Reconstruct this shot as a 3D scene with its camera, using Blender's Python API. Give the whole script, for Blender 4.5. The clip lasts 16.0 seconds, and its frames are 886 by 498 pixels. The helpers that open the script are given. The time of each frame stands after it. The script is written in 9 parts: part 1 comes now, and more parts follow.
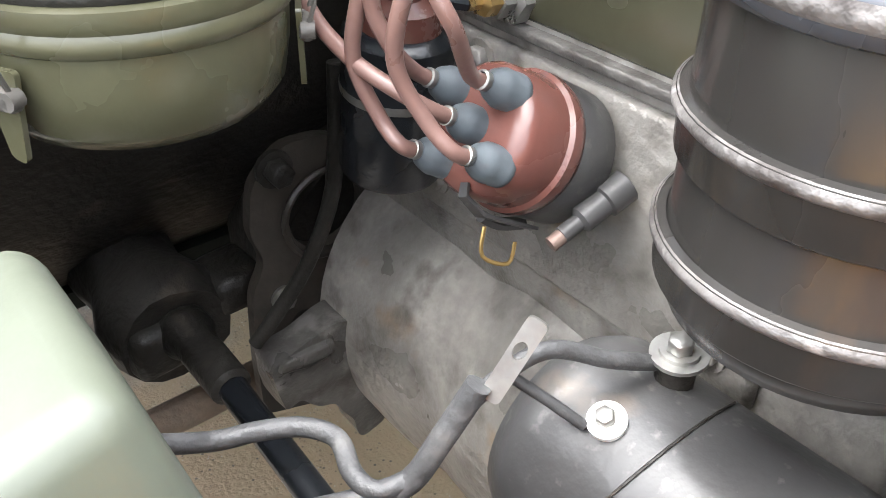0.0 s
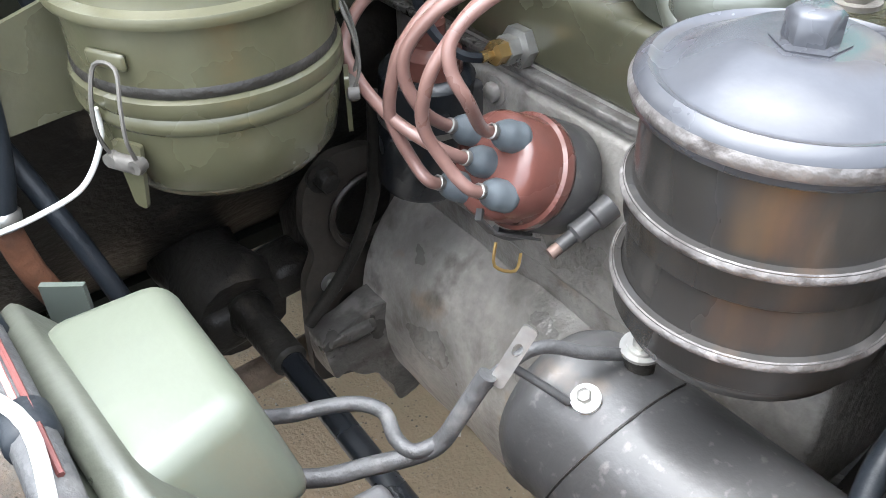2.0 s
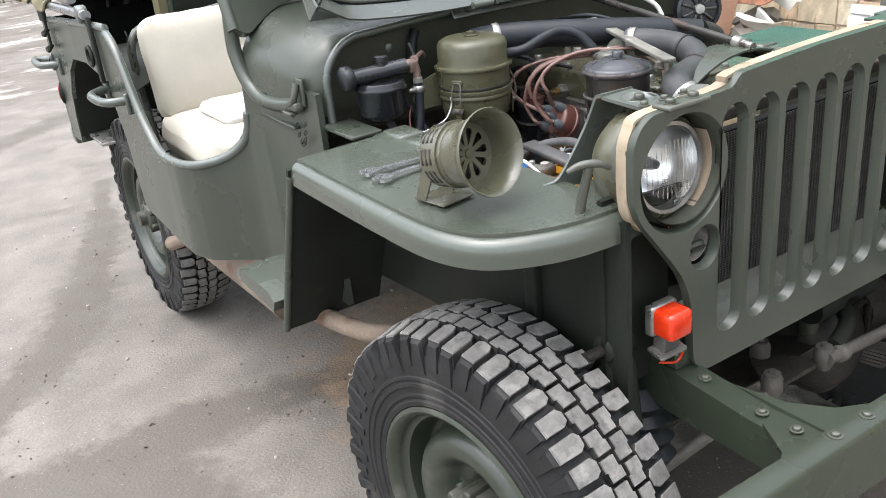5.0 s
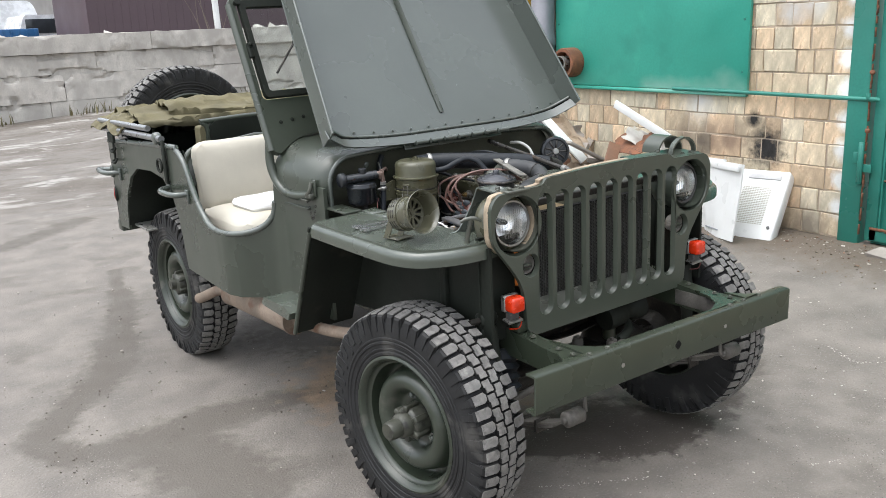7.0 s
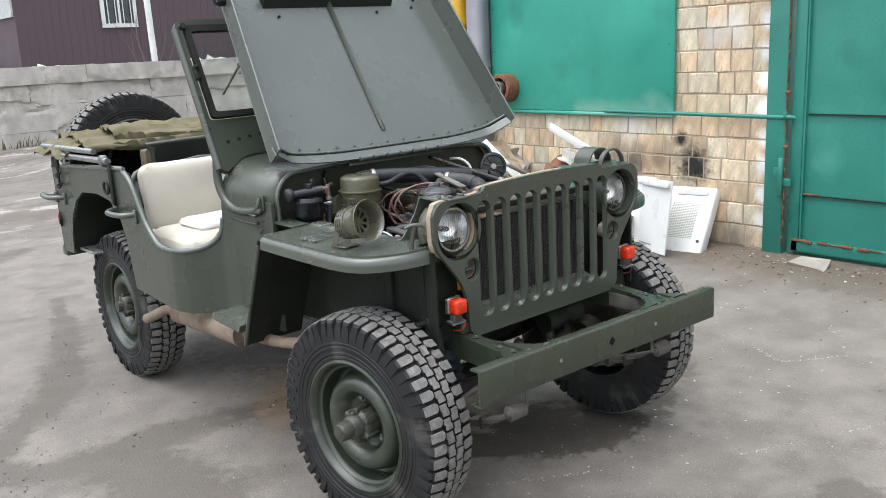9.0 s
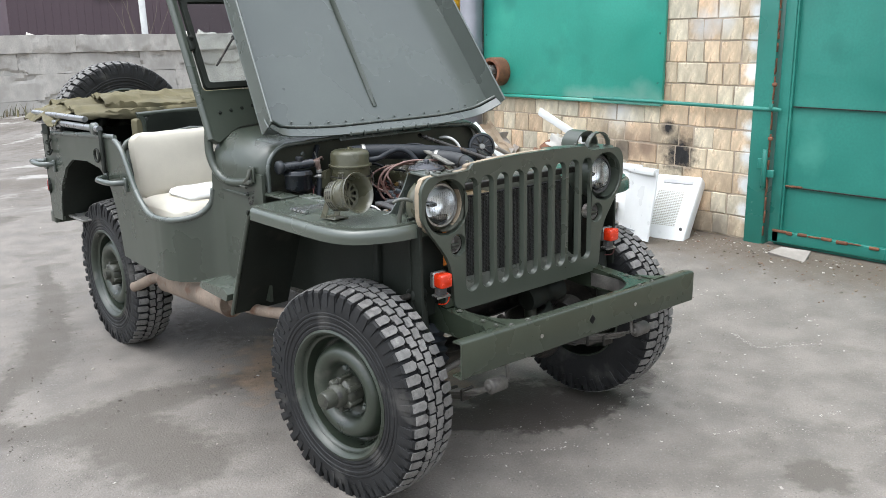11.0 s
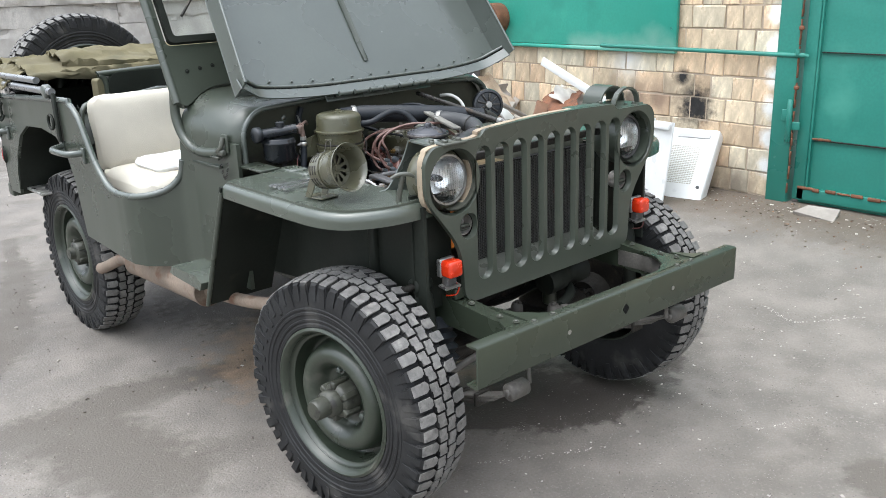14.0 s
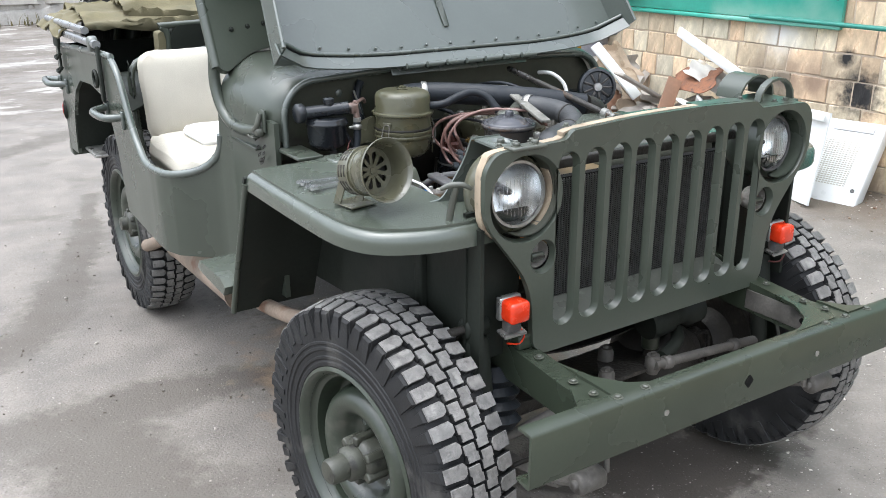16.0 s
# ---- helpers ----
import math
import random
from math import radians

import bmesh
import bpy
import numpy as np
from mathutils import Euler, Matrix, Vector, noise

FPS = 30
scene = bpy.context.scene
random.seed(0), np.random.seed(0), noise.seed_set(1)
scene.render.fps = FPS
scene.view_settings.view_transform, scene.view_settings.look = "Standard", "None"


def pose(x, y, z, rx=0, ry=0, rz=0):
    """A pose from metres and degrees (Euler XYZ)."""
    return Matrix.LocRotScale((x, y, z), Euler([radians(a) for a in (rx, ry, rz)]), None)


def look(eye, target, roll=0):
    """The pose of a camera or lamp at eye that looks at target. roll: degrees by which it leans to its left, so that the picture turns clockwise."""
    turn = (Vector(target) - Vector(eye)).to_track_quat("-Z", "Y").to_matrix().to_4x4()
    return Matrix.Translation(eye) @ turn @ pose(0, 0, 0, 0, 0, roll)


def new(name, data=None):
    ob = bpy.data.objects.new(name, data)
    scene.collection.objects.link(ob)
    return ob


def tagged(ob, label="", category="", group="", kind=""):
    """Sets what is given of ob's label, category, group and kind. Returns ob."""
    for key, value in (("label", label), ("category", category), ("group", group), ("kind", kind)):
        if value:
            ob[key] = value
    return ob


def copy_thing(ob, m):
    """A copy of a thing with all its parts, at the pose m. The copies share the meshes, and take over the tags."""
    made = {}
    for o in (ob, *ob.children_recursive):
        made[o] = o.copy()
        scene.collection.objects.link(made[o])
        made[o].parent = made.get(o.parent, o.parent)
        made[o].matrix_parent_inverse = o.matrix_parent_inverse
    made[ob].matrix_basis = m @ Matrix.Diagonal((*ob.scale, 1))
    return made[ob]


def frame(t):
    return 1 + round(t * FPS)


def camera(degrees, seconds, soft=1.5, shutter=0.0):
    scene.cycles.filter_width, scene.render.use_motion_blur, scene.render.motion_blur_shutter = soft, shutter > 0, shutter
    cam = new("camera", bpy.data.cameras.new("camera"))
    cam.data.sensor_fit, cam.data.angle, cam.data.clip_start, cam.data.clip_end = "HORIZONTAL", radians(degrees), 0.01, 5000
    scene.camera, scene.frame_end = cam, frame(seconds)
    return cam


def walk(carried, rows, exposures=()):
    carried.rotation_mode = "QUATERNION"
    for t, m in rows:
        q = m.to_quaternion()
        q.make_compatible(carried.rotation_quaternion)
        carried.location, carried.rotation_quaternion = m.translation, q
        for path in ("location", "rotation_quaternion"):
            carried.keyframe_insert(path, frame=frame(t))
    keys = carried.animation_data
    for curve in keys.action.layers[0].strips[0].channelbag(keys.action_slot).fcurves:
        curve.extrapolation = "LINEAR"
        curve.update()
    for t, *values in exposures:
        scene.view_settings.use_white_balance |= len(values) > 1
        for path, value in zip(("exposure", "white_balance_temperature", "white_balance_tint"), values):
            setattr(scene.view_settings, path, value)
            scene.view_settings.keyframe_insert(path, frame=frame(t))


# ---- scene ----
from mathutils import geometry

SKY, SUN, STEER = 0.15, 0.75, 6.5
EXPOSURES = [(0.0, 3.30, 6580, 9), (2.0, 3.18, 6250, 8), (3.0, 2.72, 6120, 9), (4.2, 2.22, 6600, 11), (6.3, 1.58, 6560, 9), (7.3, 1.47, 6520, 9), (9.0, 1.48, 6450, 9), (11.3, 1.55, 6320, 8), (14.0, 1.67, 6320, 8), (16.0, 1.87, 6280, 9)]
cam = camera(54.1, 16.0, 0.65)
PATH = [
    (0, (-0.389, 0.082, 1.098), (0.646, 1.361, -0.039), 1.1),
    (0.5, (-0.39, 0.081, 1.097), (0.608, 1.336, -0.098), 1.6),
    (1, (-0.395, 0.08, 1.116), (0.569, 1.318, -0.124), 1.6),
    (1.5, (-0.413, 0.061, 1.155), (0.539, 1.309, -0.083), 0.3),
    (2, (-0.429, 0.019, 1.197), (0.504, 1.294, -0.029), -1.3),
    (2.5, (-0.475, -0.051, 1.261), (0.462, 1.249, 0.064), -1.4),
    (3, (-0.52, -0.122, 1.299), (0.442, 1.208, 0.156), -1.9),
    (3.5, (-0.588, -0.329, 1.342), (0.282, 1.112, 0.261), -0.9),
    (4, (-0.759, -0.554, 1.374), (0.028, 0.98, 0.362), -2.2),
    (4.2, (-0.868, -0.644, 1.372), (-0.053, 0.907, 0.408), -3.9),
    (6.3, (-1.85, -1.805, 1.536), (-0.727, -0.267, 0.925), -3.2),
    (6.5, (-1.901, -1.92, 1.547), (-0.771, -0.371, 0.976), -3.0),
    (7, (-2.034, -2.106, 1.573), (-0.896, -0.542, 1.063), -2.3),
    (7.5, (-2.103, -2.13, 1.568), (-0.933, -0.573, 1.113), -1.9),
    (8, (-2.122, -2.153, 1.561), (-0.93, -0.603, 1.14), -1.8),
    (8.5, (-2.128, -2.196, 1.546), (-0.942, -0.644, 1.116), -2.6),
    (9, (-2.134, -2.221, 1.531), (-0.88, -0.728, 1.085), -2.7),
    (9.2, (-2.14, -2.222, 1.532), (-0.863, -0.75, 1.078), -2.4),
    (11.3, (-2.177, -2.267, 1.512), (-0.914, -0.792, 1.032), -0.3),
    (11.5, (-2.156, -2.246, 1.523), (-0.908, -0.756, 1.05), -0.2),
    (12, (-2.065, -2.176, 1.51), (-0.858, -0.652, 1.04), -0.7),
    (12.5, (-2.005, -2.151, 1.507), (-0.819, -0.62, 1.008), -1.3),
    (13, (-1.977, -2.101, 1.496), (-0.774, -0.593, 0.968), -1.9),
    (13.5, (-1.957, -1.994, 1.499), (-0.701, -0.54, 0.944), -1.6),
    (14, (-1.918, -1.904, 1.494), (-0.654, -0.471, 0.903), -1.6),
    (14.5, (-1.687, -1.881, 1.489), (-0.564, -0.343, 0.881), -2.0),
    (15, (-1.518, -1.835, 1.47), (-0.447, -0.27, 0.834), -2.0),
    (15.5, (-1.468, -1.646, 1.474), (-0.378, -0.106, 0.81), -0.3),
    (16, (-1.431, -1.531, 1.467), (-0.408, 0.05, 0.793), 0.2),
]
walk(cam, [(t, look(eye, target, roll)) for t, eye, target, roll in PATH], EXPOSURES)

# ---- world, sun ----
world = bpy.data.worlds.new("overcast_sky")
scene.world = world
world.use_nodes = True
wn, wl = world.node_tree.nodes, world.node_tree.links
sky = wn.new("ShaderNodeTexSky")
sky.sky_type, sky.sun_disc = "NISHITA", False
sky.sun_elevation, sky.sun_rotation = radians(73), radians(282)
sky.air_density, sky.dust_density, sky.ozone_density = 1.0, 1.5, 2.0
grey = wn.new("ShaderNodeHueSaturation")
grey.inputs["Saturation"].default_value = 0.28
wl.new(sky.outputs[0], grey.inputs["Color"])
# an overcast sky is brightest overhead
where = wn.new("ShaderNodeTexCoord")
split = wn.new("ShaderNodeSeparateXYZ")
wl.new(where.outputs["Generated"], split.inputs[0])
rise = wn.new("ShaderNodeMapRange")
rise.inputs[3].default_value, rise.inputs[4].default_value = 0.56, 1.50
wl.new(split.outputs["Z"], rise.inputs[0])
dome = wn.new("ShaderNodeVectorMath")
dome.operation = "SCALE"
wl.new(grey.outputs[0], dome.inputs[0])
wl.new(rise.outputs[0], dome.inputs["Scale"])
wl.new(dome.outputs[0], wn["Background"].inputs["Color"])
wn["Background"].inputs["Strength"].default_value = SKY

sun = new("sun", bpy.data.lights.new("sun", "SUN"))
sun.data.energy, sun.data.angle, sun.data.color = SUN, radians(80), (1.0, 0.985, 0.965)
sun.matrix_world = look((-2.4, 1.0, 8.0), (0, 0.5, 0))


# ---- materials ----
def material(name, base, rough=0.5, metal=0.0, vary=0.15, scale=6.0, fine=60.0, bump=0.05, rvary=0.15, coat=0.0,
             stain=None, stain_at=0.6, stain_scale=3.0, island=0.0, stretch=(1, 1, 1), spec=0.5, second=None, spots=(), dent=0.0):
    m = bpy.data.materials.new(name)
    m.use_nodes = True
    n, l = m.node_tree.nodes, m.node_tree.links
    b = n["Principled BSDF"]
    co = n.new("ShaderNodeTexCoord")
    mp = n.new("ShaderNodeMapping")
    mp.inputs["Scale"].default_value = stretch
    l.new(co.outputs["Object"], mp.inputs["Vector"])

    def tex(s, detail=5.0):
        t = n.new("ShaderNodeTexNoise")
        t.inputs["Scale"].default_value, t.inputs["Detail"].default_value = s, detail
        l.new(mp.outputs[0], t.inputs["Vector"])
        return t.outputs["Fac"]

    def ramp(src, lo, hi, a, c):
        r = n.new("ShaderNodeMapRange")
        r.inputs[1].default_value, r.inputs[2].default_value = lo, hi
        r.inputs[3].default_value, r.inputs[4].default_value = a, c
        l.new(src, r.inputs[0])
        return r.outputs[0]

    def mix(fac, a, c, mode="MIX"):
        x = n.new("ShaderNodeMix")
        x.data_type, x.blend_type = "RGBA", mode
        for sock, v in ((x.inputs[0], fac), (x.inputs[6], a), (x.inputs[7], c)):
            if isinstance(v, (tuple, float, int)):
                sock.default_value = v if not isinstance(v, tuple) else (*v, 1)
            else:
                l.new(v, sock)
        return x.outputs[2]

    big, small = tex(scale), tex(fine, 3.0)
    dark = tuple(c * (1 - vary) for c in base)
    light = tuple(min(1, c * (1 + vary)) for c in base)
    colour = mix(ramp(big, 0.35, 0.65, 0, 1), dark, light)
    colour = mix(ramp(small, 0.3, 0.7, 0, 0.5), colour, dark)
    if stain:
        colour = mix(ramp(tex(stain_scale, 8.0), stain_at, stain_at + 0.12, 0, 1), colour, stain)
    if second:
        colour = mix(ramp(tex(second[1], 6.0), second[2], second[2] + 0.2, 0, 1), colour, second[0])
    for spot_colour, wobble, places in spots:
        g = n.new("ShaderNodeNewGeometry")
        nz = n.new("ShaderNodeTexNoise")
        nz.inputs["Scale"].default_value, nz.inputs["Detail"].default_value = 1.0 / wobble, 9.0
        nz.inputs["Roughness"].default_value = 0.62
        l.new(g.outputs["Position"], nz.inputs["Vector"])
        total = None
        for px, py, pz, pr, edge, *tail in places:
            d = n.new("ShaderNodeVectorMath")
            d.operation = "DISTANCE"
            d.inputs[1].default_value = (px, py, pz)
            l.new(g.outputs["Position"], d.inputs[0])
            if tail:
                # the nearest point of the run from this place to the next
                ba = Vector((tail[0] - px, tail[1] - py, 0))
                pa, dot, back = (n.new("ShaderNodeVectorMath") for _ in range(3))
                pa.operation, dot.operation, back.operation = "SUBTRACT", "DOT_PRODUCT", "SCALE"
                pa.inputs[1].default_value = (px, py, pz)
                l.new(g.outputs["Position"], pa.inputs[0])
                l.new(pa.outputs[0], dot.inputs[0])
                dot.inputs[1].default_value = ba / ba.length_squared
                back.inputs[0].default_value = ba
                l.new(ramp(dot.outputs["Value"], 0, 1, 0, 1), back.inputs["Scale"])
                l.new(pa.outputs[0], d.inputs[0])
                l.new(back.outputs[0], d.inputs[1])
            a = n.new("ShaderNodeMath")
            a.operation = "MULTIPLY_ADD"
            a.inputs[1].default_value, a.inputs[2].default_value = pr * 1.9, -pr * 0.95
            l.new(nz.outputs["Fac"], a.inputs[0])
            s2 = n.new("ShaderNodeMath")
            s2.operation = "ADD"
            l.new(d.outputs["Value"], s2.inputs[0])
            l.new(a.outputs[0], s2.inputs[1])
            k = ramp(s2.outputs[0], pr * (1 - edge), pr * (1 + edge), 1, 0)
            if total is None:
                total = k
            else:
                mx = n.new("ShaderNodeMath")
                mx.operation = "MAXIMUM"
                l.new(total, mx.inputs[0])
                l.new(k, mx.inputs[1])
                total = mx.outputs[0]
        colour = mix(total, colour, spot_colour)
    if island:
        g = n.new("ShaderNodeNewGeometry")
        o = n.new("ShaderNodeObjectInfo")
        add = n.new("ShaderNodeMath")
        add.operation = "ADD"
        l.new(g.outputs["Random Per Island"], add.inputs[0])
        l.new(o.outputs["Random"], add.inputs[1])
        fr = n.new("ShaderNodeMath")
        fr.operation = "FRACT"
        l.new(add.outputs[0], fr.inputs[0])
        hs = n.new("ShaderNodeHueSaturation")
        l.new(ramp(fr.outputs[0], 0, 1, 1 - island, 1 + island), hs.inputs["Value"])
        hue = n.new("ShaderNodeMath")
        hue.operation = "MULTIPLY"
        hue.inputs[1].default_value = 7.31
        l.new(fr.outputs[0], hue.inputs[0])
        hf = n.new("ShaderNodeMath")
        hf.operation = "FRACT"
        l.new(hue.outputs[0], hf.inputs[0])
        l.new(ramp(hf.outputs[0], 0, 1, 0.5 - 0.08 * island, 0.5 + 0.08 * island), hs.inputs["Hue"])
        l.new(ramp(hf.outputs[0], 0, 1, 1 + 1.2 * island, 1 - 1.2 * island), hs.inputs["Saturation"])
        l.new(colour, hs.inputs["Color"])
        colour = hs.outputs[0]
    l.new(colour, b.inputs["Base Color"])
    l.new(ramp(big, 0.3, 0.7, max(0.02, rough - rvary), min(1, rough + rvary)), b.inputs["Roughness"])
    b.inputs["Metallic"].default_value = metal
    b.inputs["Coat Weight"].default_value = coat
    b.inputs["Specular IOR Level"].default_value = spec
    if bump:
        bp = n.new("ShaderNodeBump")
        bp.inputs["Strength"].default_value, bp.inputs["Distance"].default_value = bump, 0.01
        l.new(small, bp.inputs["Height"])
        if dent:
            bd = n.new("ShaderNodeBump")
            bd.inputs["Strength"].default_value, bd.inputs["Distance"].default_value = dent, 0.03
            l.new(tex(scale * 1.3, 2.0), bd.inputs["Height"])
            l.new(bd.outputs[0], bp.inputs["Normal"])
        l.new(bp.outputs[0], b.inputs["Normal"])
    return m


def glass(name, tint=(0.9, 0.95, 0.93), rough=0.02):
    m = bpy.data.materials.new(name)
    m.use_nodes = True
    b = m.node_tree.nodes["Principled BSDF"]
    b.inputs["Base Color"].default_value = (*tint, 1)
    b.inputs["Transmission Weight"].default_value = 1.0
    b.inputs["Roughness"].default_value = rough
    return m


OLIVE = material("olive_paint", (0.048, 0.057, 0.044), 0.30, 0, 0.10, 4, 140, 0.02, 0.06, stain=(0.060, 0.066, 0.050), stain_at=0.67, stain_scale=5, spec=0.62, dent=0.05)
# body olive darkened for the less lit bumper and chassis, shade in the colour
OLIVE_SHADED = material("olive_paint_shaded", (0.030, 0.038, 0.026), 0.27, 0, 0.12, 5, 140, 0.02, 0.06, stain=(0.050, 0.056, 0.040), stain_at=0.68, stain_scale=6, spec=0.5, dent=0.05)
# body olive made paler for the sky sheen on the wing tops
OLIVE_SKYLIT = material("olive_paint_skylit", (0.060, 0.071, 0.056), 0.23, 0, 0.10, 4, 140, 0.02, 0.07, stain=(0.075, 0.081, 0.066), stain_at=0.66, stain_scale=8, spec=0.9, dent=0.12)
# paler again: the sky that the raised bonnet mirrors is in the base colour
OLIVE_SATIN_SKYLIT = material("olive_satin_skylit", (0.077, 0.090, 0.079), 0.27, 0, 0.10, 3, 120, 0.02, 0.06, stain=(0.105, 0.114, 0.100), stain_at=0.68, stain_scale=9, spec=0.9, dent=0.06)
RIM = material("dusty_rim_paint", (0.030, 0.038, 0.027), 0.33, 0, 0.15, 8, 120, 0.03, 0.08, stain=(0.085, 0.085, 0.070), stain_at=0.62, stain_scale=9, spec=0.6)
OLIVE_LIGHT = material("light_olive_paint", (0.078, 0.076, 0.048), 0.27, 0, 0.16, 8, 120, 0.03, 0.07, stain=(0.036, 0.034, 0.026), stain_at=0.62, stain_scale=11, spec=0.9, dent=0.14, second=((0.105, 0.10, 0.072), 30, 0.64))
# olive with near-black blotches and little gloss
FIREWALL = material("blotched_olive_firewall_paint", (0.044, 0.046, 0.033), 0.42, 0, 0.25, 6, 120, 0.04, stain=(0.016, 0.015, 0.012), stain_at=0.58, stain_scale=9, spec=0.35, dent=0.08)
# OLIVE_LIGHT darkened for the air cleaner, with the bonnet's shadow in the colour
AIR_OLIVE_SHADED = material("light_olive_shaded", (0.067, 0.065, 0.038), 0.27, 0, 0.16, 8, 120, 0.03, 0.07, stain=(0.034, 0.033, 0.026), stain_at=0.62, stain_scale=11, spec=0.55, dent=0.14, second=((0.092, 0.088, 0.058), 30, 0.64))
DUSTY_IRON = material("dusty_spring_steel", (0.105, 0.098, 0.088), 0.6, 0.2, 0.3, 20, 120, 0.15, stain=(0.050, 0.046, 0.042), stain_at=0.55, stain_scale=16)
BRASS_PLATE = material("brown_lacquered_steel", (0.215, 0.155, 0.085), 0.42, 0.35, 0.2, 9, 120, 0.05, stain=(0.10, 0.072, 0.042), stain_at=0.58, stain_scale=14, spec=0.5)
OLIVE_WORN = material("worn_olive_paint", (0.066, 0.070, 0.055), 0.40, 0, 0.2, 12, 150, 0.05, stain=(0.14, 0.125, 0.10), stain_at=0.69, stain_scale=20, spec=0.7)
# dark olive, deepened so that the shade of wells and underside is in the colour
DARK_OLIVE = material("dark_olive_with_shade", (0.016, 0.019, 0.015), 0.6, 0, 0.25, 6, 80, 0.05, stain=(0.040, 0.037, 0.030), stain_at=0.64, stain_scale=7, spec=0.22)
PRIMER = material("beige_filler", (0.33, 0.265, 0.19), 0.75, 0, 0.2, 15, 120, 0.1, stain=(0.16, 0.11, 0.07), stain_at=0.60, stain_scale=25, second=((0.10, 0.10, 0.075), 45, 0.60))
RUST = material("rusty_steel", (0.20, 0.085, 0.045), 0.8, 0.1, 0.35, 18, 160, 0.25, stain=(0.07, 0.04, 0.03), stain_at=0.58, stain_scale=22)
RUST_PIPE = material("dusty_rusted_pipe", (0.225, 0.175, 0.135), 0.8, 0.1, 0.25, 9, 120, 0.2, stain=(0.15, 0.085, 0.055), stain_at=0.58, stain_scale=12)
CAST = material("dirty_cast_iron", (0.335, 0.315, 0.288), 0.38, 0.15, 0.35, 14, 110, 0.28, stain=(0.27, 0.20, 0.14), stain_at=0.62, stain_scale=16, second=((0.115, 0.103, 0.090), 26, 0.53), dent=0.18)
CAST_BROWN = material("brown_black_plate_paint", (0.056, 0.048, 0.040), 0.50, 0.2, 0.3, 12, 90, 0.12, stain=(0.105, 0.082, 0.062), stain_at=0.60, stain_scale=16, second=((0.025, 0.031, 0.028), 20, 0.58))
CAST_FOOT = material("oily_grey_iron", (0.15, 0.142, 0.132), 0.38, 0.3, 0.3, 18, 110, 0.3, stain=(0.26, 0.25, 0.235), stain_at=0.58, stain_scale=30, second=((0.07, 0.06, 0.05), 26, 0.56))
CAST_DARK = material("oily_dark_iron", (0.026, 0.024, 0.021), 0.50, 0.1, 0.35, 16, 110, 0.25, stain=(0.065, 0.054, 0.044), stain_at=0.60, stain_scale=18, spec=0.3)
BLACK_PAINT = material("black_gloss_paint", (0.058, 0.057, 0.057), 0.42, 0.1, 0.25, 8, 120, 0.05, 0.12, stain=(0.125, 0.098, 0.075), stain_at=0.62, stain_scale=14, second=((0.14, 0.132, 0.125), 130, 0.60), dent=0.14)
BLACK_WORN = material("worn_black_steel", (0.044, 0.041, 0.038), 0.30, 0.3, 0.25, 10, 90, 0.03, 0.10, stain=(0.135, 0.080, 0.046), stain_at=0.57, stain_scale=9, stretch=(1, 1, 0.35), second=((0.105, 0.095, 0.086), 34, 0.61), dent=0.06)
LID = material("blue_black_lid_paint", (0.058, 0.060, 0.068), 0.26, 0.25, 0.2, 14, 120, 0.02, 0.08, stain=(0.10, 0.085, 0.075), stain_at=0.66, stain_scale=24, dent=0.05)
HUB_PAINT = material("grimy_hub_paint", (0.050, 0.052, 0.040), 0.45, 0, 0.25, 25, 150, 0.08, stain=(0.016, 0.015, 0.013), stain_at=0.54, stain_scale=32, second=((0.12, 0.11, 0.09), 60, 0.64))
RUBBER = material("tyre_rubber", (0.020, 0.0202, 0.0207), 0.62, 0, 0.25, 14, 120, 0.10, 0.1, stain=(0.055, 0.053, 0.050), stain_at=0.58, stain_scale=9, spec=0.25)
TREAD = material("dusty_tread_rubber", (0.160, 0.155, 0.147), 0.85, 0, 0.3, 40, 220, 0.3, stain=(0.215, 0.208, 0.194), stain_at=0.56, stain_scale=26, island=0.12, second=((0.075, 0.073, 0.070), 60, 0.56))
HOSE = material("black_rubber_hose", (0.012, 0.015, 0.019), 0.46, 0, 0.2, 20, 160, 0.08, stain=(0.026, 0.029, 0.033), stain_at=0.62, stain_scale=14, spec=0.30)
HOSE_DUSTY = material("dusty_rubber_hose", (0.046, 0.048, 0.050), 0.52, 0, 0.25, 12, 120, 0.08, stain=(0.085, 0.083, 0.080), stain_at=0.58, stain_scale=10, spec=0.35)
BLACK_GLOSS = material("black_gloss_enamel", (0.012, 0.014, 0.017), 0.25, 0, 0.2, 10, 120, 0.05, 0.08, stain=(0.035, 0.034, 0.034), stain_at=0.64, stain_scale=18, spec=0.6, dent=0.05)
TAPE = material("grey_taped_loom", (0.060, 0.060, 0.061), 0.55, 0, 0.3, 30, 200, 0.18, stain=(0.105, 0.103, 0.10), stain_at=0.57, stain_scale=40)
COPPER_WIRE = material("copper_brown_wire", (0.155, 0.088, 0.074), 0.38, 0, 0.15, 20, 200, 0.03)
REGULATOR = material("pale_olive_gloss", (0.096, 0.106, 0.081), 0.33, 0, 0.07, 9, 120, 0.02, 0.05, stain=(0.112, 0.121, 0.095), stain_at=0.64, stain_scale=26, spec=0.5, dent=0.08)
WORN_EDGE = material("worn_bright_edge", (0.13, 0.12, 0.115), 0.5, 0.3, 0.3, 40, 160, 0.25, stain=(0.05, 0.043, 0.04), stain_at=0.50, stain_scale=55, second=((0.40, 0.38, 0.37), 70, 0.61))
TIE_PAINT = material("dull_pale_olive", (0.088, 0.094, 0.079), 0.32, 0, 0.1, 12, 120, 0.04, stain=(0.15, 0.155, 0.135), stain_at=0.64, stain_scale=30)
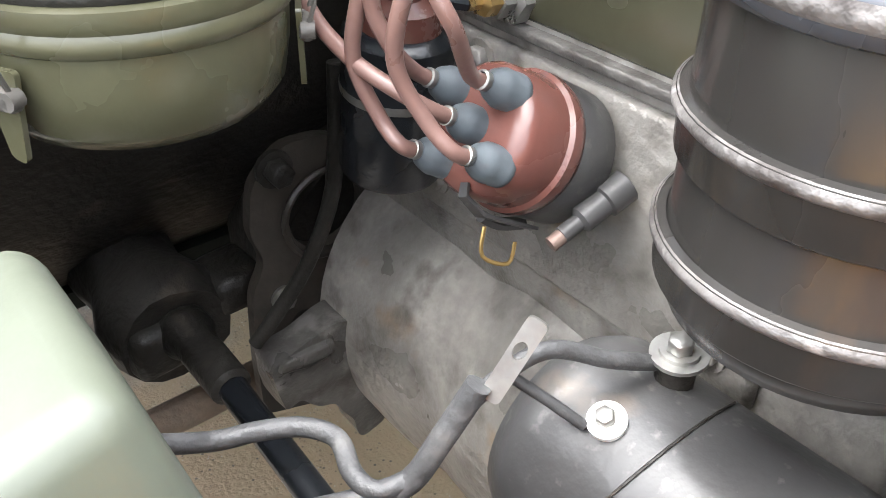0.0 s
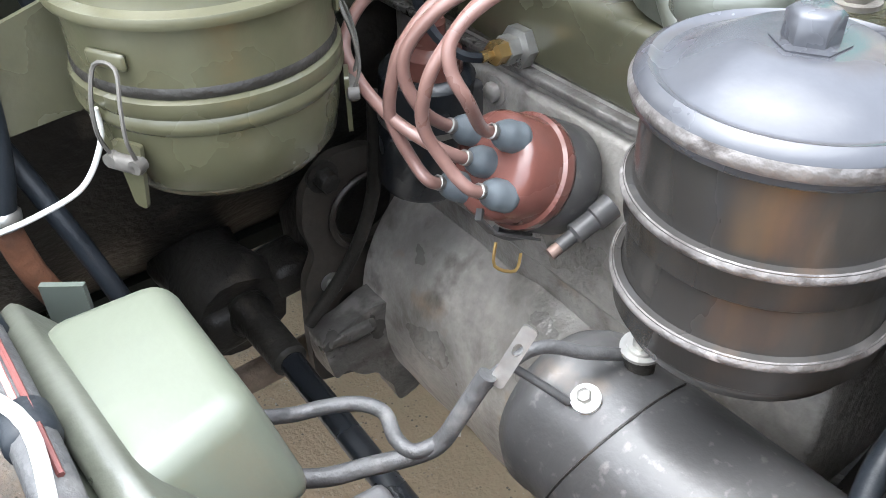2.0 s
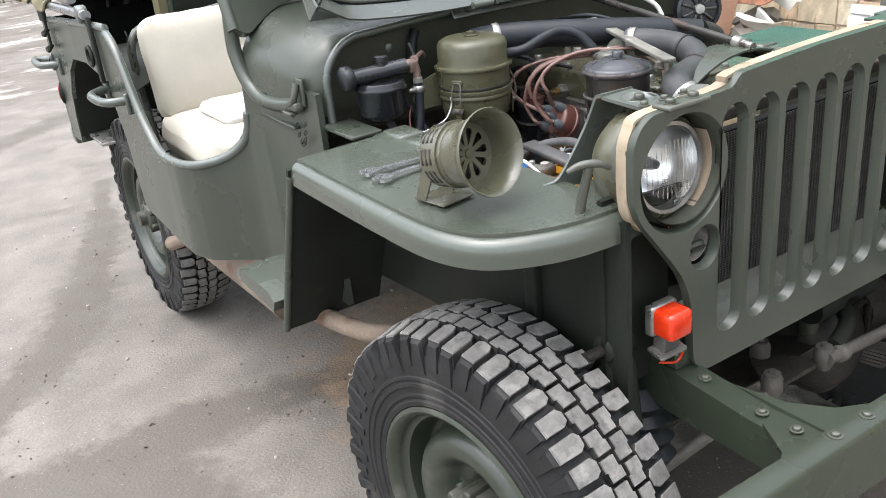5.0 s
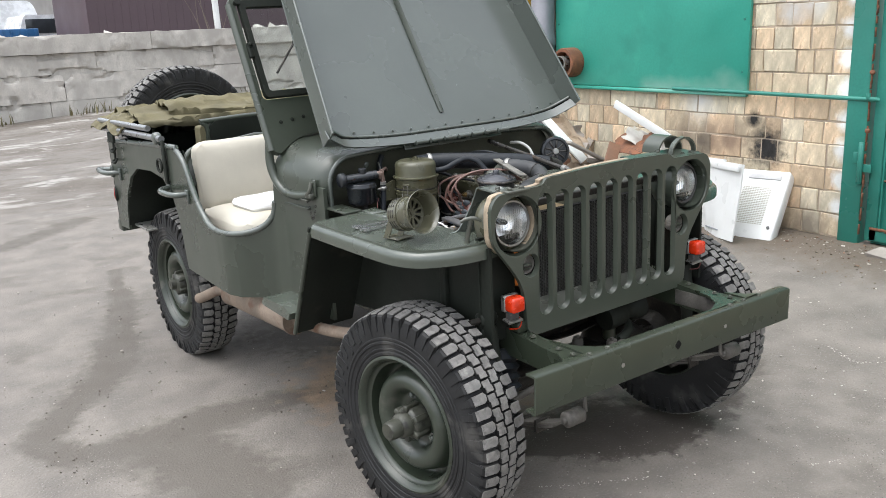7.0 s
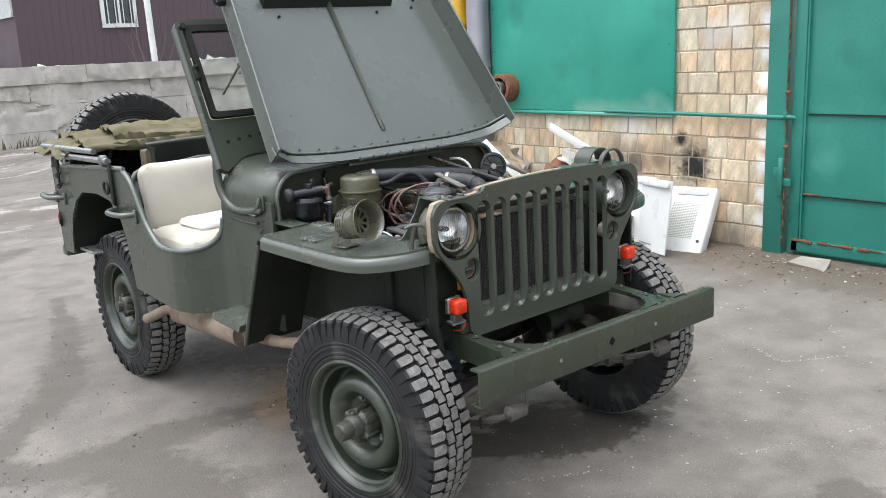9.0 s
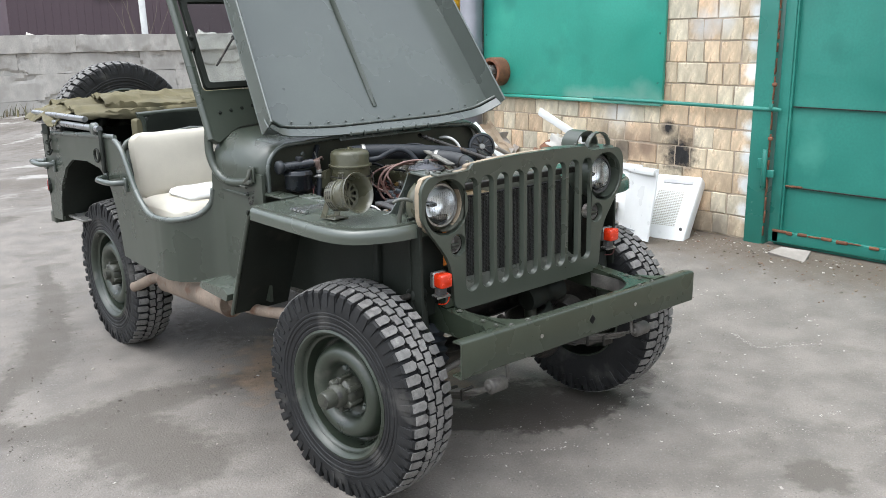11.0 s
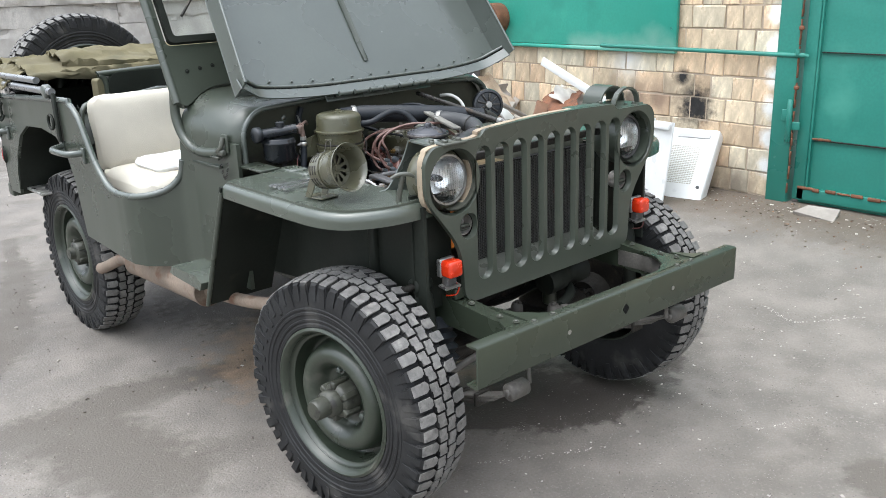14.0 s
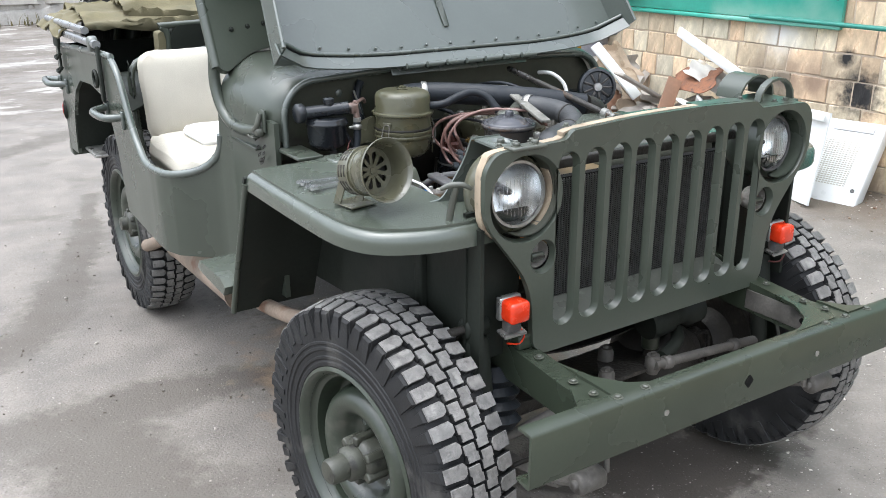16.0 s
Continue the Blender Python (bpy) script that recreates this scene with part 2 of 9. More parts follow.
STEEL_TUBE = material("bare_steel_tube", (0.36, 0.365, 0.37), 0.30, 0.85, 0.06, 30, 200, 0.02, 0.05)
BAKELITE = material("brown_bakelite", (0.125, 0.050, 0.040), 0.26, 0, 0.15, 20, 200, 0.02, 0.05, stain=(0.19, 0.11, 0.09), stain_at=0.62, stain_scale=30, dent=0.03)
BOOT = material("grey_rubber_boot", (0.075, 0.088, 0.098), 0.5, 0, 0.15, 30, 200, 0.05)
ZINC = material("zinc_plated_steel", (0.36, 0.355, 0.335), 0.36, 0.8, 0.2, 40, 200, 0.05)
CHROME = material("chrome_steel", (0.62, 0.63, 0.64), 0.22, 0.9, 0.1, 30, 200, 0.02, 0.05)
BRASS = material("brass_fitting", (0.45, 0.30, 0.12), 0.35, 0.85, 0.2, 30, 200, 0.05)
COPPER = material("dull_copper_pipe", (0.19, 0.130, 0.108), 0.5, 0.3, 0.3, 20, 150, 0.12, stain=(0.24, 0.22, 0.20), stain_at=0.58, stain_scale=30)
WHITE_PAINT = material("white_enamel", (0.66, 0.67, 0.66), 0.35, 0, 0.05, 5, 80, 0.02, stain=(0.45, 0.42, 0.36), stain_at=0.68, stain_scale=6)
WHITE_WIRE = material("white_cable_sheath", (0.55, 0.55, 0.53), 0.45, 0, 0.08, 20, 100, 0.03)
YELLOW = material("yellow_battery_plastic", (0.80, 0.37, 0.015), 0.4, 0, 0.12, 12, 120, 0.03)
ORANGE_CASE = material("orange_battery_plastic", (0.72, 0.22, 0.035), 0.45, 0, 0.12, 12, 120, 0.03)
BLUE = material("blue_terminal_plastic", (0.02, 0.19, 0.55), 0.4, 0, 0.1, 20, 150, 0.02)
RED_WIRE = material("red_cable_sheath", (0.13, 0.04, 0.036), 0.5, 0, 0.1, 30, 150, 0.02)
LENS_RED = material("red_plastic_lens", (0.35, 0.02, 0.02), 0.2, 0, 0.1, 40, 200, 0.05)
LENS_ORANGE = material("orange_plastic_lens", (0.60, 0.034, 0.008), 0.18, 0, 0.12, 60, 260, 0.08, coat=0.5)
SEAT_CLOTH = material("cream_linen", (0.50, 0.47, 0.40), 0.9, 0, 0.06, 10, 260, 0.12, stain=(0.52, 0.46, 0.36), stain_at=0.62, stain_scale=5)
TARP = material("khaki_canvas", (0.135, 0.118, 0.066), 0.9, 0, 0.2, 7, 220, 0.15, stain=(0.085, 0.078, 0.045), stain_at=0.58, stain_scale=5)
CORE = material("radiator_core", (0.011, 0.011, 0.011), 0.85, 0, 0.3, 30, 300, 0.4, spec=0.1)
FIN = material("dull_radiator_fins", (0.085, 0.085, 0.080), 0.5, 0.3, 0.3, 40, 300, 0.2)
GLASS = glass("window_glass")
LENS_GLASS = glass("headlamp_glass", (0.96, 0.97, 0.97), 0.015)
REFLECTOR = material("silvered_reflector", (0.90, 0.91, 0.91), 0.30, 1.0, 0.05, 20, 100, 0.0, 0.05)
DAMP = ((-0.487, 3.853, 0.045), (-0.61, 3.35, 0.07), (-0.66, 3.08, 0.13), (-0.80, 2.68, 0.11), (-0.885, 2.42, 0.12), (-1.04, 2.02, 0.20), (-1.25, 1.78, 0.09), (-1.38, 1.62, 0.10), (-1.50, 1.44, 0.12),
        (-1.42, 1.22, 0.10), (-1.20, 1.16, 0.13), (-1.02, 1.16, 0.19), (-0.80, 1.18, 0.15), (-0.56, 1.15, 0.10), (-0.28, 1.12, 0.06))
BRANCH = ((-1.10, 1.10, 0.19), (-1.06, 0.85, 0.22), (-1.00, 0.58, 0.20))
FAR_DAMP = ((-2.6, 4.6, 0.10), (-1.7, 4.75, 0.12), (-0.9, 5.2, 0.10), (-0.2, 5.8, 0.14))
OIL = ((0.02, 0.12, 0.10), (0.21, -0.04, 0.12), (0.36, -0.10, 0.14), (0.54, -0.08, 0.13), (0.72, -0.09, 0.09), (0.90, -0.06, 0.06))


def run(chain, edge, grow=1.0):
    """One stretch for each pair of neighbours along a chain of (x, y, radius)."""
    return tuple((a[0], a[1], 0, grow * (a[2] + b[2]) / 2, edge, b[0], b[1]) for a, b in zip(chain, chain[1:]))


ASPHALT = material("worn_asphalt", (0.182, 0.165, 0.146), 0.76, 0, 0.24, 5.0, 110, 0.40, 0.12, stain=(0.134, 0.121, 0.106), stain_at=0.54, stain_scale=3.2, spec=0.36,
                   second=((0.215, 0.198, 0.176), 85.0, 0.56),
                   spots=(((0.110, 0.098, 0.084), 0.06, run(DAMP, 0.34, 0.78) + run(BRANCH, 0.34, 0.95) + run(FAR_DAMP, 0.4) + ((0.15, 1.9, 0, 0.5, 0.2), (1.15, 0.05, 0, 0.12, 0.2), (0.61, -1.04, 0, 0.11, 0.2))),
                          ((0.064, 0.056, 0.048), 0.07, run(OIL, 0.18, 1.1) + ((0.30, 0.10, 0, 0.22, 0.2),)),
                          ((0.105, 0.083, 0.064), 0.10, ((-0.42, 1.10, 0, 0.10, 0.4), (-0.25, 1.12, 0, 0.14, 0.4))),
                          # brown ground under the engine, painted brighter to make up for weak light there
                          ((0.30, 0.215, 0.145), 0.10, ((0.08, 1.0, 0, 0.46, 0.4), (0.12, 0.72, 0, 0.28, 0.4))),
                          ((0.125, 0.102, 0.080), 0.12, tuple((3.06, -0.2 + 0.28 * k, 0.11, 0.42, 0.55) for k in range(9)))))


def muddy(m):
    """Far from the jeep the yard is smeared with brown mud and wet patches, their sky reflection painted pale, drawn
    out along the wall.
    """
    n, l = m.node_tree.nodes, m.node_tree.links
    b = n["Principled BSDF"]
    was = b.inputs["Base Color"].links[0].from_socket
    g = n.new("ShaderNodeNewGeometry")
    sep = n.new("ShaderNodeSeparateXYZ")
    l.new(g.outputs["Position"], sep.inputs[0])
    band = n.new("ShaderNodeMapRange")
    band.inputs[1].default_value, band.inputs[2].default_value = 5.4, 7.4
    l.new(sep.outputs["Y"], band.inputs[0])
    mp = n.new("ShaderNodeMapping")
    mp.inputs["Rotation"].default_value = (0, 0, radians(-18))
    mp.inputs["Scale"].default_value = (0.75, 1.25, 1)
    l.new(g.outputs["Position"], mp.inputs["Vector"])
    # the pale second tone is sky reflected by wet ground, put into the colour
    for scale, lo, hi, colour, top in ((0.8, 0.42, 0.58, (0.110, 0.094, 0.078), 0.95), (1.5, 0.55, 0.61, (0.33, 0.315, 0.29), 0.9), (4.5, 0.54, 0.64, (0.095, 0.083, 0.070), 0.7)):
        t = n.new("ShaderNodeTexNoise")
        t.inputs["Scale"].default_value, t.inputs["Detail"].default_value, t.inputs["Roughness"].default_value = scale, 8.0, 0.62
        l.new(mp.outputs[0], t.inputs["Vector"])
        r = n.new("ShaderNodeMapRange")
        r.inputs[1].default_value, r.inputs[2].default_value, r.inputs[4].default_value = lo, hi, top
        l.new(t.outputs["Fac"], r.inputs[0])
        f = n.new("ShaderNodeMath")
        f.operation = "MULTIPLY"
        l.new(band.outputs[0], f.inputs[0])
        l.new(r.outputs[0], f.inputs[1])
        x = n.new("ShaderNodeMix")
        x.data_type = "RGBA"
        l.new(f.outputs[0], x.inputs[0])
        l.new(was, x.inputs[6])
        x.inputs[7].default_value = (*colour, 1)
        was = x.outputs[2]
    l.new(was, b.inputs["Base Color"])


def speckle(m):
    """Pale and dark stone grains worn free at the surface, and fine cracks."""
    n, l = m.node_tree.nodes, m.node_tree.links
    b = n["Principled BSDF"]
    was = b.inputs["Base Color"].links[0].from_socket
    g = n.new("ShaderNodeNewGeometry")
    for scale, lo, hi, colour in ((95.0, 0.17, 0.10, (0.36, 0.34, 0.31)), (70.0, 0.19, 0.12, (0.060, 0.052, 0.046))):
        v = n.new("ShaderNodeTexVoronoi")
        v.inputs["Scale"].default_value = scale
        l.new(g.outputs["Position"], v.inputs["Vector"])
        r = n.new("ShaderNodeMapRange")
        r.inputs[1].default_value, r.inputs[2].default_value = lo, hi
        l.new(v.outputs["Distance"], r.inputs[0])
        t = n.new("ShaderNodeTexNoise")
        t.inputs["Scale"].default_value = scale * 0.09
        l.new(g.outputs["Position"], t.inputs["Vector"])
        k = n.new("ShaderNodeMapRange")
        k.inputs[1].default_value, k.inputs[2].default_value, k.inputs[4].default_value = 0.40, 0.60, 0.85
        l.new(t.outputs["Fac"], k.inputs[0])
        f = n.new("ShaderNodeMath")
        f.operation = "MULTIPLY"
        l.new(r.outputs[0], f.inputs[0])
        l.new(k.outputs[0], f.inputs[1])
        x = n.new("ShaderNodeMix")
        x.data_type = "RGBA"
        l.new(f.outputs[0], x.inputs[0])
        l.new(was, x.inputs[6])
        x.inputs[7].default_value = (*colour, 1)
        was = x.outputs[2]
    l.new(was, b.inputs["Base Color"])


muddy(ASPHALT)
speckle(ASPHALT)
BRICK = material("sand_lime_brick", (0.635, 0.525, 0.372), 0.9, 0, 0.24, 14, 170, 0.35, stain=(0.74, 0.665, 0.55), stain_at=0.62, stain_scale=9, island=0.20, dent=0.25, stretch=(1, 1.5, 0.7), second=((0.45, 0.345, 0.235), 22, 0.56),
                 spots=(((0.80, 0.80, 0.78), 0.06, tuple((3.22, 0.785, 0.30 + 0.19 * k, 0.060, 0.5) for k in range(12))),
                        ((0.60, 0.575, 0.53), 0.06, ((3.22, 1.2, 1.55, 0.08, 0.7), (3.22, 1.05, 1.60, 0.08, 0.7), (3.22, 1.9, 0.93, 0.10, 0.8))),
                        ((0.018, 0.017, 0.017), 0.05, ((3.22, 1.335, 0.650, 0.125, 0.5), (3.22, 1.30, 0.625, 0.09, 0.5), (3.22, 1.44, 0.83, 0.05, 0.6), (3.22, 1.84, 0.648, 0.075, 0.9), (3.22, 1.63, 0.68, 0.04, 0.9))),
                        ((0.24, 0.19, 0.14), 0.08, ((3.22, 1.62, 0.68, 0.10, 0.9), (3.22, 1.80, 0.67, 0.09, 0.9), (3.22, 2.0, 0.66, 0.10, 0.9), (3.22, 1.0, 0.14, 0.12, 0.8), (3.22, 1.25, 0.16, 0.12, 0.8)))))
MORTAR = material("grey_mortar", (0.42, 0.345, 0.265), 0.95, 0, 0.2, 8, 90, 0.4)
CONCRETE = material("weathered_concrete", (0.44, 0.415, 0.378), 0.92, 0, 0.22, 3.0, 45, 0.5, stain=(0.22, 0.20, 0.178), stain_at=0.64, stain_scale=1.7, island=0.06, second=((0.34, 0.32, 0.29), 7.0, 0.53), stretch=(1.2, 1, 0.8))
GREEN = material("green_enamel", (0.036, 0.298, 0.224), 0.33, 0, 0.12, 1.2, 60, 0.03, 0.08, stain=(0.06, 0.39, 0.285), stain_at=0.60, stain_scale=1.1, second=((0.022, 0.205, 0.158), 1.9, 0.55), dent=1.0,
                 # pale reflection along the panel's lower edge, painted into the enamel
                 spots=(((0.17, 0.38, 0.31), 0.10, ((3.17, 1.52, 1.035, 0.045, 0.95, 3.17, 2.35), (3.17, 1.66, 1.06, 0.07, 0.95))),))
GREEN_DULL = material("dull_green_enamel", (0.026, 0.190, 0.148), 0.36, 0, 0.15, 1.5, 60, 0.04, 0.1, stain=(0.06, 0.27, 0.21), stain_at=0.61, stain_scale=1.6, second=((0.012, 0.14, 0.11), 2.4, 0.56), dent=0.8)
SIDING = material("purple_brown_siding", (0.082, 0.054, 0.064), 0.5, 0, 0.1, 0.6, 20, 0.02)


# ---- mesh helpers ----
def finish(bm, name, mat, parent=None, label="", smooth=50, matrix=None):
    bmesh.ops.recalc_face_normals(bm, faces=bm.faces)
    me = bpy.data.meshes.new(name)
    bm.to_mesh(me)
    bm.free()
    for m in mat if isinstance(mat, (list, tuple)) else [mat]:
        me.materials.append(m)
    if smooth:
        me.polygons.foreach_set("use_smooth", [True] * len(me.polygons))
        me.set_sharp_from_angle(angle=radians(smooth))
    ob = new(name, me)
    if matrix is not None:
        ob.matrix_basis = matrix
    if parent is not None:
        ob.parent = parent
    if label:
        ob["label"] = label
    return ob


def part(name, bm, mat, parent, label="", smooth=50, matrix=None):
    return finish(bm, name, mat, parent, label, smooth, matrix)


def thing(name, m, label, category, group="", kind=""):
    e = new(name)
    e.empty_display_size = 0.1
    e.matrix_basis = m
    return tagged(e, label, category, group, kind)


def B():
    return bmesh.new()


def box(bm, c, s, m=None, bev=0.0, seg=2):
    r = bmesh.ops.create_cube(bm, size=1.0)
    vs = r["verts"]
    mm = (m or Matrix.Identity(4)) @ Matrix.Translation(c) @ Matrix.Diagonal((*s, 1))
    bmesh.ops.transform(bm, matrix=mm, verts=vs)
    if bev:
        es = list({e for v in vs for e in v.link_edges})
        bmesh.ops.bevel(bm, geom=es, offset=bev, segments=seg, profile=0.5, affect="EDGES", clamp_overlap=True)
    return bm


def lathe(bm, prof, m=None, n=28):
    m = m or Matrix.Identity(4)
    rings = []
    for r, z in prof:
        if r < 1e-6:
            rings.append([bm.verts.new(m @ Vector((0, 0, z)))])
        else:
            rings.append([bm.verts.new(m @ Vector((r * math.cos(2 * math.pi * i / n), r * math.sin(2 * math.pi * i / n), z))) for i in range(n)])
    for a, b in zip(rings, rings[1:]):
        for i in range(n):
            j = (i + 1) % n
            if len(a) == 1 and len(b) == 1:
                continue
            if len(a) == 1:
                bm.faces.new((a[0], b[i], b[j]))
            elif len(b) == 1:
                bm.faces.new((a[i], b[0], a[j]))
            else:
                bm.faces.new((a[i], b[i], b[j], a[j]))
    return bm


def axis(p, d, spin=0.0):
    """A frame at p whose z points along d."""
    return Matrix.Translation(p) @ Vector(d).to_track_quat("Z", "Y").to_matrix().to_4x4() @ Matrix.Rotation(spin, 4, "Z")


def cyl(bm, p, d, r, h, n=16, bev=0.0):
    b = min(bev, r * 0.5, h * 0.4)
    prof = [(0, 0), (r - b, 0), (r, b), (r, h - b), (r - b, h), (0, h)] if b else [(0, 0), (r, 0), (r, h), (0, h)]
    return lathe(bm, prof, axis(p, d), n)


def hexbolt(bm, p, d, r, h):
    cyl(bm, p, d, r * 1.5, h * 0.25, 16)
    return cyl(bm, p, d, r, h, 6, r * 0.12)


def smoothed(pts, k=5):
    P = [Vector(p) for p in pts]
    if k < 2 or len(P) < 3:
        return P
    out = []
    for i in range(len(P) - 1):
        a, b, c, d = P[max(i - 1, 0)], P[i], P[i + 1], P[min(i + 2, len(P) - 1)]
        for j in range(k):
            t = j / k
            out.append(0.5 * ((2 * b) + (c - a) * t + (2 * a - 5 * b + 4 * c - d) * t * t + (3 * b - a - 3 * c + d) * t ** 3))
    return out + [P[-1]]


def tube(bm, pts, r, n=10, k=5, close=False):
    P = smoothed(pts, k)
    rr = r if callable(r) else (lambda t: r)
    up, rings = None, []
    for i, p in enumerate(P):
        d = (P[min(i + 1, len(P) - 1)] - P[max(i - 1, 0)]).normalized()
        if up is None:
            up = d.orthogonal().normalized()
        up = (up - d * up.dot(d)).normalized()
        side = d.cross(up)
        q = rr(i / (len(P) - 1))
        rings.append([bm.verts.new(p + q * (math.cos(2 * math.pi * j / n) * up + math.sin(2 * math.pi * j / n) * side)) for j in range(n)])
    for a, b in zip(rings, rings[1:]):
        for j in range(n):
            bm.faces.new((a[j], a[(j + 1) % n], b[(j + 1) % n], b[j]))
    bm.faces.new(rings[0])
    bm.faces.new(list(reversed(rings[-1])))
    return bm


def filled(loops):
    """Triangles over an outline with holes; tried at several turns, and the one of the true area is kept."""
    size = lambda lp: abs(sum(a[0] * b[1] - b[0] * a[1] for a, b in zip(lp, lp[1:] + lp[:1])) / 2)
    want = size(loops[0]) - sum(size(lp) for lp in loops[1:])
    best = None
    for th in (0.61, 1.1, 0.37, 0.2, 0.0, 1.4):
        c, s = math.cos(th), math.sin(th)
        L = [[Vector((x * c - y * s, x * s + y * c, 0)) for x, y in lp] for lp in loops]
        P = [p for lp in L for p in lp]
        tri = geometry.tessellate_polygon(L)
        off = abs(sum((P[b] - P[a]).cross(P[d] - P[a]).length / 2 for a, b, d in tri) - want)
        if best is None or off < best[0]:
            best = (off, tri)
        if off < 1e-6:
            break
    return best[1]


def slab(bm, outer, t, holes=(), m=None, chamfer=0.0):
    """An outline (x, y) with holes, t thick along z. holes: loops, or pairs of loops at z = 0 and at z = t."""
    m = m or Matrix.Identity(4)
    low, high = [list(outer)], [list(outer)]
    for h in holes:
        pair = h if isinstance(h[0][0], (tuple, list)) else (h, h)
        low.append(list(pair[0]))
        high.append(list(pair[1]))
    sides = []
    for loops, z in ((low, 0.0), (high, t)):
        tri = filled(loops)
        vs = [bm.verts.new(m @ Vector((x, y, z))) for lp in loops for x, y in lp]
        for f in tri:
            if len(set(f)) == 3:
                try:
                    bm.faces.new([vs[i] for i in f])
                except ValueError:
                    pass
        sides.append(vs)
    at = 0
    for lp in low:
        k = len(lp)
        for i in range(k):
            a, b = at + i, at + (i + 1) % k
            bm.faces.new((sides[0][a], sides[0][b], sides[1][b], sides[1][a]))
        at += k
    return bm


def ring(cx, cy, rx, ry=None, n=24, a0=0.0):
    ry = rx if ry is None else ry
    return [(cx + rx * math.cos(a0 + 2 * math.pi * i / n), cy + ry * math.sin(a0 + 2 * math.pi * i / n)) for i in range(n)]


def stadium(cx, lo, hi, r, n=8):
    return [(cx + r * math.cos(math.pi + math.pi * i / n), lo + r + r * math.sin(math.pi + math.pi * i / n)) for i in range(n + 1)] + \
           [(cx + r * math.cos(math.pi * i / n), hi - r + r * math.sin(math.pi * i / n)) for i in range(n + 1)]


def rounded(pts, r, n=5):
    """A polygon with its corners rounded; r: one radius or one for each corner."""
    out, k = [], len(pts)
    for i in range(k):
        p, a, b = Vector(pts[i]), Vector(pts[i - 1]), Vector(pts[(i + 1) % k])
        q = r[i] if isinstance(r, (list, tuple)) else r
        if q <= 0:
            out.append(tuple(p))
            continue
        q = min(q, (a - p).length * 0.49, (b - p).length * 0.49)
        s, e = p + (a - p).normalized() * q, p + (b - p).normalized() * q
        for j in range(n + 1):
            t = j / n
            v = s * (1 - t) ** 2 + p * 2 * t * (1 - t) + e * t * t
            out.append((v[0], v[1]))
    return out


def sheet(bm, fn, nu, nv, t):
    """A shell t thick over fn(u, v), u and v from 0 to 1."""
    P = [[Vector(fn(i / nu, j / nv)) for j in range(nv + 1)] for i in range(nu + 1)]
    top, low = [], []
    for i in range(nu + 1):
        top.append([]), low.append([])
        for j in range(nv + 1):
            du = P[min(i + 1, nu)][j] - P[max(i - 1, 0)][j]
            dv = P[i][min(j + 1, nv)] - P[i][max(j - 1, 0)]
            nn = du.cross(dv)
            nn = nn.normalized() if nn.length > 1e-9 else Vector((0, 0, 1))
            top[i].append(bm.verts.new(P[i][j]))
            low[i].append(bm.verts.new(P[i][j] - nn * t))
    for i in range(nu):
        for j in range(nv):
            bm.faces.new((top[i][j], top[i + 1][j], top[i + 1][j + 1], top[i][j + 1]))
            bm.faces.new((low[i][j], low[i][j + 1], low[i + 1][j + 1], low[i + 1][j]))
    edge = [(i, 0) for i in range(nu)] + [(nu, j) for j in range(nv)] + [(i, nv) for i in range(nu, 0, -1)] + [(0, j) for j in range(nv, 0, -1)]
    for (a, b), (c, d) in zip(edge, edge[1:] + edge[:1]):
        bm.faces.new((top[a][b], low[a][b], low[c][d], top[c][d]))
    return bm


def plane_m(p, xdir, ydir):
    """A frame at p with its x and y along the two given ways."""
    x, y = Vector(xdir).normalized(), Vector(ydir).normalized()
    z = x.cross(y)
    return Matrix((( x[0], y[0], z[0], p[0]), (x[1], y[1], z[1], p[1]), (x[2], y[2], z[2], p[2]), (0, 0, 0, 1)))


def curve_at(pts, t):
    """Linear look-up: pts are (key, value) pairs in order."""
    for (a, va), (b, vb) in zip(pts, pts[1:]):
        if t <= b:
            s = max(0.0, (t - a) / (b - a))
            return va + (vb - va) * s
    return pts[-1][1]


# ---- setting ----
def ground_z(x, y):
    t = min(1.0, max(0.0, (x - 0.75) / 2.3))
    near = 1.0 if (abs(x) > 1.1 or y < -0.8 or y > 3.2) else 0.0
    return 0.11 * t * t * (3 - 2 * t) + near * 0.012 * noise.noise(Vector((x * 0.45, y * 0.45, 3.1)))


def build_ground():
    xs = [-400, -120, -50, -25, -14, -9] + [-6 + 0.3 * i for i in range(41)] + [8, 11, 16, 30, 60, 140, 400]
    ys = [-400, -120, -40, -15, -8] + [-5 + 0.35 * i for i in range(64)] + [20, 25, 40, 80, 160, 400]
    bm = B()
    g = [[bm.verts.new((x, y, ground_z(x, y))) for y in ys] for x in xs]
    for i in range(len(xs) - 1):
        for j in range(len(ys) - 1):
            bm.faces.new((g[i][j], g[i + 1][j], g[i + 1][j + 1], g[i][j + 1]))
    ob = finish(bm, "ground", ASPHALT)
    return tagged(ob, "worn grey asphalt yard with dark damp stains and dust", "ground", kind="structure")


build_ground()
WX = 3.245


def build_brick_wall():
    bm = B()
    box(bm, (WX + 0.20, 3.2, 2.2), (0.424, 4.9, 4.6))
    wall = finish(bm, "wall_brick", MORTAR)
    tagged(wall, "sand-coloured lime brick wall with grey mortar and soot marks", "wall", kind="structure")
    bm = B()
    box(bm, (WX + 0.20, -5.4, 2.2), (0.36, 7.6, 4.6))
    tagged(finish(bm, "wall_brick_far", MORTAR), "plain sand-coloured brick wall beyond the gate", "wall", kind="structure")
    return wall


wall_brick = build_brick_wall()


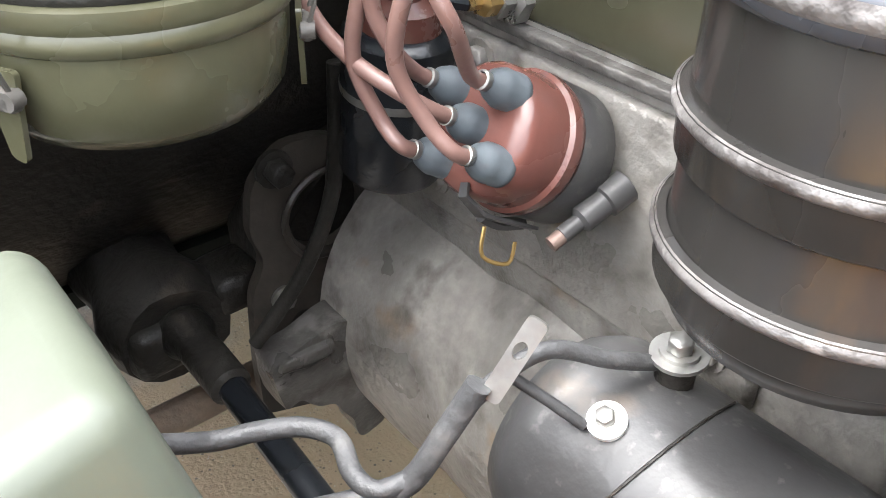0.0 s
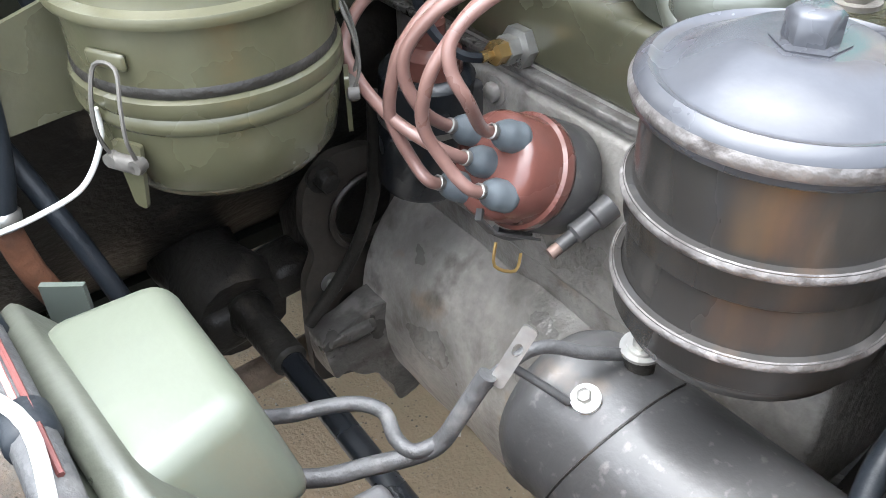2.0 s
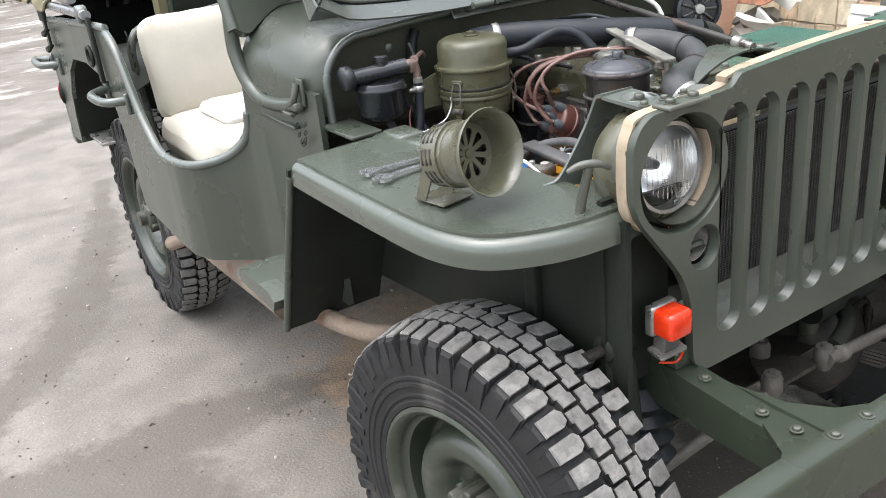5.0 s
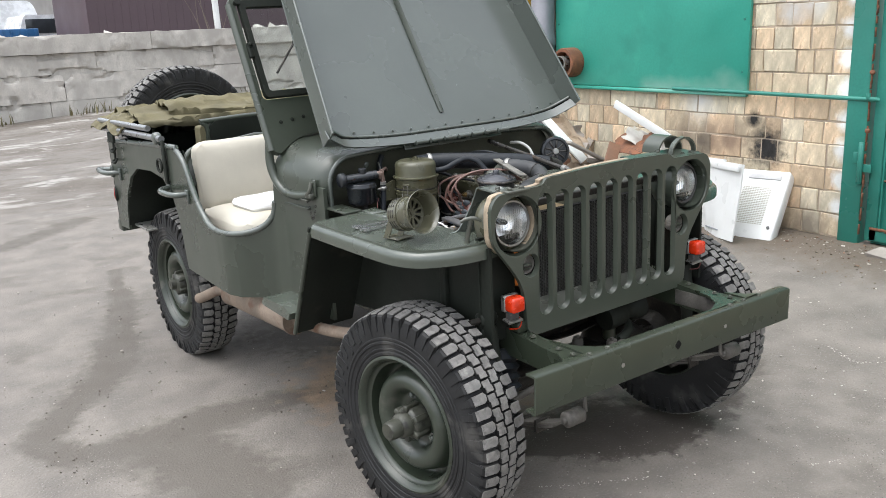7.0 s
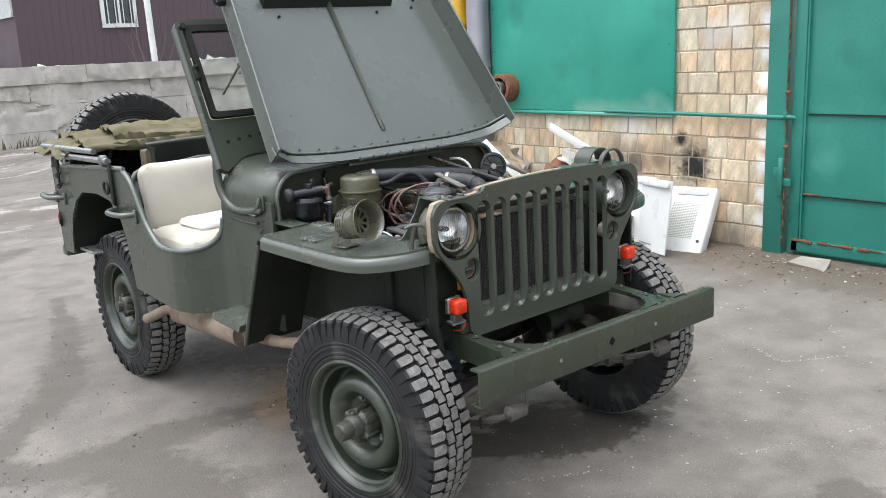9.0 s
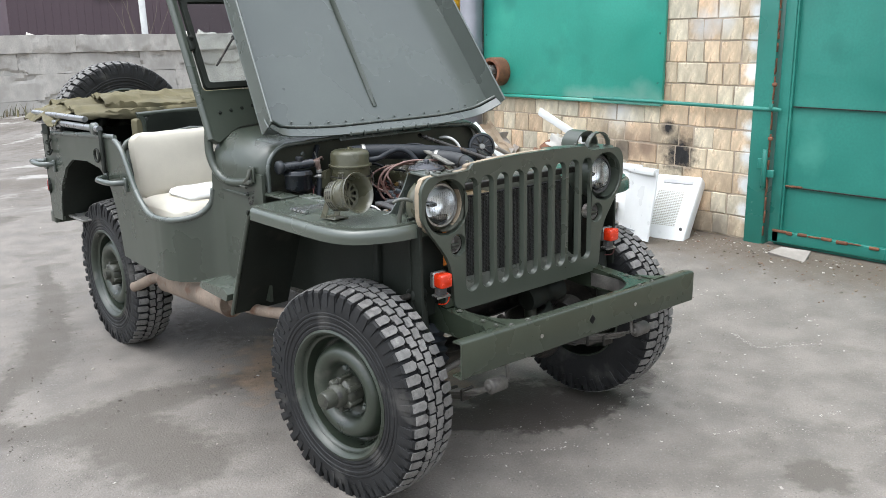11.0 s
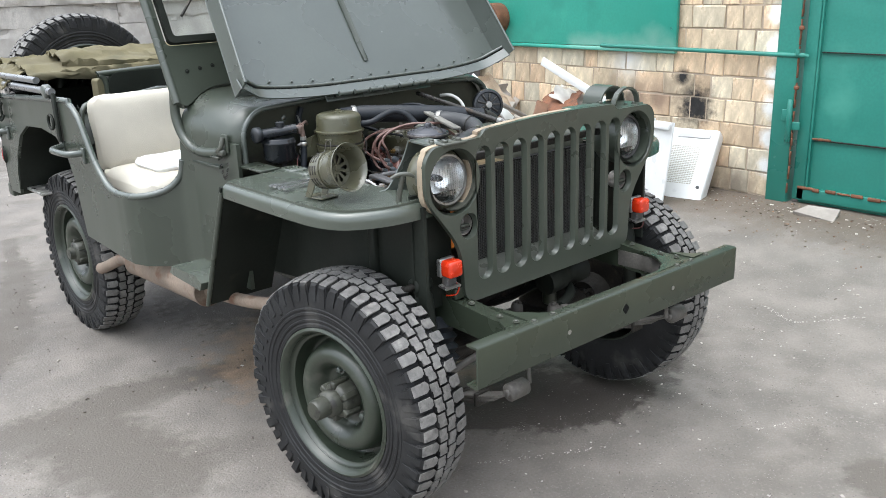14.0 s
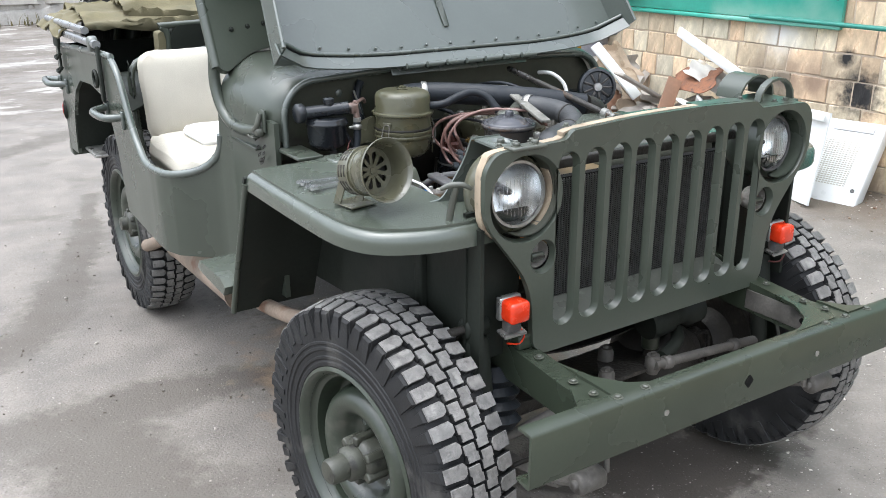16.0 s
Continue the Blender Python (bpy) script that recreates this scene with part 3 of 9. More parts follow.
def build_gate():
    """A green steel gate in its frame, with rust along the hinge side."""
    bm = B()
    box(bm, (WX - 0.01, 0.695, 1.35), (0.10, 0.135, 2.6), bev=0.006)
    box(bm, (WX - 0.005, -0.85, 2.6), (0.10, 2.95, 0.12), bev=0.006)
    box(bm, (WX - 0.01, -1.55, 1.35), (0.10, 0.12, 2.6), bev=0.006)
    fr = finish(bm, "door_1_frame", GREEN_DULL)
    gate = thing("door_1", Matrix.Identity(4), "closed green enamelled steel gate leaf with rusty hinge edge", "gate", kind="structure")
    tagged(fr, "green painted steel gate frame", "gate frame", kind="structure")
    bm = B()
    box(bm, (WX + 0.02, -0.45, 1.35), (0.03, 2.05, 2.48))
    box(bm, (WX - 0.005, 0.565, 1.36), (0.05, 0.075, 2.46), bev=0.005)
    box(bm, (WX - 0.005, -0.45, 0.17), (0.05, 2.05, 0.075), bev=0.005)
    box(bm, (WX + 0.0, 0.52, 1.36), (0.04, 0.012, 2.4))
    part("leaf", bm, GREEN_DULL, gate)
    bm = B()
    box(bm, (WX - 0.004, -0.47, 1.03), (0.022, 1.95, 0.006))
    box(bm, (WX - 0.004, -0.47, 0.508), (0.022, 1.95, 0.006))
    part("seam", bm, CAST_DARK, gate)
    rng = random.Random(5)
    bm = B()
    z = 0.2
    while z < 2.4:
        h = rng.uniform(0.02, 0.09)
        box(bm, (WX - 0.057, 0.622 + rng.uniform(-0.003, 0.003), z), (0.02, rng.uniform(0.003, 0.007), h), bev=0.001, seg=1)
        z += h * rng.choice((0.8, 0.85, 0.9, 0.9, 1.25))
    for y in (0.52, 0.45, 0.36, 0.28, 0.2, 0.1, 0.02, -0.1):
        box(bm, (WX - 0.034, y, 0.205 + rng.uniform(-0.006, 0.006)), (0.012, rng.uniform(0.03, 0.1), rng.uniform(0.008, 0.026)), bev=0.003, seg=1)
    for y in (0.5, 0.46, 0.42):
        box(bm, (WX - 0.009, y, 0.515), (0.02, 0.035, rng.uniform(0.006, 0.014)), bev=0.002, seg=1)
    for z in (1.17, 0.82):
        box(bm, (WX - 0.058, 0.62, z), (0.025, 0.032, 0.028), bev=0.010)
    part("rust_bead", bm, RUST, gate, "flaking orange rust along the hinge edge")
    for z in (0.62, 1.95):
        bm = B()
        cyl(bm, (WX - 0.075, 0.64, z - 0.13), (0, 0, 1), 0.017, 0.26, 12, 0.003)
        box(bm, (WX - 0.062, 0.665, z + 0.03), (0.012, 0.06, 0.07), bev=0.003)
        box(bm, (WX - 0.062, 0.61, z - 0.03), (0.012, 0.07, 0.05), bev=0.003)
        part("hinge", bm, GREEN_DULL, gate)


build_gate()


def build_panel():
    panel = thing("shutter_panel", Matrix.Identity(4), "large bright green sheet-steel panel covering a window opening", "panel", kind="structure")
    bm = B()
    box(bm, (WX - 0.045, 2.41, 2.0), (0.03, 1.86, 1.97), bev=0.004)
    box(bm, (WX - 0.052, 2.41, 0.998), (0.036, 1.86, 0.028), bev=0.008)
    part("sheet", bm, GREEN, panel)
    bm = B()
    for z in (1.15, 1.5, 1.85):
        for y in (1.52, 3.30):
            cyl(bm, (WX - 0.055, y, z), (-1, 0, 0), 0.008, 0.01, 8)
    part("rivet", bm, GREEN_DULL, panel)
    rod = finish(tube(B(), [(WX - 0.06, 2.1, 1.02), (WX - 0.07, 1.9, 1.02), (WX - 0.06, 0.68, 1.01), (WX - 0.09, 0.62, 1.02), (WX - 0.09, 0.615, 1.05)], 0.014, 8), "locking_bar", GREEN_DULL)
    tagged(rod, "thin pale green locking rod along the brick wall", "rod")


build_panel()


def build_pipes():
    bm = lathe(B(), [(0, 0), (0.096, 0), (0.096, 1.22), (0.106, 1.23), (0.106, 1.30), (0.098, 1.31), (0.098, 3.8), (0, 3.8)], Matrix.Translation((WX - 0.13, 3.42, 0.10)), 24)
    tagged(finish(bm, "downpipe", material("grey_galvanised_pipe", (0.20, 0.20, 0.22), 0.45, 0.4, 0.15, 5, 60, 0.05)), "grey galvanised rainwater downpipe on the brick wall", "pipe")
    bm = lathe(B(), [(0, 0), (0.062, 0), (0.062, 3.6), (0, 3.6)], Matrix.Translation((WX - 0.09, 3.69, 0.3)), 20)
    lathe(bm, [(0, 0), (0.078, 0), (0.078, 0.04), (0, 0.04)], Matrix.Translation((WX - 0.09, 3.69, 1.75)), 20)
    tagged(finish(bm, "gas_pipe", material("yellow_pipe_paint", (0.62, 0.36, 0.02), 0.45)), "yellow painted gas pipe on the brick wall", "pipe")
    hub = thing("exhaust_stub", axis((WX - 0.05, 3.13, 1.195), (-1, 0, 0)), "rusty brown round duct stub with a grey clamp on the wall", "duct")
    part("duct", lathe(B(), [(0, 0), (0.115, 0), (0.12, 0.01), (0.12, 0.13), (0.115, 0.14), (0.09, 0.14), (0.085, 0.05), (0, 0.05)], None, 28), RUST, hub)
    part("clamp", lathe(B(), [(0.055, 0.06), (0.06, 0.17), (0.05, 0.17), (0.045, 0.06)], None, 20), ZINC, hub)


build_pipes()


def build_fence():
    FY = 15.9
    rng = random.Random(3)
    bm = B()
    box(bm, (6, FY + 0.14, 0.72), (44, 0.28, 1.55))
    fence = tagged(finish(bm, "wall_fence", CONCRETE), "weathered grey concrete block wall with cracked joints", "wall", kind="structure")
    def block(x0, x1, z0, z1, out, wear, seed):
        """One cast block: its arrises broken away in places, its face slightly uneven."""
        def fn(u, v):
            x, z = x0 + (x1 - x0) * u, z0 + (z1 - z0) * v
            rim = max(1 - min(z - z0, z1 - z) / 0.13, 1 - min(x - x0, x1 - x) / 0.22, 0.0)
            bite = max(0.0, noise.noise(Vector((x * 1.3, z * 3.5, seed))) + 0.5 * noise.noise(Vector((x * 5.1, z * 6.3, seed))) - 0.20) * rim * wear
            rough = 0.006 * noise.noise(Vector((x * 2.3, z * 2.9, seed))) + (0.004 + 0.05 * bite) * noise.noise(Vector((x * 13, z * 13, seed)))
            return (x, FY - out + min(0.16, 0.42 * bite) + rough, z + 0.010 * noise.noise(Vector((x * 3, z, seed))) * (1 if v in (0, 1) else 0.3))
        return sheet(B(), fn, max(8, int((x1 - x0) / 0.055)), 9, 0.20)

    for z0, z1, off, out, wear in ((0.0, 0.34, 0.3, 0.05, 1.3), (0.348, 0.84, 1.3, 0.06, 1.5), (0.848, 1.235, 0.4, 0.055, 1.2), (1.245, 1.58, 0.9, 0.12, 0.45)):
        x = -10 + off
        while x < 24:
            w = rng.choice((1.6, 2.2, 2.35, 2.4)) * (1.5 if z0 > 1.2 else 1.0)
            finish(block(x, x + w - rng.uniform(0.006, 0.016), z0, z1, out + rng.uniform(-0.012, 0.018), wear, rng.uniform(0, 50)), "concrete_block", CONCRETE, fence, smooth=25)
            x += w


build_fence()


def build_weeds():
    rng = random.Random(17)
    bm = B()
    for k in range(520):
        x = rng.uniform(-7, 9)
        if noise.noise(Vector((x * 0.9, 0, 0))) < -0.1:
            continue
        y, h = 15.72 - rng.random() ** 2 * 0.5, rng.uniform(0.06, 0.26)
        a, w = rng.uniform(0, 6.28), rng.uniform(0.008, 0.02)
        lean = Vector((math.cos(a), math.sin(a), 0)) * h * rng.uniform(0.1, 0.6)
        side = Vector((-math.sin(a), math.cos(a), 0)) * w
        p = Vector((x, y, ground_z(x, y) - 0.01))
        vs = [bm.verts.new(q) for q in (p - side, p + side, p + lean * 0.4 + side * 0.7 + Vector((0, 0, h * 0.6)), p + lean + Vector((0, 0, h)), p + lean * 0.4 - side * 0.7 + Vector((0, 0, h * 0.6)))]
        bm.faces.new(vs)
    tagged(finish(bm, "dry_weeds", material("dry_weed", (0.15, 0.135, 0.07), 0.9, 0, 0.3, 3, 40, 0, island=0.3), smooth=0), "dry yellow-green weeds along the foot of the concrete wall", "weeds", kind="stuff")


build_weeds()


def build_background():
    bm = B()
    house = thing("metal_clad_building", Matrix.Identity(4), "purple-brown building clad in ribbed metal sheet behind the wall", "building")
    y0 = 21.0
    box(bm, (11.68, y0 + 1.65, 3.0), (15.0, 3.3, 6.0))
    wall = part("wall", bm, SIDING, house, smooth=0)
    rib = None
    for k in range(75):
        if rib is None:
            rib = part("rib", box(B(), (0, 0, 0), (0.06, 0.012, 6.0)), SIDING, wall, smooth=0)
            o = rib
        else:
            o = new("rib", rib.data)
            o.parent = wall
        o.location = (4.26 + 0.2 * k, y0 - 0.004, 3.0)
    win = part("window", box(B(), (6.72, y0 - 0.03, 3.4), (0.8, 0.02, 1.7)), material("dark_window_pane", (0.05, 0.06, 0.07), 0.08), house, "dark barred window in a white frame")
    for k in (-1, 1):
        part("frame_side", box(B(), (6.72 + k * 0.42, y0 - 0.05, 3.4), (0.09, 0.06, 1.65)), WHITE_PAINT, win)
    for z in (2.55, 4.3):
        part("frame_rail", box(B(), (6.72, y0 - 0.05, z), (0.93, 0.06, 0.1)), WHITE_PAINT, win)
    part("mullion", box(B(), (6.72, y0 - 0.05, 3.4), (0.06, 0.05, 1.62)), WHITE_PAINT, win)
    for k in range(4):
        part("bar", box(B(), (6.42 + 0.2 * k, y0 - 0.09, 3.4), (0.02, 0.02, 1.75)), WHITE_PAINT, win)
    bm = B()
    box(bm, (4.15, y0 + 1.6, 4.3), (0.05, 3.1, 3.0))
    part("sign_board", bm, material("grey_board", (0.45, 0.47, 0.48), 0.6), house, "plain grey board")
    bm = lathe(B(), [(0, 0), (0.07, 0), (0.065, 6), (0, 6)], pose(5.75, 16.6, 0, 0, -1.2, 0), 14)
    tagged(finish(bm, "post", WHITE_PAINT), "white painted steel post behind the concrete wall", "post")
    # a thin bare shrub by the post
    rng = random.Random(8)
    bm = B()
    for k in range(9):
        a = rng.uniform(0, 6.28)
        p = Vector((5.75, 16.75, 0.48))
        pts = [p]
        d = Vector((math.cos(a) * 0.35, math.sin(a) * 0.1, 1)).normalized()
        for j in range(4):
            p = p + d * 0.55
            d = (d + Vector((rng.uniform(-0.3, 0.3), rng.uniform(-0.1, 0.1), 0.2))).normalized()
            pts.append(p)
        tube(bm, pts, lambda t: 0.014 * (1 - 0.8 * t), 5, 3)
    tagged(finish(bm, "bare_shrub", material("grey_bark", (0.16, 0.13, 0.11), 0.9)), "thin leafless shrub beside the white post", "shrub")
    bm = B()
    box(bm, (-3, 90, 9), (120, 1, 18))
    # the haze is mixed into the pale grey of the trees
    far = finish(bm, "backdrop", material("hazy_bare_woods", (0.33, 0.315, 0.30), 1.0, 0, 0.25, 0.35, 2.5, 0, stretch=(1, 1, 0.35)))
    tagged(far, "hazy grey band of distant bare trees", "backdrop", kind="structure")


build_background()


def build_terrace():
    bm = box(B(), (0, 38.3, 0.24), (90, 44, 0.52))
    tagged(finish(bm, "ground_terrace", ASPHALT), "grey asphalt ground on the higher side of the concrete wall", "ground", kind="structure")


build_terrace()


def build_van():
    van = thing("van", pose(2.70, 32.5, 0.5), "white minibus with a dark window band parked behind the wall", "van")
    W = material("van_white", (0.7, 0.71, 0.72), 0.3, coat=0.3)
    DG = material("tinted_glass", (0.03, 0.035, 0.04), 0.08)
    bm = B()
    slab(bm, rounded([(-2.6, 0.45), (2.6, 0.45), (2.6, 1.2), (2.3, 2.25), (-2.6, 2.25)], [0.1, 0.15, 0.2, 0.25, 0.2]), 1.9, m=plane_m((0, 0, 0), (1, 0, 0), (0, 0, 1)))
    part("body", bm, W, van)
    for k in range(4):
        bm = B()
        box(bm, (-1.95 + k * 1.15, 0.0, 1.72), (1.05, 0.03, 0.62), bev=0.01)
        part("window", bm, DG, van)
    for x in (-1.7, 1.6):
        for y in (-0.1, -1.8):
            part("wheel", cyl(B(), (x, y, 0.34), (0, 1, 0), 0.34, 0.2, 18, 0.03), RUBBER, van)
    car = thing("hatchback_car", pose(4.75, 28.0, 0.5) @ Matrix.Diagonal((1, 1, 1.15, 1)), "white hatchback car seen from behind the wall", "car")
    bm = B()
    slab(bm, rounded([(-0.8, 0.3), (0.8, 0.3), (0.82, 0.95), (0.6, 1.5), (-0.6, 1.5), (-0.82, 0.95)], 0.12), 3.6, m=plane_m((0, 3.6, 0), (1, 0, 0), (0, 0, 1)))
    part("body", bm, W, car)
    bm = B()
    box(bm, (0, -0.01, 1.2), (1.15, 0.04, 0.38), bev=0.01)
    part("rear_window", bm, DG, car)
    for s in (-1, 1):
        bm = B()
        box(bm, (s * 0.68, -0.01, 0.9), (0.2, 0.05, 0.2), bev=0.02)
        part("tail_light", bm, LENS_RED, car)
        part("wheel", cyl(B(), (s * 0.7, 0.6, 0.3), (1, 0, 0), 0.3, 0.18, 16, 0.03), RUBBER, car)
        part("wheel", cyl(B(), (s * 0.7, 2.9, 0.3), (1, 0, 0), 0.3, 0.18, 16, 0.03), RUBBER, car)
    box_t = thing("trailer", pose(2.75, 26.5, 0.5), "blue flat-sided trailer behind the wall", "trailer")
    bm = B()
    box(bm, (0, 0, 1.0), (2.6, 1.4, 0.6), bev=0.02)
    for k in range(12):
        box(bm, (-1.2 + 0.22 * k, -0.71, 1.0), (0.05, 0.03, 0.56))
    part("bed", bm, material("blue_trailer_paint", (0.03, 0.12, 0.28), 0.4), box_t)
    for s in (-1, 1):
        part("wheel", cyl(B(), (s * 0.8, -0.8, 0.33), (0, 1, 0), 0.33, 0.2, 16, 0.03), RUBBER, box_t)


build_van()


def build_rubbish():
    # a discarded cooker hood that leans on the wall
    hood = thing("cooker_hood", plane_m((2.80, 1.36, 0.088), (0.20, -0.98, 0), (0.575, 0.117, 0.80)), "discarded white cooker hood with a perforated grille leaning on the wall", "cooker hood")
    bm = B()
    box(bm, (0.165, 0.265, -0.055), (0.33, 0.53, 0.105), bev=0.014)
    part("shell", bm, WHITE_PAINT, hood)
    bm = B()
    for i in range(12):
        for j in range(22):
            box(bm, (0.05 + i * 0.0165, 0.13 + j * 0.0125, -0.003), (0.0125, 0.006, 0.006))
    part("grille", bm, material("beige_slot", (0.40, 0.39, 0.34), 0.8), hood, smooth=0)
    bm = B()
    box(bm, (0.17, 0.475, -0.002), (0.22, 0.035, 0.012), bev=0.003)
    part("control_strip", bm, material("grey_strip", (0.42, 0.42, 0.42), 0.5), hood)
    bm = B()
    cyl(bm, (0.29, 0.11, -0.006), (0, 0, 1), 0.011, 0.012, 12)
    part("knob", bm, material("dark_knob", (0.05, 0.05, 0.05), 0.5), hood)
    # two thin white panels beside it, one turned towards the yard
    for org, xd, yd, w, h in (((2.843, 1.524, 0.088), (-0.555, -0.83, 0.0), (0.22, 0.06, 0.97), 0.41, 0.50), ((2.955, 1.745, 0.088), (-0.40, -0.92, 0.0), (0.30, 0.05, 0.95), 0.26, 0.49)):
        p = thing("appliance_panel", plane_m(org, xd, yd), "loose dented white enamelled steel panel leaning on rubbish", "panel")
        bm = sheet(B(), lambda u, v: (w * u, h * v, 0.010 * math.sin(3 * u + 2 * v) + 0.004 * noise.noise(Vector((u * 5, v * 6, w)))), 12, 16, 0.010)
        box(bm, (w / 2, h - 0.03, 0.012), (w * 0.96, 0.040, 0.014), bev=0.004)
        part("sheet", bm, WHITE_PAINT, p)
        part("edge_strip", box(B(), (w * 0.30, h * 0.10, 0.012), (w * 0.45, 0.010, 0.006), bev=0.002), material("grey_edging", (0.30, 0.32, 0.34), 0.5), p)
    rng = random.Random(11)
    # planks, cardboard and broken boards in a heap along the wall
    plank = thing("white_plank", plane_m((2.93, 2.37, 0.885), (0.02, -0.425, -0.19), (0, 0.19, -0.425)), "white painted plank lying across the rubbish heap", "plank")
    part("board", box(B(), (0.24, 0.0, 0), (0.62, 0.06, 0.02), bev=0.004), WHITE_PAINT, plank)
    CARD = material("brown_cardboard", (0.22, 0.12, 0.075), 0.9, 0, 0.25, 6, 60, 0.1)
    DUST = material("dusty_grey_board", (0.33, 0.30, 0.265), 0.95, 0, 0.25, 6, 60, 0.2)
    sheet_ob = thing("rusty_sheet", plane_m((2.82, 2.45, 0.49), (0.0, -0.96, 0.28), (0.80, 0.35, 0.42)), "bent sheet of rust-brown steel on the rubbish heap", "sheet")
    bm = sheet(B(), lambda u, v: (u * 0.40 + 0.02 * math.sin(9 * v), v * 0.24 + 0.03 * math.sin(5 * u), 0.02 * math.sin(u * 6) + 0.03 * v * v), 14, 10, 0.005)
    part("sheet", bm, RUST, sheet_ob)
    # torn cardboard and plaster-board with curled ragged edges
    PALE = material("pale_cardboard", (0.33, 0.255, 0.185), 0.9, 0, 0.25, 8, 60, 0.15, stain=(0.20, 0.14, 0.09), stain_at=0.56, stain_scale=9)
    CHALK = material("dirty_white_board", (0.50, 0.48, 0.44), 0.9, 0, 0.15, 7, 60, 0.1, stain=(0.33, 0.27, 0.19), stain_at=0.57, stain_scale=7)
    for k, (x, y, z, w, h, rx, ry, rz, mat, what) in enumerate((
            (3.0, 2.20, 0.64, 0.34, 0.13, 55, 25, -80, CHALK, "crumpled dirty white board in the rubbish heap"), (2.78, 2.08, 0.46, 0.30, 0.20, 35, -10, 95, CHALK, "crumpled dirty white board in the rubbish heap"),
            (2.80, 2.70, 0.55, 0.34, 0.26, 30, -40, 70, PALE, "torn curled brown cardboard in the rubbish heap"), (2.90, 2.92, 0.62, 0.36, 0.24, -25, -45, 110, PALE, "torn curled brown cardboard in the rubbish heap"),
            (2.72, 2.86, 0.42, 0.30, 0.22, 15, -60, 60, CARD, "torn curled brown cardboard in the rubbish heap"), (2.75, 2.58, 0.42, 0.26, 0.20, -30, -35, 130, PALE, "torn curled brown cardboard in the rubbish heap"),
            (2.95, 3.02, 0.62, 0.16, 0.40, 5, -70, 75, DUST, "torn curled brown cardboard in the rubbish heap"), (2.70, 2.30, 0.38, 0.30, 0.18, 10, -25, 100, DUST, "torn curled brown cardboard in the rubbish heap"))):
        t = thing("torn_board", pose(x, y, z, rx, ry, rz), what, "board")

        def torn(u, v, k=k, w=w, h=h):
            e = 1 + 0.30 * noise.noise(Vector((u * 4 + k, v * 4, 3.3)))
            return ((u - 0.5) * w * e, (v - 0.5) * h * e, 0.05 * noise.noise(Vector((u * 2.2, v * 2.2, k))) + 0.05 * (u - 0.5) ** 2 * (1 if k % 2 else -1))
        part("sheet", sheet(B(), torn, 12, 12, 0.004), mat, t)
    bm = B()
    for k in range(90):
        x, y = rng.uniform(2.65, 3.15), rng.uniform(1.7, 3.6)
        h = 0.14 + 0.50 * max(0, 1 - abs(y - 2.7) / 1.1) * (0.4 + 0.6 * (x - 2.6) / 0.6)
        z = ground_z(x, y) + rng.uniform(0, h)
        box(bm, (0, 0, 0), (rng.uniform(0.04, 0.2), rng.uniform(0.05, 0.3), rng.uniform(0.01, 0.06)), pose(x, y, z, rng.uniform(-40, 40), rng.uniform(-40, 40), rng.uniform(0, 180)))
    tagged(finish(bm, "rubbish_heap", DUST, smooth=0), "heap of broken boards, plaster and dusty scraps along the wall", "rubbish", kind="stuff")
    for k in range(7):
        t = thing("broken_board", pose(2.75 + rng.uniform(-0.1, 0.3), 2.1 + k * 0.2, 0.35 + 0.3 * (1 - abs(k - 3) / 4), rng.uniform(-50, 50), rng.uniform(-60, 10), rng.uniform(0, 180)), "splintered pale board in the rubbish heap", "board", "boards in the heap")
        part("board", box(B(), (0, 0, 0), (rng.uniform(0.25, 0.5), rng.uniform(0.05, 0.12), 0.018), bev=0.003), rng.choice((WHITE_PAINT, DUST, CARD)), t)
    bm = B()
    for k in range(2600):
        x, y = rng.uniform(2.0, 3.2), rng.uniform(-0.6, 3.0)
        if rng.random() > (max(0.0, x - 2.0) / 1.2) ** 2.2:
            continue
        s = 0.003 + 0.010 * rng.random() ** 2
        box(bm, (0, 0, 0), (s, s * rng.uniform(0.5, 1.5), s * 0.5), pose(x, y, ground_z(x, y) + s * 0.2, rng.uniform(-20, 20), rng.uniform(-20, 20), rng.uniform(0, 180)))
    tagged(finish(bm, "rubble", material("brown_dirt_crumb", (0.185, 0.145, 0.105), 0.95, 0, 0.3, 30, 90, 0.2, island=0.35), smooth=0), "small crumbs of plaster and grit at the foot of the wall", "rubble", kind="stuff")
    # a sharp grey shard by the gate
    bm = slab(B(), [(0, 0), (0.24, 0.03), (0.2, 0.16), (0.03, 0.10)], 0.02, m=pose(2.95, 0.45, 0.11, 18, 8, -95))
    tagged(finish(bm, "slate_shard", DUST), "pale broken slab leaning at the foot of the gate", "shard")
    # dead leaves and twigs
    bm = B()
    for k in range(330):
        x, y = rng.uniform(-2.6, 2.4), rng.uniform(-1.2, 5.0)
        if k < 190:
            x, y, r = rng.choice(DAMP[2:])
            x, y = x + rng.gauss(0, 1.2 * r), y + rng.gauss(0, 1.2 * r)
        n = 0.003 + 0.009 * rng.random() ** 3
        box(bm, (0, 0, 0), (n, n * rng.uniform(0.15, 0.6), 0.003), pose(x, y, ground_z(x, y) + 0.003, rng.uniform(-25, 25), rng.uniform(-25, 25), rng.uniform(0, 180)))
    tagged(finish(bm, "leaf_litter", material("dead_leaf", (0.088, 0.074, 0.058), 0.9, 0, 0.3, 30, 90, 0.1), smooth=0), "scattered dark dead leaves and twigs on the asphalt", "litter", kind="stuff")
    # pebbles over the yard
    bm = B()
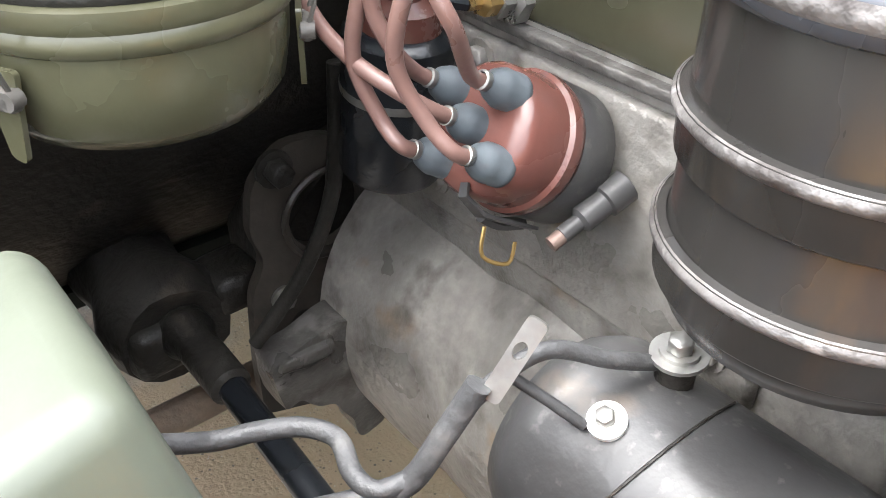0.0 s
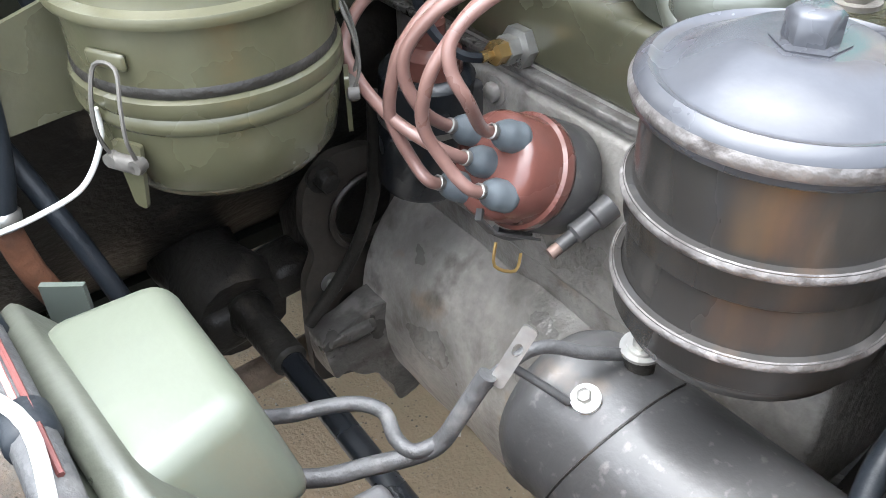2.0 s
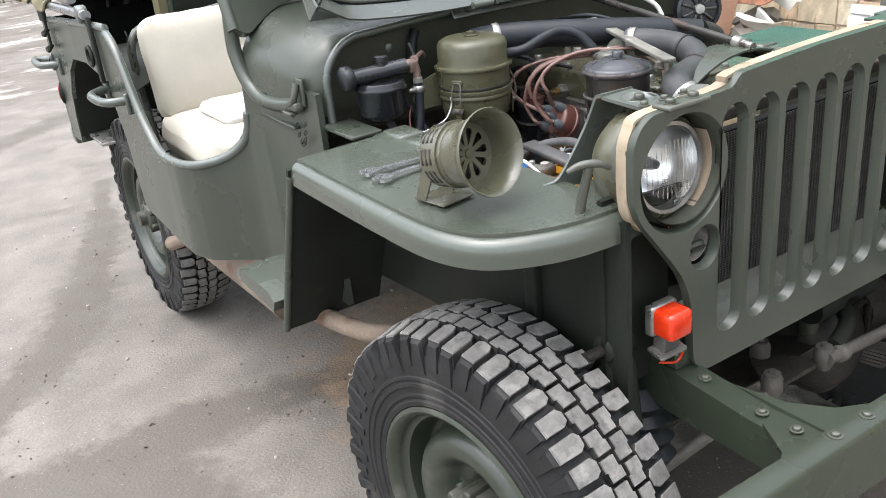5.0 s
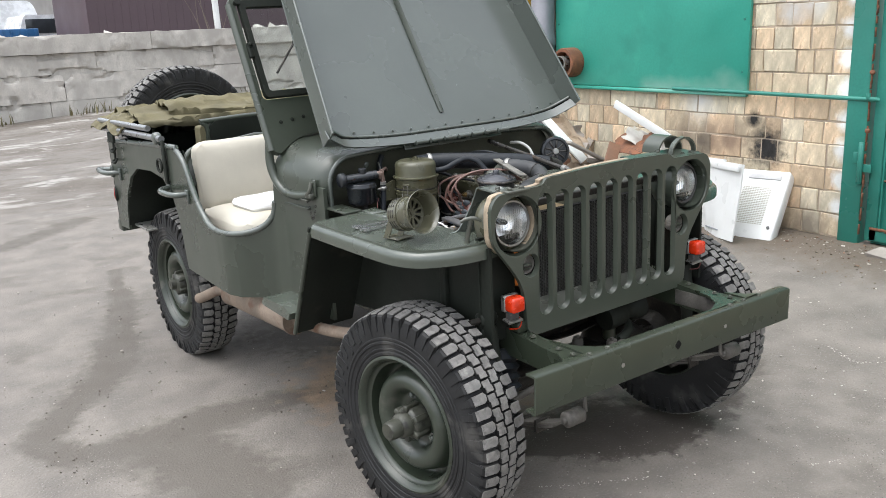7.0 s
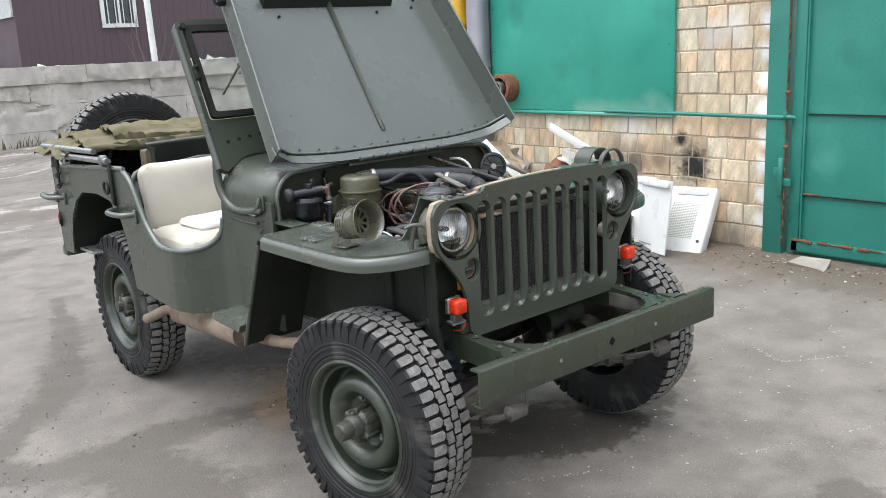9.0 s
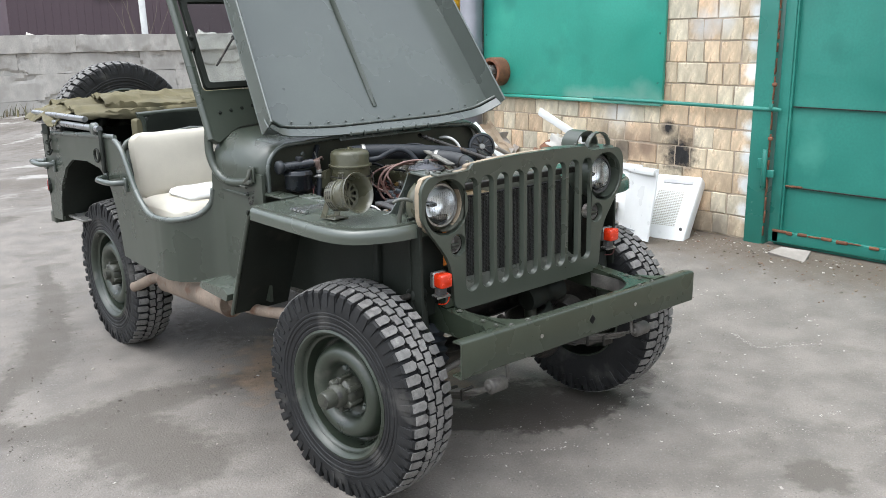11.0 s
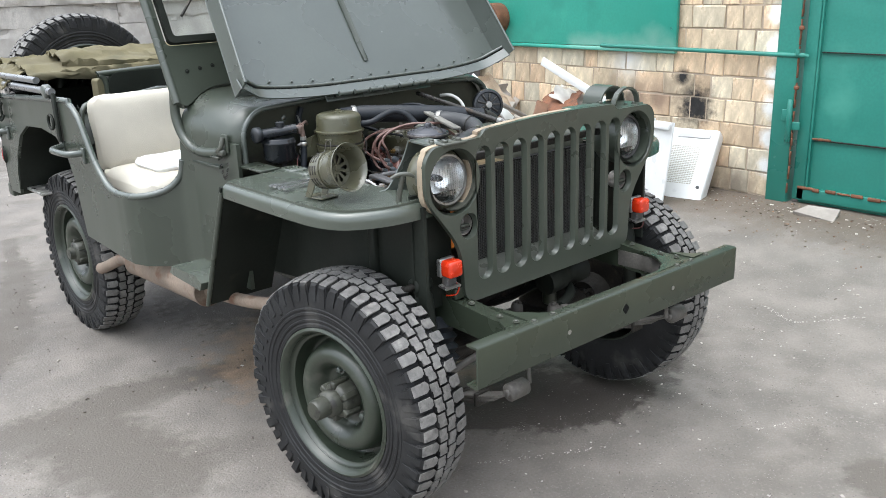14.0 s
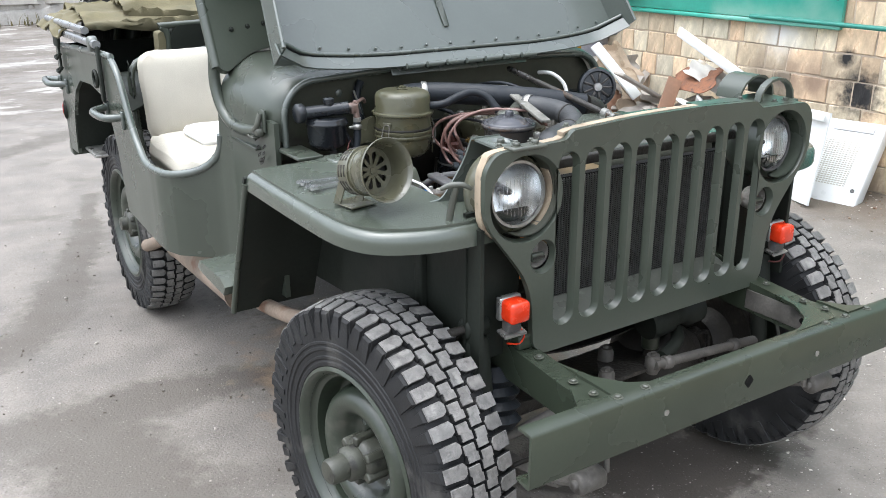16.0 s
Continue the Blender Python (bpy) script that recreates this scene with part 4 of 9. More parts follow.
    for k in range(700):
        x, y = rng.uniform(-4, 3), rng.uniform(-1.5, 9)
        s = 0.003 + 0.008 * rng.random() ** 3
        box(bm, (0, 0, 0), (s * 1.4, s, s * 0.7), pose(x, y, ground_z(x, y) + s * 0.25, 0, 0, rng.uniform(0, 180)), bev=s * 0.2, seg=1)
    # pale crumbs, some of them strewn along scratches
    lines = (((-0.21, -0.11), (0.12, -0.31)), ((0.62, -0.62), (0.90, -0.74)), ((0.90, -0.74), (1.16, -0.87)), ((1.53, -0.28), (1.78, -0.49)), ((1.62, -0.10), (1.53, -0.28)))
    chips = B()
    for k in range(900):
        n = 0.0022 + 0.007 * rng.random() ** 4
        if k < 300:
            (x0, y0), (x1, y1) = lines[k % 5]
            u = rng.random()
            x, y, n = x0 + (x1 - x0) * u + rng.gauss(0, 0.006), y0 + (y1 - y0) * u + rng.gauss(0, 0.006), 0.0016 + 0.0024 * rng.random() ** 2
        elif k < 520:
            x, y = rng.gauss(1.75, 0.45), rng.gauss(0.25, 0.45)
        elif k < 620:
            x, y = rng.uniform(-2.0, 1.6), rng.uniform(-1.0, 2.6)
        elif k > 780:
            # chips in the oily patch under the front and along the bumper
            x, y, n = rng.gauss(0.45, 0.45), rng.gauss(-0.25, 0.25), 0.0018 + 0.0045 * rng.random() ** 3
        else:
            x, y, n = 3.15 - abs(rng.gauss(0, 0.22)), rng.uniform(-0.1, 1.5), 0.003 + 0.009 * rng.random() ** 4
        box(chips, (0, 0, 0), (n * rng.uniform(1, 2.2), n, n * 0.4), pose(x, y, ground_z(x, y) + n * 0.15, rng.uniform(-15, 15), 0, rng.uniform(0, 180)))
    tagged(finish(chips, "pale_crumbs", material("plaster_crumb", (0.46, 0.43, 0.385), 0.9, 0, 0.3, 40, 90, 0.1, island=0.2), smooth=0), "pale plaster crumbs strewn on the asphalt", "debris", kind="stuff")
    tagged(finish(bm, "grit", DUST), "loose grit and pebbles on the asphalt", "grit", kind="stuff")


build_rubbish()


# ---- the jeep: its frame has x to its left side, y to the rear, z up ----
JX, JROLL = 0.02, -0.7
JM = pose(JX, 0, 0, 0, JROLL, 0)
jeep = thing("military_jeep", JM, "dark olive open-top military jeep with its bonnet raised", "jeep")
TR = 0.372


def mirror_pair(fn):
    for s in (-1, 1):
        fn(s)


# -- wheels --
def tyre_mesh():
    bm = B()
    w = 0.088
    prof = [(0.205, -w * 0.8), (0.232, -w * 0.97), (0.275, -w), (0.315, -w * 1.0), (0.340, -w * 0.93), (0.352, -w * 0.75), (0.356, 0),
            (0.352, w * 0.75), (0.340, w * 0.93), (0.322, w * 1.0), (0.302, w * 1.02), (0.286, w * 1.015), (0.284, w * 1.035), (0.279, w * 1.035), (0.277, w * 1.01),
            (0.273, w * 1.005), (0.271, w * 1.035), (0.265, w * 1.035), (0.262, w * 1.0), (0.252, w * 0.99), (0.250, w * 1.02), (0.245, w * 1.015), (0.243, w * 0.985), (0.240, w * 0.98), (0.236, w * 1.01), (0.228, w * 1.0), (0.222, w * 0.9), (0.205, w * 0.8)]
    lathe(bm, prof, None, 72)
    carcass = bm
    bm = B()
    nb = 54

    def block(outline, r0, r1, shrink=0.90):
        """outline: (angle, z) corners of one rubber block, chamfered on top."""
        k = len(outline)
        ca = sum(q[0] for q in outline) / k
        cz = sum(q[1] for q in outline) / k

        def ring_at(r, f):
            out = []
            for a, z in outline:
                a2, z2 = ca + (a - ca) * f, cz + (z - cz) * f
                d = r - 0.012 * (abs(z2) / w) ** 2.4
                out.append(bm.verts.new((d * math.cos(a2), d * math.sin(a2), z2)))
            return out

        lo, mid, hi = ring_at(r0, 1.0), ring_at(r1 - 0.0025, (1 + shrink) / 2 + 0.02), ring_at(r1, shrink)
        bm.faces.new(hi).material_index = 1
        for a, b, mat in ((lo, mid, 0), (mid, hi, 1)):
            for i in range(k):
                j = (i + 1) % k
                bm.faces.new((a[i], a[j], b[j], b[i])).material_index = mat

    st = 2 * math.pi / nb
    for k in range(nb):
        a = k * st
        for s, off in ((1, 0.0), (-1, 0.5)):
            o = a + off * st
            # stepped middle blocks in two staggered rows
            block([(o + q * st, s * z) for q, z in ((0.0, 0.0015), (0.40, 0.0015), (0.44, 0.0055), (0.87, 0.0055), (0.87, 0.0335), (0.42, 0.0335), (0.38, 0.0295), (0.0, 0.0295))], 0.344, TR, 0.93)
            # shoulder lugs, long and short in turn, with a pointed inner end
            z1 = 0.088 if k % 2 else 0.082
            block([(o + q * st, s * z) for q, z in ((0.44, 0.048), (0.60, 0.0375), (0.98, 0.0360), (1.19, 0.043), (1.18, z1), (0.46, z1))], 0.340, TR, 0.92)
            # their flanks on the sidewall
            q0, q1 = o + 0.50 * st, o + 1.14 * st
            rr = 0.293 if k % 2 else 0.306
            v = [bm.verts.new((r * math.cos(t), r * math.sin(t), s * z)) for r, t, z in
                 ((rr, q0 + 0.1 * st, w * 1.0), (rr, q1 - 0.1 * st, w * 1.0), (TR - 0.016, q1, z1), (TR - 0.016, q0, z1),
                  (rr, q0 + 0.1 * st, w * 1.05), (rr, q1 - 0.1 * st, w * 1.05), (TR - 0.021, q1 - 0.05 * st, z1 + 0.005), (TR - 0.021, q0 + 0.05 * st, z1 + 0.005))]
            for f in ((4, 5, 6, 7), (0, 1, 5, 4), (1, 2, 6, 5), (2, 3, 7, 6), (3, 0, 4, 7)):
                bm.faces.new([v[i] for i in f])
    out = []
    for mesh_name, one in (("tyre", carcass), ("tread", bm)):
        bmesh.ops.recalc_face_normals(one, faces=one.faces)
        me = bpy.data.meshes.new(mesh_name)
        one.to_mesh(me)
        one.free()
        me.materials.append(RUBBER)
        me.materials.append(TREAD)
        me.polygons.foreach_set("use_smooth", [True] * len(me.polygons))
        me.set_sharp_from_angle(angle=radians(30))
        out.append(me)
    return out


TYRE, LUGS = tyre_mesh()


def wheel_at(m, hub=True):
    w = new("wheel")
    w.empty_display_size = 0.1
    w.parent = jeep
    w.matrix_basis = m
    t = new("tyre", TYRE)
    t.parent = w
    t["label"] = "dusty black off-road tyre with chunky blocks"
    tread = new("tread", LUGS)
    tread.parent = t
    tagged(tread, kind="stuff")
    prof = [(0.200, -0.075), (0.212, -0.070), (0.212, 0.074), (0.224, 0.080), (0.226, 0.088), (0.218, 0.092), (0.209, 0.086), (0.205, 0.066), (0.200, 0.058),
            (0.194, 0.056), (0.192, 0.036), (0.190, 0.014), (0.184, 0.004), (0.174, 0.002), (0.169, 0.012), (0.165, 0.034), (0.157, 0.054), (0.145, 0.066), (0.130, 0.069),
            (0.115, 0.064), (0.103, 0.052), (0.095, 0.036), (0.089, 0.022), (0.080, 0.016), (0, 0.016)]
    part("rim", lathe(B(), prof, None, 56), RIM, w, "olive painted steel wheel rim")
    nut = None
    for k in range(5):
        a = 2 * math.pi * k / 5 + 0.3
        if nut is None:
            nut = part("wheel_nut", hexbolt(B(), (0, 0, 0), (0, 0, 1), 0.010, 0.016), OLIVE_SATIN_SKYLIT, w).data
            o = w.children[-1]
        else:
            o = new("wheel_nut", nut)
            o.parent = w
        o.location = (0.078 * math.cos(a), 0.078 * math.sin(a), 0.016)
    bm = lathe(B(), [(0, 0), (0.052, 0), (0.052, 0.05), (0.046, 0.058), (0.040, 0.062), (0.040, 0.088), (0.034, 0.094), (0.031, 0.096), (0.030, 0.130), (0.026, 0.138), (0, 0.140)] if hub else
               [(0, 0), (0.050, 0), (0.050, 0.062), (0.044, 0.07), (0.03, 0.072), (0.026, 0.095), (0, 0.098)], Matrix.Translation((0, 0, 0.012)), 24)
    hub_part = part("hub", bm, HUB_PAINT, w, "grimy olive hub with free-wheel cap")
    for k in range(6):
        part("hub_rib", box(B(), (0.050, 0, 0.050), (0.022, 0.020, 0.055), Matrix.Rotation(2 * math.pi * k / 6, 4, "Z"), bev=0.004), HUB_PAINT, hub_part)
    bm = B()
    lathe(bm, [(0, -0.10), (0.13, -0.10), (0.135, -0.03), (0.12, -0.02), (0, -0.02)], None, 24)
    part("brake_drum", bm, CAST_DARK, w)
    return w


def wheel_m(s, y, z, steer=0.0):
    # local z points outward
    return Matrix.Translation((s * ((0.620 if s < 0 else 0.582) if y < 1 else 0.610), y, z)) @ Matrix.Rotation(radians(steer), 4, "Z") @ Matrix.Rotation(radians(90 * s), 4, "Y")


for s in (-1, 1):
    wheel_at(wheel_m(s, 0.0, 0.362 if s < 0 else 0.382, STEER if s < 0 else 4.0))
    wheel_at(wheel_m(s, 2.035, 0.366), False)

# -- body side, front cowl and floor --
SIDE_PLAN = [(0.60, 0.590), (0.88, 0.612), (0.95, 0.635), (1.00, 0.690), (1.05, 0.750), (1.11, 0.776), (1.18, 0.780), (2.52, 0.780)]
TOP_EDGE = [(0.60, 1.015), (0.925, 1.03), (0.926, 1.02), (0.932, 0.93), (0.95, 0.87), (0.99, 0.82), (1.06, 0.80), (1.20, 0.80), (1.29, 0.835), (1.36, 0.90), (1.42, 0.99),
            (1.47, 1.055), (1.54, 1.092), (1.62, 1.10), (2.52, 1.05)]
LOW_EDGE = [(0.60, 0.52), (1.55, 0.565), (1.56, 0.62), (1.59, 0.78), (1.64, 0.88), (1.74, 0.945), (1.90, 0.962), (2.10, 0.950), (2.22, 0.895), (2.31, 0.80), (2.355, 0.70), (2.37, 0.605), (2.52, 0.60)]


def build_side(s):
    ys = sorted({round(v, 4) for v in [p[0] for p in SIDE_PLAN + TOP_EDGE + LOW_EDGE] + [0.6 + 0.03 * i for i in range(65)] if 0.60 <= v <= 2.52})

    def fn(u, v):
        y = ys[min(len(ys) - 1, round(u * (len(ys) - 1)))]
        x = curve_at(SIDE_PLAN, y)
        lo, hi = curve_at(LOW_EDGE, y), curve_at(TOP_EDGE, y)
        return (s * x, y, lo + (hi - lo) * v)

    bm = sheet(B(), fn, len(ys) - 1, 6, 0.014 * s)
    part("side_panel", bm, OLIVE, jeep)
    # rolled edge round the door opening
    pts = [(s * (curve_at(SIDE_PLAN, y) - 0.004), y, z) for y, z in TOP_EDGE[3:]]
    part("door_edge", tube(B(), pts, 0.012, 8, 3), OLIVE_SATIN_SKYLIT, jeep)
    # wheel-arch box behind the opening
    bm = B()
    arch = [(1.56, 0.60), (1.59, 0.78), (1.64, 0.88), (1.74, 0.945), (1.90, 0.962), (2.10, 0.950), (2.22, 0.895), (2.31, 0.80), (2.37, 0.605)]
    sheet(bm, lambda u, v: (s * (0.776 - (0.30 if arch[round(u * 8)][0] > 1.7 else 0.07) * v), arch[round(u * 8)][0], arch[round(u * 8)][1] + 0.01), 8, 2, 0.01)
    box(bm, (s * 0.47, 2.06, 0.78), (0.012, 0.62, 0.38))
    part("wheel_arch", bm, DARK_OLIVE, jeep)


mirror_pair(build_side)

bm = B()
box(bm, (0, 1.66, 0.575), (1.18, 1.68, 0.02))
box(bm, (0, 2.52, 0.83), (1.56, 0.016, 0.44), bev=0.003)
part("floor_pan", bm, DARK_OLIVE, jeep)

RIM_HW, RIM_TOP = 0.562, 1.116


def cowl_section(hw, top, r, n=9):
    """From the jeep's right side over the top to its left side, as (x, z)."""
    pts = [(-hw, top - 0.16), (-hw, top - r)]
    pts += [(-hw + r - r * math.cos(math.pi / 2 * i / n), top - r + r * math.sin(math.pi / 2 * i / n)) for i in range(1, n + 1)]
    pts += [(x * (hw - r) / 4, top + 0.012 * (1 - (x / 4) ** 2)) for x in range(-3, 4)]
    return pts + [(-x, z) for x, z in reversed(pts[:n + 2])]


def build_cowl():
    sec = [(0.615, cowl_section(RIM_HW - 0.016, RIM_TOP - 0.004, 0.090)), (0.625, cowl_section(RIM_HW + 0.004, RIM_TOP + 0.004, 0.100)), (0.66, cowl_section(RIM_HW + 0.032, RIM_TOP + 0.012, 0.115)),
           (0.78, cowl_section(RIM_HW + 0.046, RIM_TOP + 0.03, 0.130)), (0.93, cowl_section(RIM_HW + 0.058, RIM_TOP + 0.045, 0.140))]
    k = len(sec[0][1]) - 1
    bm = sheet(B(), lambda u, v: (sec[round(u * 4)][1][round(v * k)][0], sec[round(u * 4)][0], sec[round(u * 4)][1][round(v * k)][1]), 4, k, -0.01)
    part("cowl", bm, OLIVE, jeep, smooth=50)
    # firewall with its turned rim
    o = [(x, z) for x, z in cowl_section(RIM_HW - 0.01, RIM_TOP - 0.006, 0.092)]
    outer = [(-0.55, 0.90)] + o + [(0.55, 0.90)]
    bm = slab(B(), outer, 0.012, m=plane_m((0, 0.665, 0), (1, 0, 0), (0, 0, 1)))
    part("firewall", bm, FIREWALL, jeep, "olive painted steel firewall")
    bm = sheet(B(), lambda u, v: (-0.55 + 1.1 * u, 0.668 + 0.19 * v * v, 0.905 - 0.33 * v), 4, 8, 0.008)
    part("toe_board", bm, CAST_DARK, jeep, "dirt-coated dark toe board")
    pts = [(x, 0.612, z) for x, z in [(-RIM_HW + 0.008, 0.93)] + cowl_section(RIM_HW - 0.008, RIM_TOP, 0.095)[1:-1] + [(RIM_HW - 0.008, 0.93)]]
    part("cowl_bead", tube(B(), pts, 0.009, 8, 2), OLIVE_SATIN_SKYLIT, jeep)
    for s in (-1, 1):
        # the rolled bead down from the windscreen foot to the bonnet catch
        pts = [(s * 0.622, 0.935, 1.16), (s * 0.626, 0.935, 1.08), (s * 0.622, 0.905, 1.015), (s * 0.615, 0.85, 0.978), (s * 0.606, 0.77, 0.972), (s * 0.60, 0.69, 0.982)]
        part("cowl_tube", tube(B(), pts, 0.017, 10, 5), OLIVE, jeep)
        part("cowl_ledge", box(B(), (s * 0.602, 0.79, 0.932), (0.02, 0.20, 0.008), bev=0.002), OLIVE, jeep)
    # bonnet hinge plate bolted to the front of the cowl
    bm = B()
    box(bm, (0, 0, 0), (0.47, 0.046, 0.006), plane_m((0.0, 0.600, RIM_TOP + 0.014), (1, 0, 0), (0, 0.45, 0.89)), bev=0.002)
    for k in range(6):
        hexbolt(bm, (-0.19 + k * 0.076, 0.594, RIM_TOP + 0.010), (0, -0.89, 0.45), 0.006, 0.006)
    part("bonnet_hinge", bm, OLIVE_SATIN_SKYLIT, jeep)


build_cowl()

# -- bonnet, raised and leaning back --
LEAN = radians(33)
HM = plane_m((0, 0.572, 1.172), (1, 0, 0), (0, math.sin(LEAN), math.cos(LEAN)))   # z of this frame points to the front


def build_bonnet():
    H = 0.93
    lo, hi = 0.585, 0.50

    def hw(v):
        return lo + (hi - lo) * v

    bn = new("bonnet")
    bn.parent = jeep
    bn.matrix_basis = HM
    bn.empty_display_size = 0.1

    def skin(u, v):
        x = (2 * u - 1) * hw(v)
        e = max(0.0, abs(2 * u - 1) - 0.86) / 0.14
        return (x, v * H, -0.012 + 0.010 * e * e)

    part("skin", sheet(B(), skin, 28, 6, 0.006), OLIVE_SATIN_SKYLIT, bn)
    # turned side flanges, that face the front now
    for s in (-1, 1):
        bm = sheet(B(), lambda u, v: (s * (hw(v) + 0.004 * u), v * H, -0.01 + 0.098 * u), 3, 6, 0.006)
        part("flange", bm, OLIVE_SATIN_SKYLIT, bn)
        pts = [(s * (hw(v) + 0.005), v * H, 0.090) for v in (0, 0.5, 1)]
        part("flange_edge", tube(B(), pts, 0.005, 8, 2), OLIVE_SATIN_SKYLIT, bn)
    curl = lambda q: 0.035 * max(0.0, abs(q) - 0.35) ** 2 / 0.42
    # folded lower hem, and under it the strip that closes on the cowl
    hem = [((q / 15) * (lo - 0.004), 0.004 + curl(q / 15), -0.004 + 0.055 * max(0.0, abs(q / 15) - 0.85) / 0.15) for q in range(-15, 16)]
    part("hem", tube(B(), hem, 0.0055, 8, 2), OLIVE_SATIN_SKYLIT, bn)
    # a black tube draws the shade below the hem
    part("hem_gap", tube(B(), [(x, y - 0.007, z - 0.004) for x, y, z in hem], 0.003, 6, 2), CORE, bn, "dark line for the shade under the hem")
    bm = sheet(B(), lambda u, v: ((2 * u - 1) * (lo + 0.006), -0.040 + 0.036 * v + curl(2 * u - 1), 0.004 - 0.008 * v + 0.060 * max(0.0, abs(2 * u - 1) - 0.85) / 0.15), 30, 4, 0.005)
    part("hinge_strip", bm, OLIVE_SATIN_SKYLIT, bn)
    for k in range(14):
        q = -0.94 + k * 0.1446
        part("rivet", cyl(B(), (q * 0.56, 0.022 + curl(q), -0.010), (0, 0, 1), 0.0042, 0.007, 8, 0.002), OLIVE_SATIN_SKYLIT, bn)
    # piano hinge, in knuckles with dark slots between
    for k in range(7):
        x = -0.215 + k * 0.066
        part("hinge_knuckle", tube(B(), [(x, -0.043, 0.008), (x + 0.052, -0.043, 0.008)], 0.008, 10, 1), OLIVE_SATIN_SKYLIT, bn)
    # folded centre rib, deepest at its head, and the stiffener shelf
    bm = sheet(B(), lambda u, v: (-0.034 + 0.008 * (2 * v - 1), 0.075 + 0.62 * u, -0.010 + (0.012 + 0.007 * u) * (1 - abs(2 * v - 1)) * min(1, u * 8 + 0.1)), 24, 4, 0.003)
    part("centre_rib", bm, OLIVE, bn)
    bm = slab(B(), [(0.0, -0.012), (0.040, -0.012), (0.046, 0.040), (0.038, 0.044)], 0.64, m=plane_m((-0.345, 0.672, 0.0), (0, 1, 0), (0, 0, 1)))
    part("rest_bar", bm, DARK_OLIVE, bn, "dark stiffener shelf")
    latch = part("latch", box(B(), (-0.535, 0.70, 0.030), (0.030, 0.07, 0.035), bev=0.006), DARK_OLIVE, bn)
    part("latch_loop", tube(B(), [(-0.55, 0.68, 0.03), (-0.57, 0.66, 0.04), (-0.575, 0.70, 0.045), (-0.57, 0.75, 0.04), (-0.55, 0.76, 0.03)], 0.006, 8, 4), DARK_OLIVE, latch)
    for x, y in ((-0.29, 0.63), (0.20, 0.64), (0.40, 0.66), (0.43, 0.70), (0.38, 0.74), (0.42, 0.76), (-0.08, 0.79), (0.0, 0.79), (0.08, 0.79)):
        part("stud", cyl(B(), (x, y, -0.012), (0, 0, 1), 0.0062, 0.009, 10, 0.002), DARK_OLIVE, bn)


build_bonnet()


# -- windscreen --
def build_windscreen():
    ln = math.atan2(0.18, 0.38)
    m = plane_m((0, 0.915, 1.125), (1, 0, 0), (0, math.sin(ln), math.cos(ln)))
    ws = new("windscreen")
    ws.parent = jeep
    ws.matrix_basis = m
    ws.empty_display_size = 0.1
    outer = rounded([(-0.625, 0.0), (-0.60, -0.02), (-0.50, 0.045), (0.50, 0.045), (0.60, -0.02), (0.625, 0.0), (0.625, 0.635), (-0.625, 0.635)], [0.0, 0.02, 0.08, 0.08, 0.02, 0.0, 0.035, 0.035])
    holes = [rounded([(-0.604, 0.200), (-0.016, 0.200), (-0.016, 0.612), (-0.604, 0.612)], 0.02), rounded([(0.016, 0.200), (0.604, 0.200), (0.604, 0.612), (0.016, 0.612)], 0.02)]
    part("frame", slab(B(), outer, 0.03, holes, Matrix.Translation((0, 0, -0.015))), OLIVE, ws)
    for s in (-1, 1):
        x0, x1 = sorted((s * 0.024, s * 0.594))
        o = rounded([(x0, 0.206), (x1, 0.206), (x1, 0.606), (x0, 0.606)], 0.02)
        i = rounded([(x0 + 0.022, 0.230), (x1 - 0.022, 0.230), (x1 - 0.022, 0.578), (x0 + 0.022, 0.578)], 0.015)
        part("sash", slab(B(), o, 0.022, [i], Matrix.Translation((0, 0, 0.004))), DARK_OLIVE, ws)
        g = part("pane", box(B(), ((x0 + x1) / 2, 0.402, 0.012), (x1 - x0 - 0.04, 0.356, 0.004)), GLASS, ws, "clear glass pane")
        g.visible_shadow = False
        clamp = part("sash_clamp", box(B(), (s * 0.60, 0.40, 0.022), (0.02, 0.06, 0.02), bev=0.004), DARK_OLIVE, ws)
        part("bolt", hexbolt(B(), (s * 0.60, 0.42, 0.032), (0, 0, 1), 0.008, 0.012), DARK_OLIVE, clamp)
        part("pivot", cyl(B(), (s * 0.60, 0.60, 0.015), (0, 0, 1), 0.012, 0.02, 12), DARK_OLIVE, ws)
        part("edge_tube", tube(B(), [(s * 0.622, 0.0, 0), (s * 0.622, 0.60, 0)], 0.017, 10, 1), OLIVE, ws)
    part("wiper_arm", tube(B(), [(-0.40, 0.43, 0.024), (-0.52, 0.30, 0.026)], 0.005, 6, 1), CAST_DARK, ws)
    part("wiper_pivot", cyl(B(), (-0.400, 0.425, 0.012), (0, 0, 1), 0.012, 0.02, 12), CAST_DARK, ws)
    for k in range(5):
        part("screw", hexbolt(B(), (-0.56 + k * 0.05, 0.105 + k * 0.006, 0.015), (0, 0, 1), 0.005, 0.006), DARK_OLIVE, ws)


build_windscreen()

# -- front wings --
FZ = 0.938
WING = [(-0.712, 0.452), (-0.714, 0.30), (-0.714, 0.10), (-0.710, -0.01), (-0.695, -0.072), (-0.670, -0.112), (-0.625, -0.142), (-0.57, -0.162), (-0.50, -0.170), (-0.44, -0.170)]


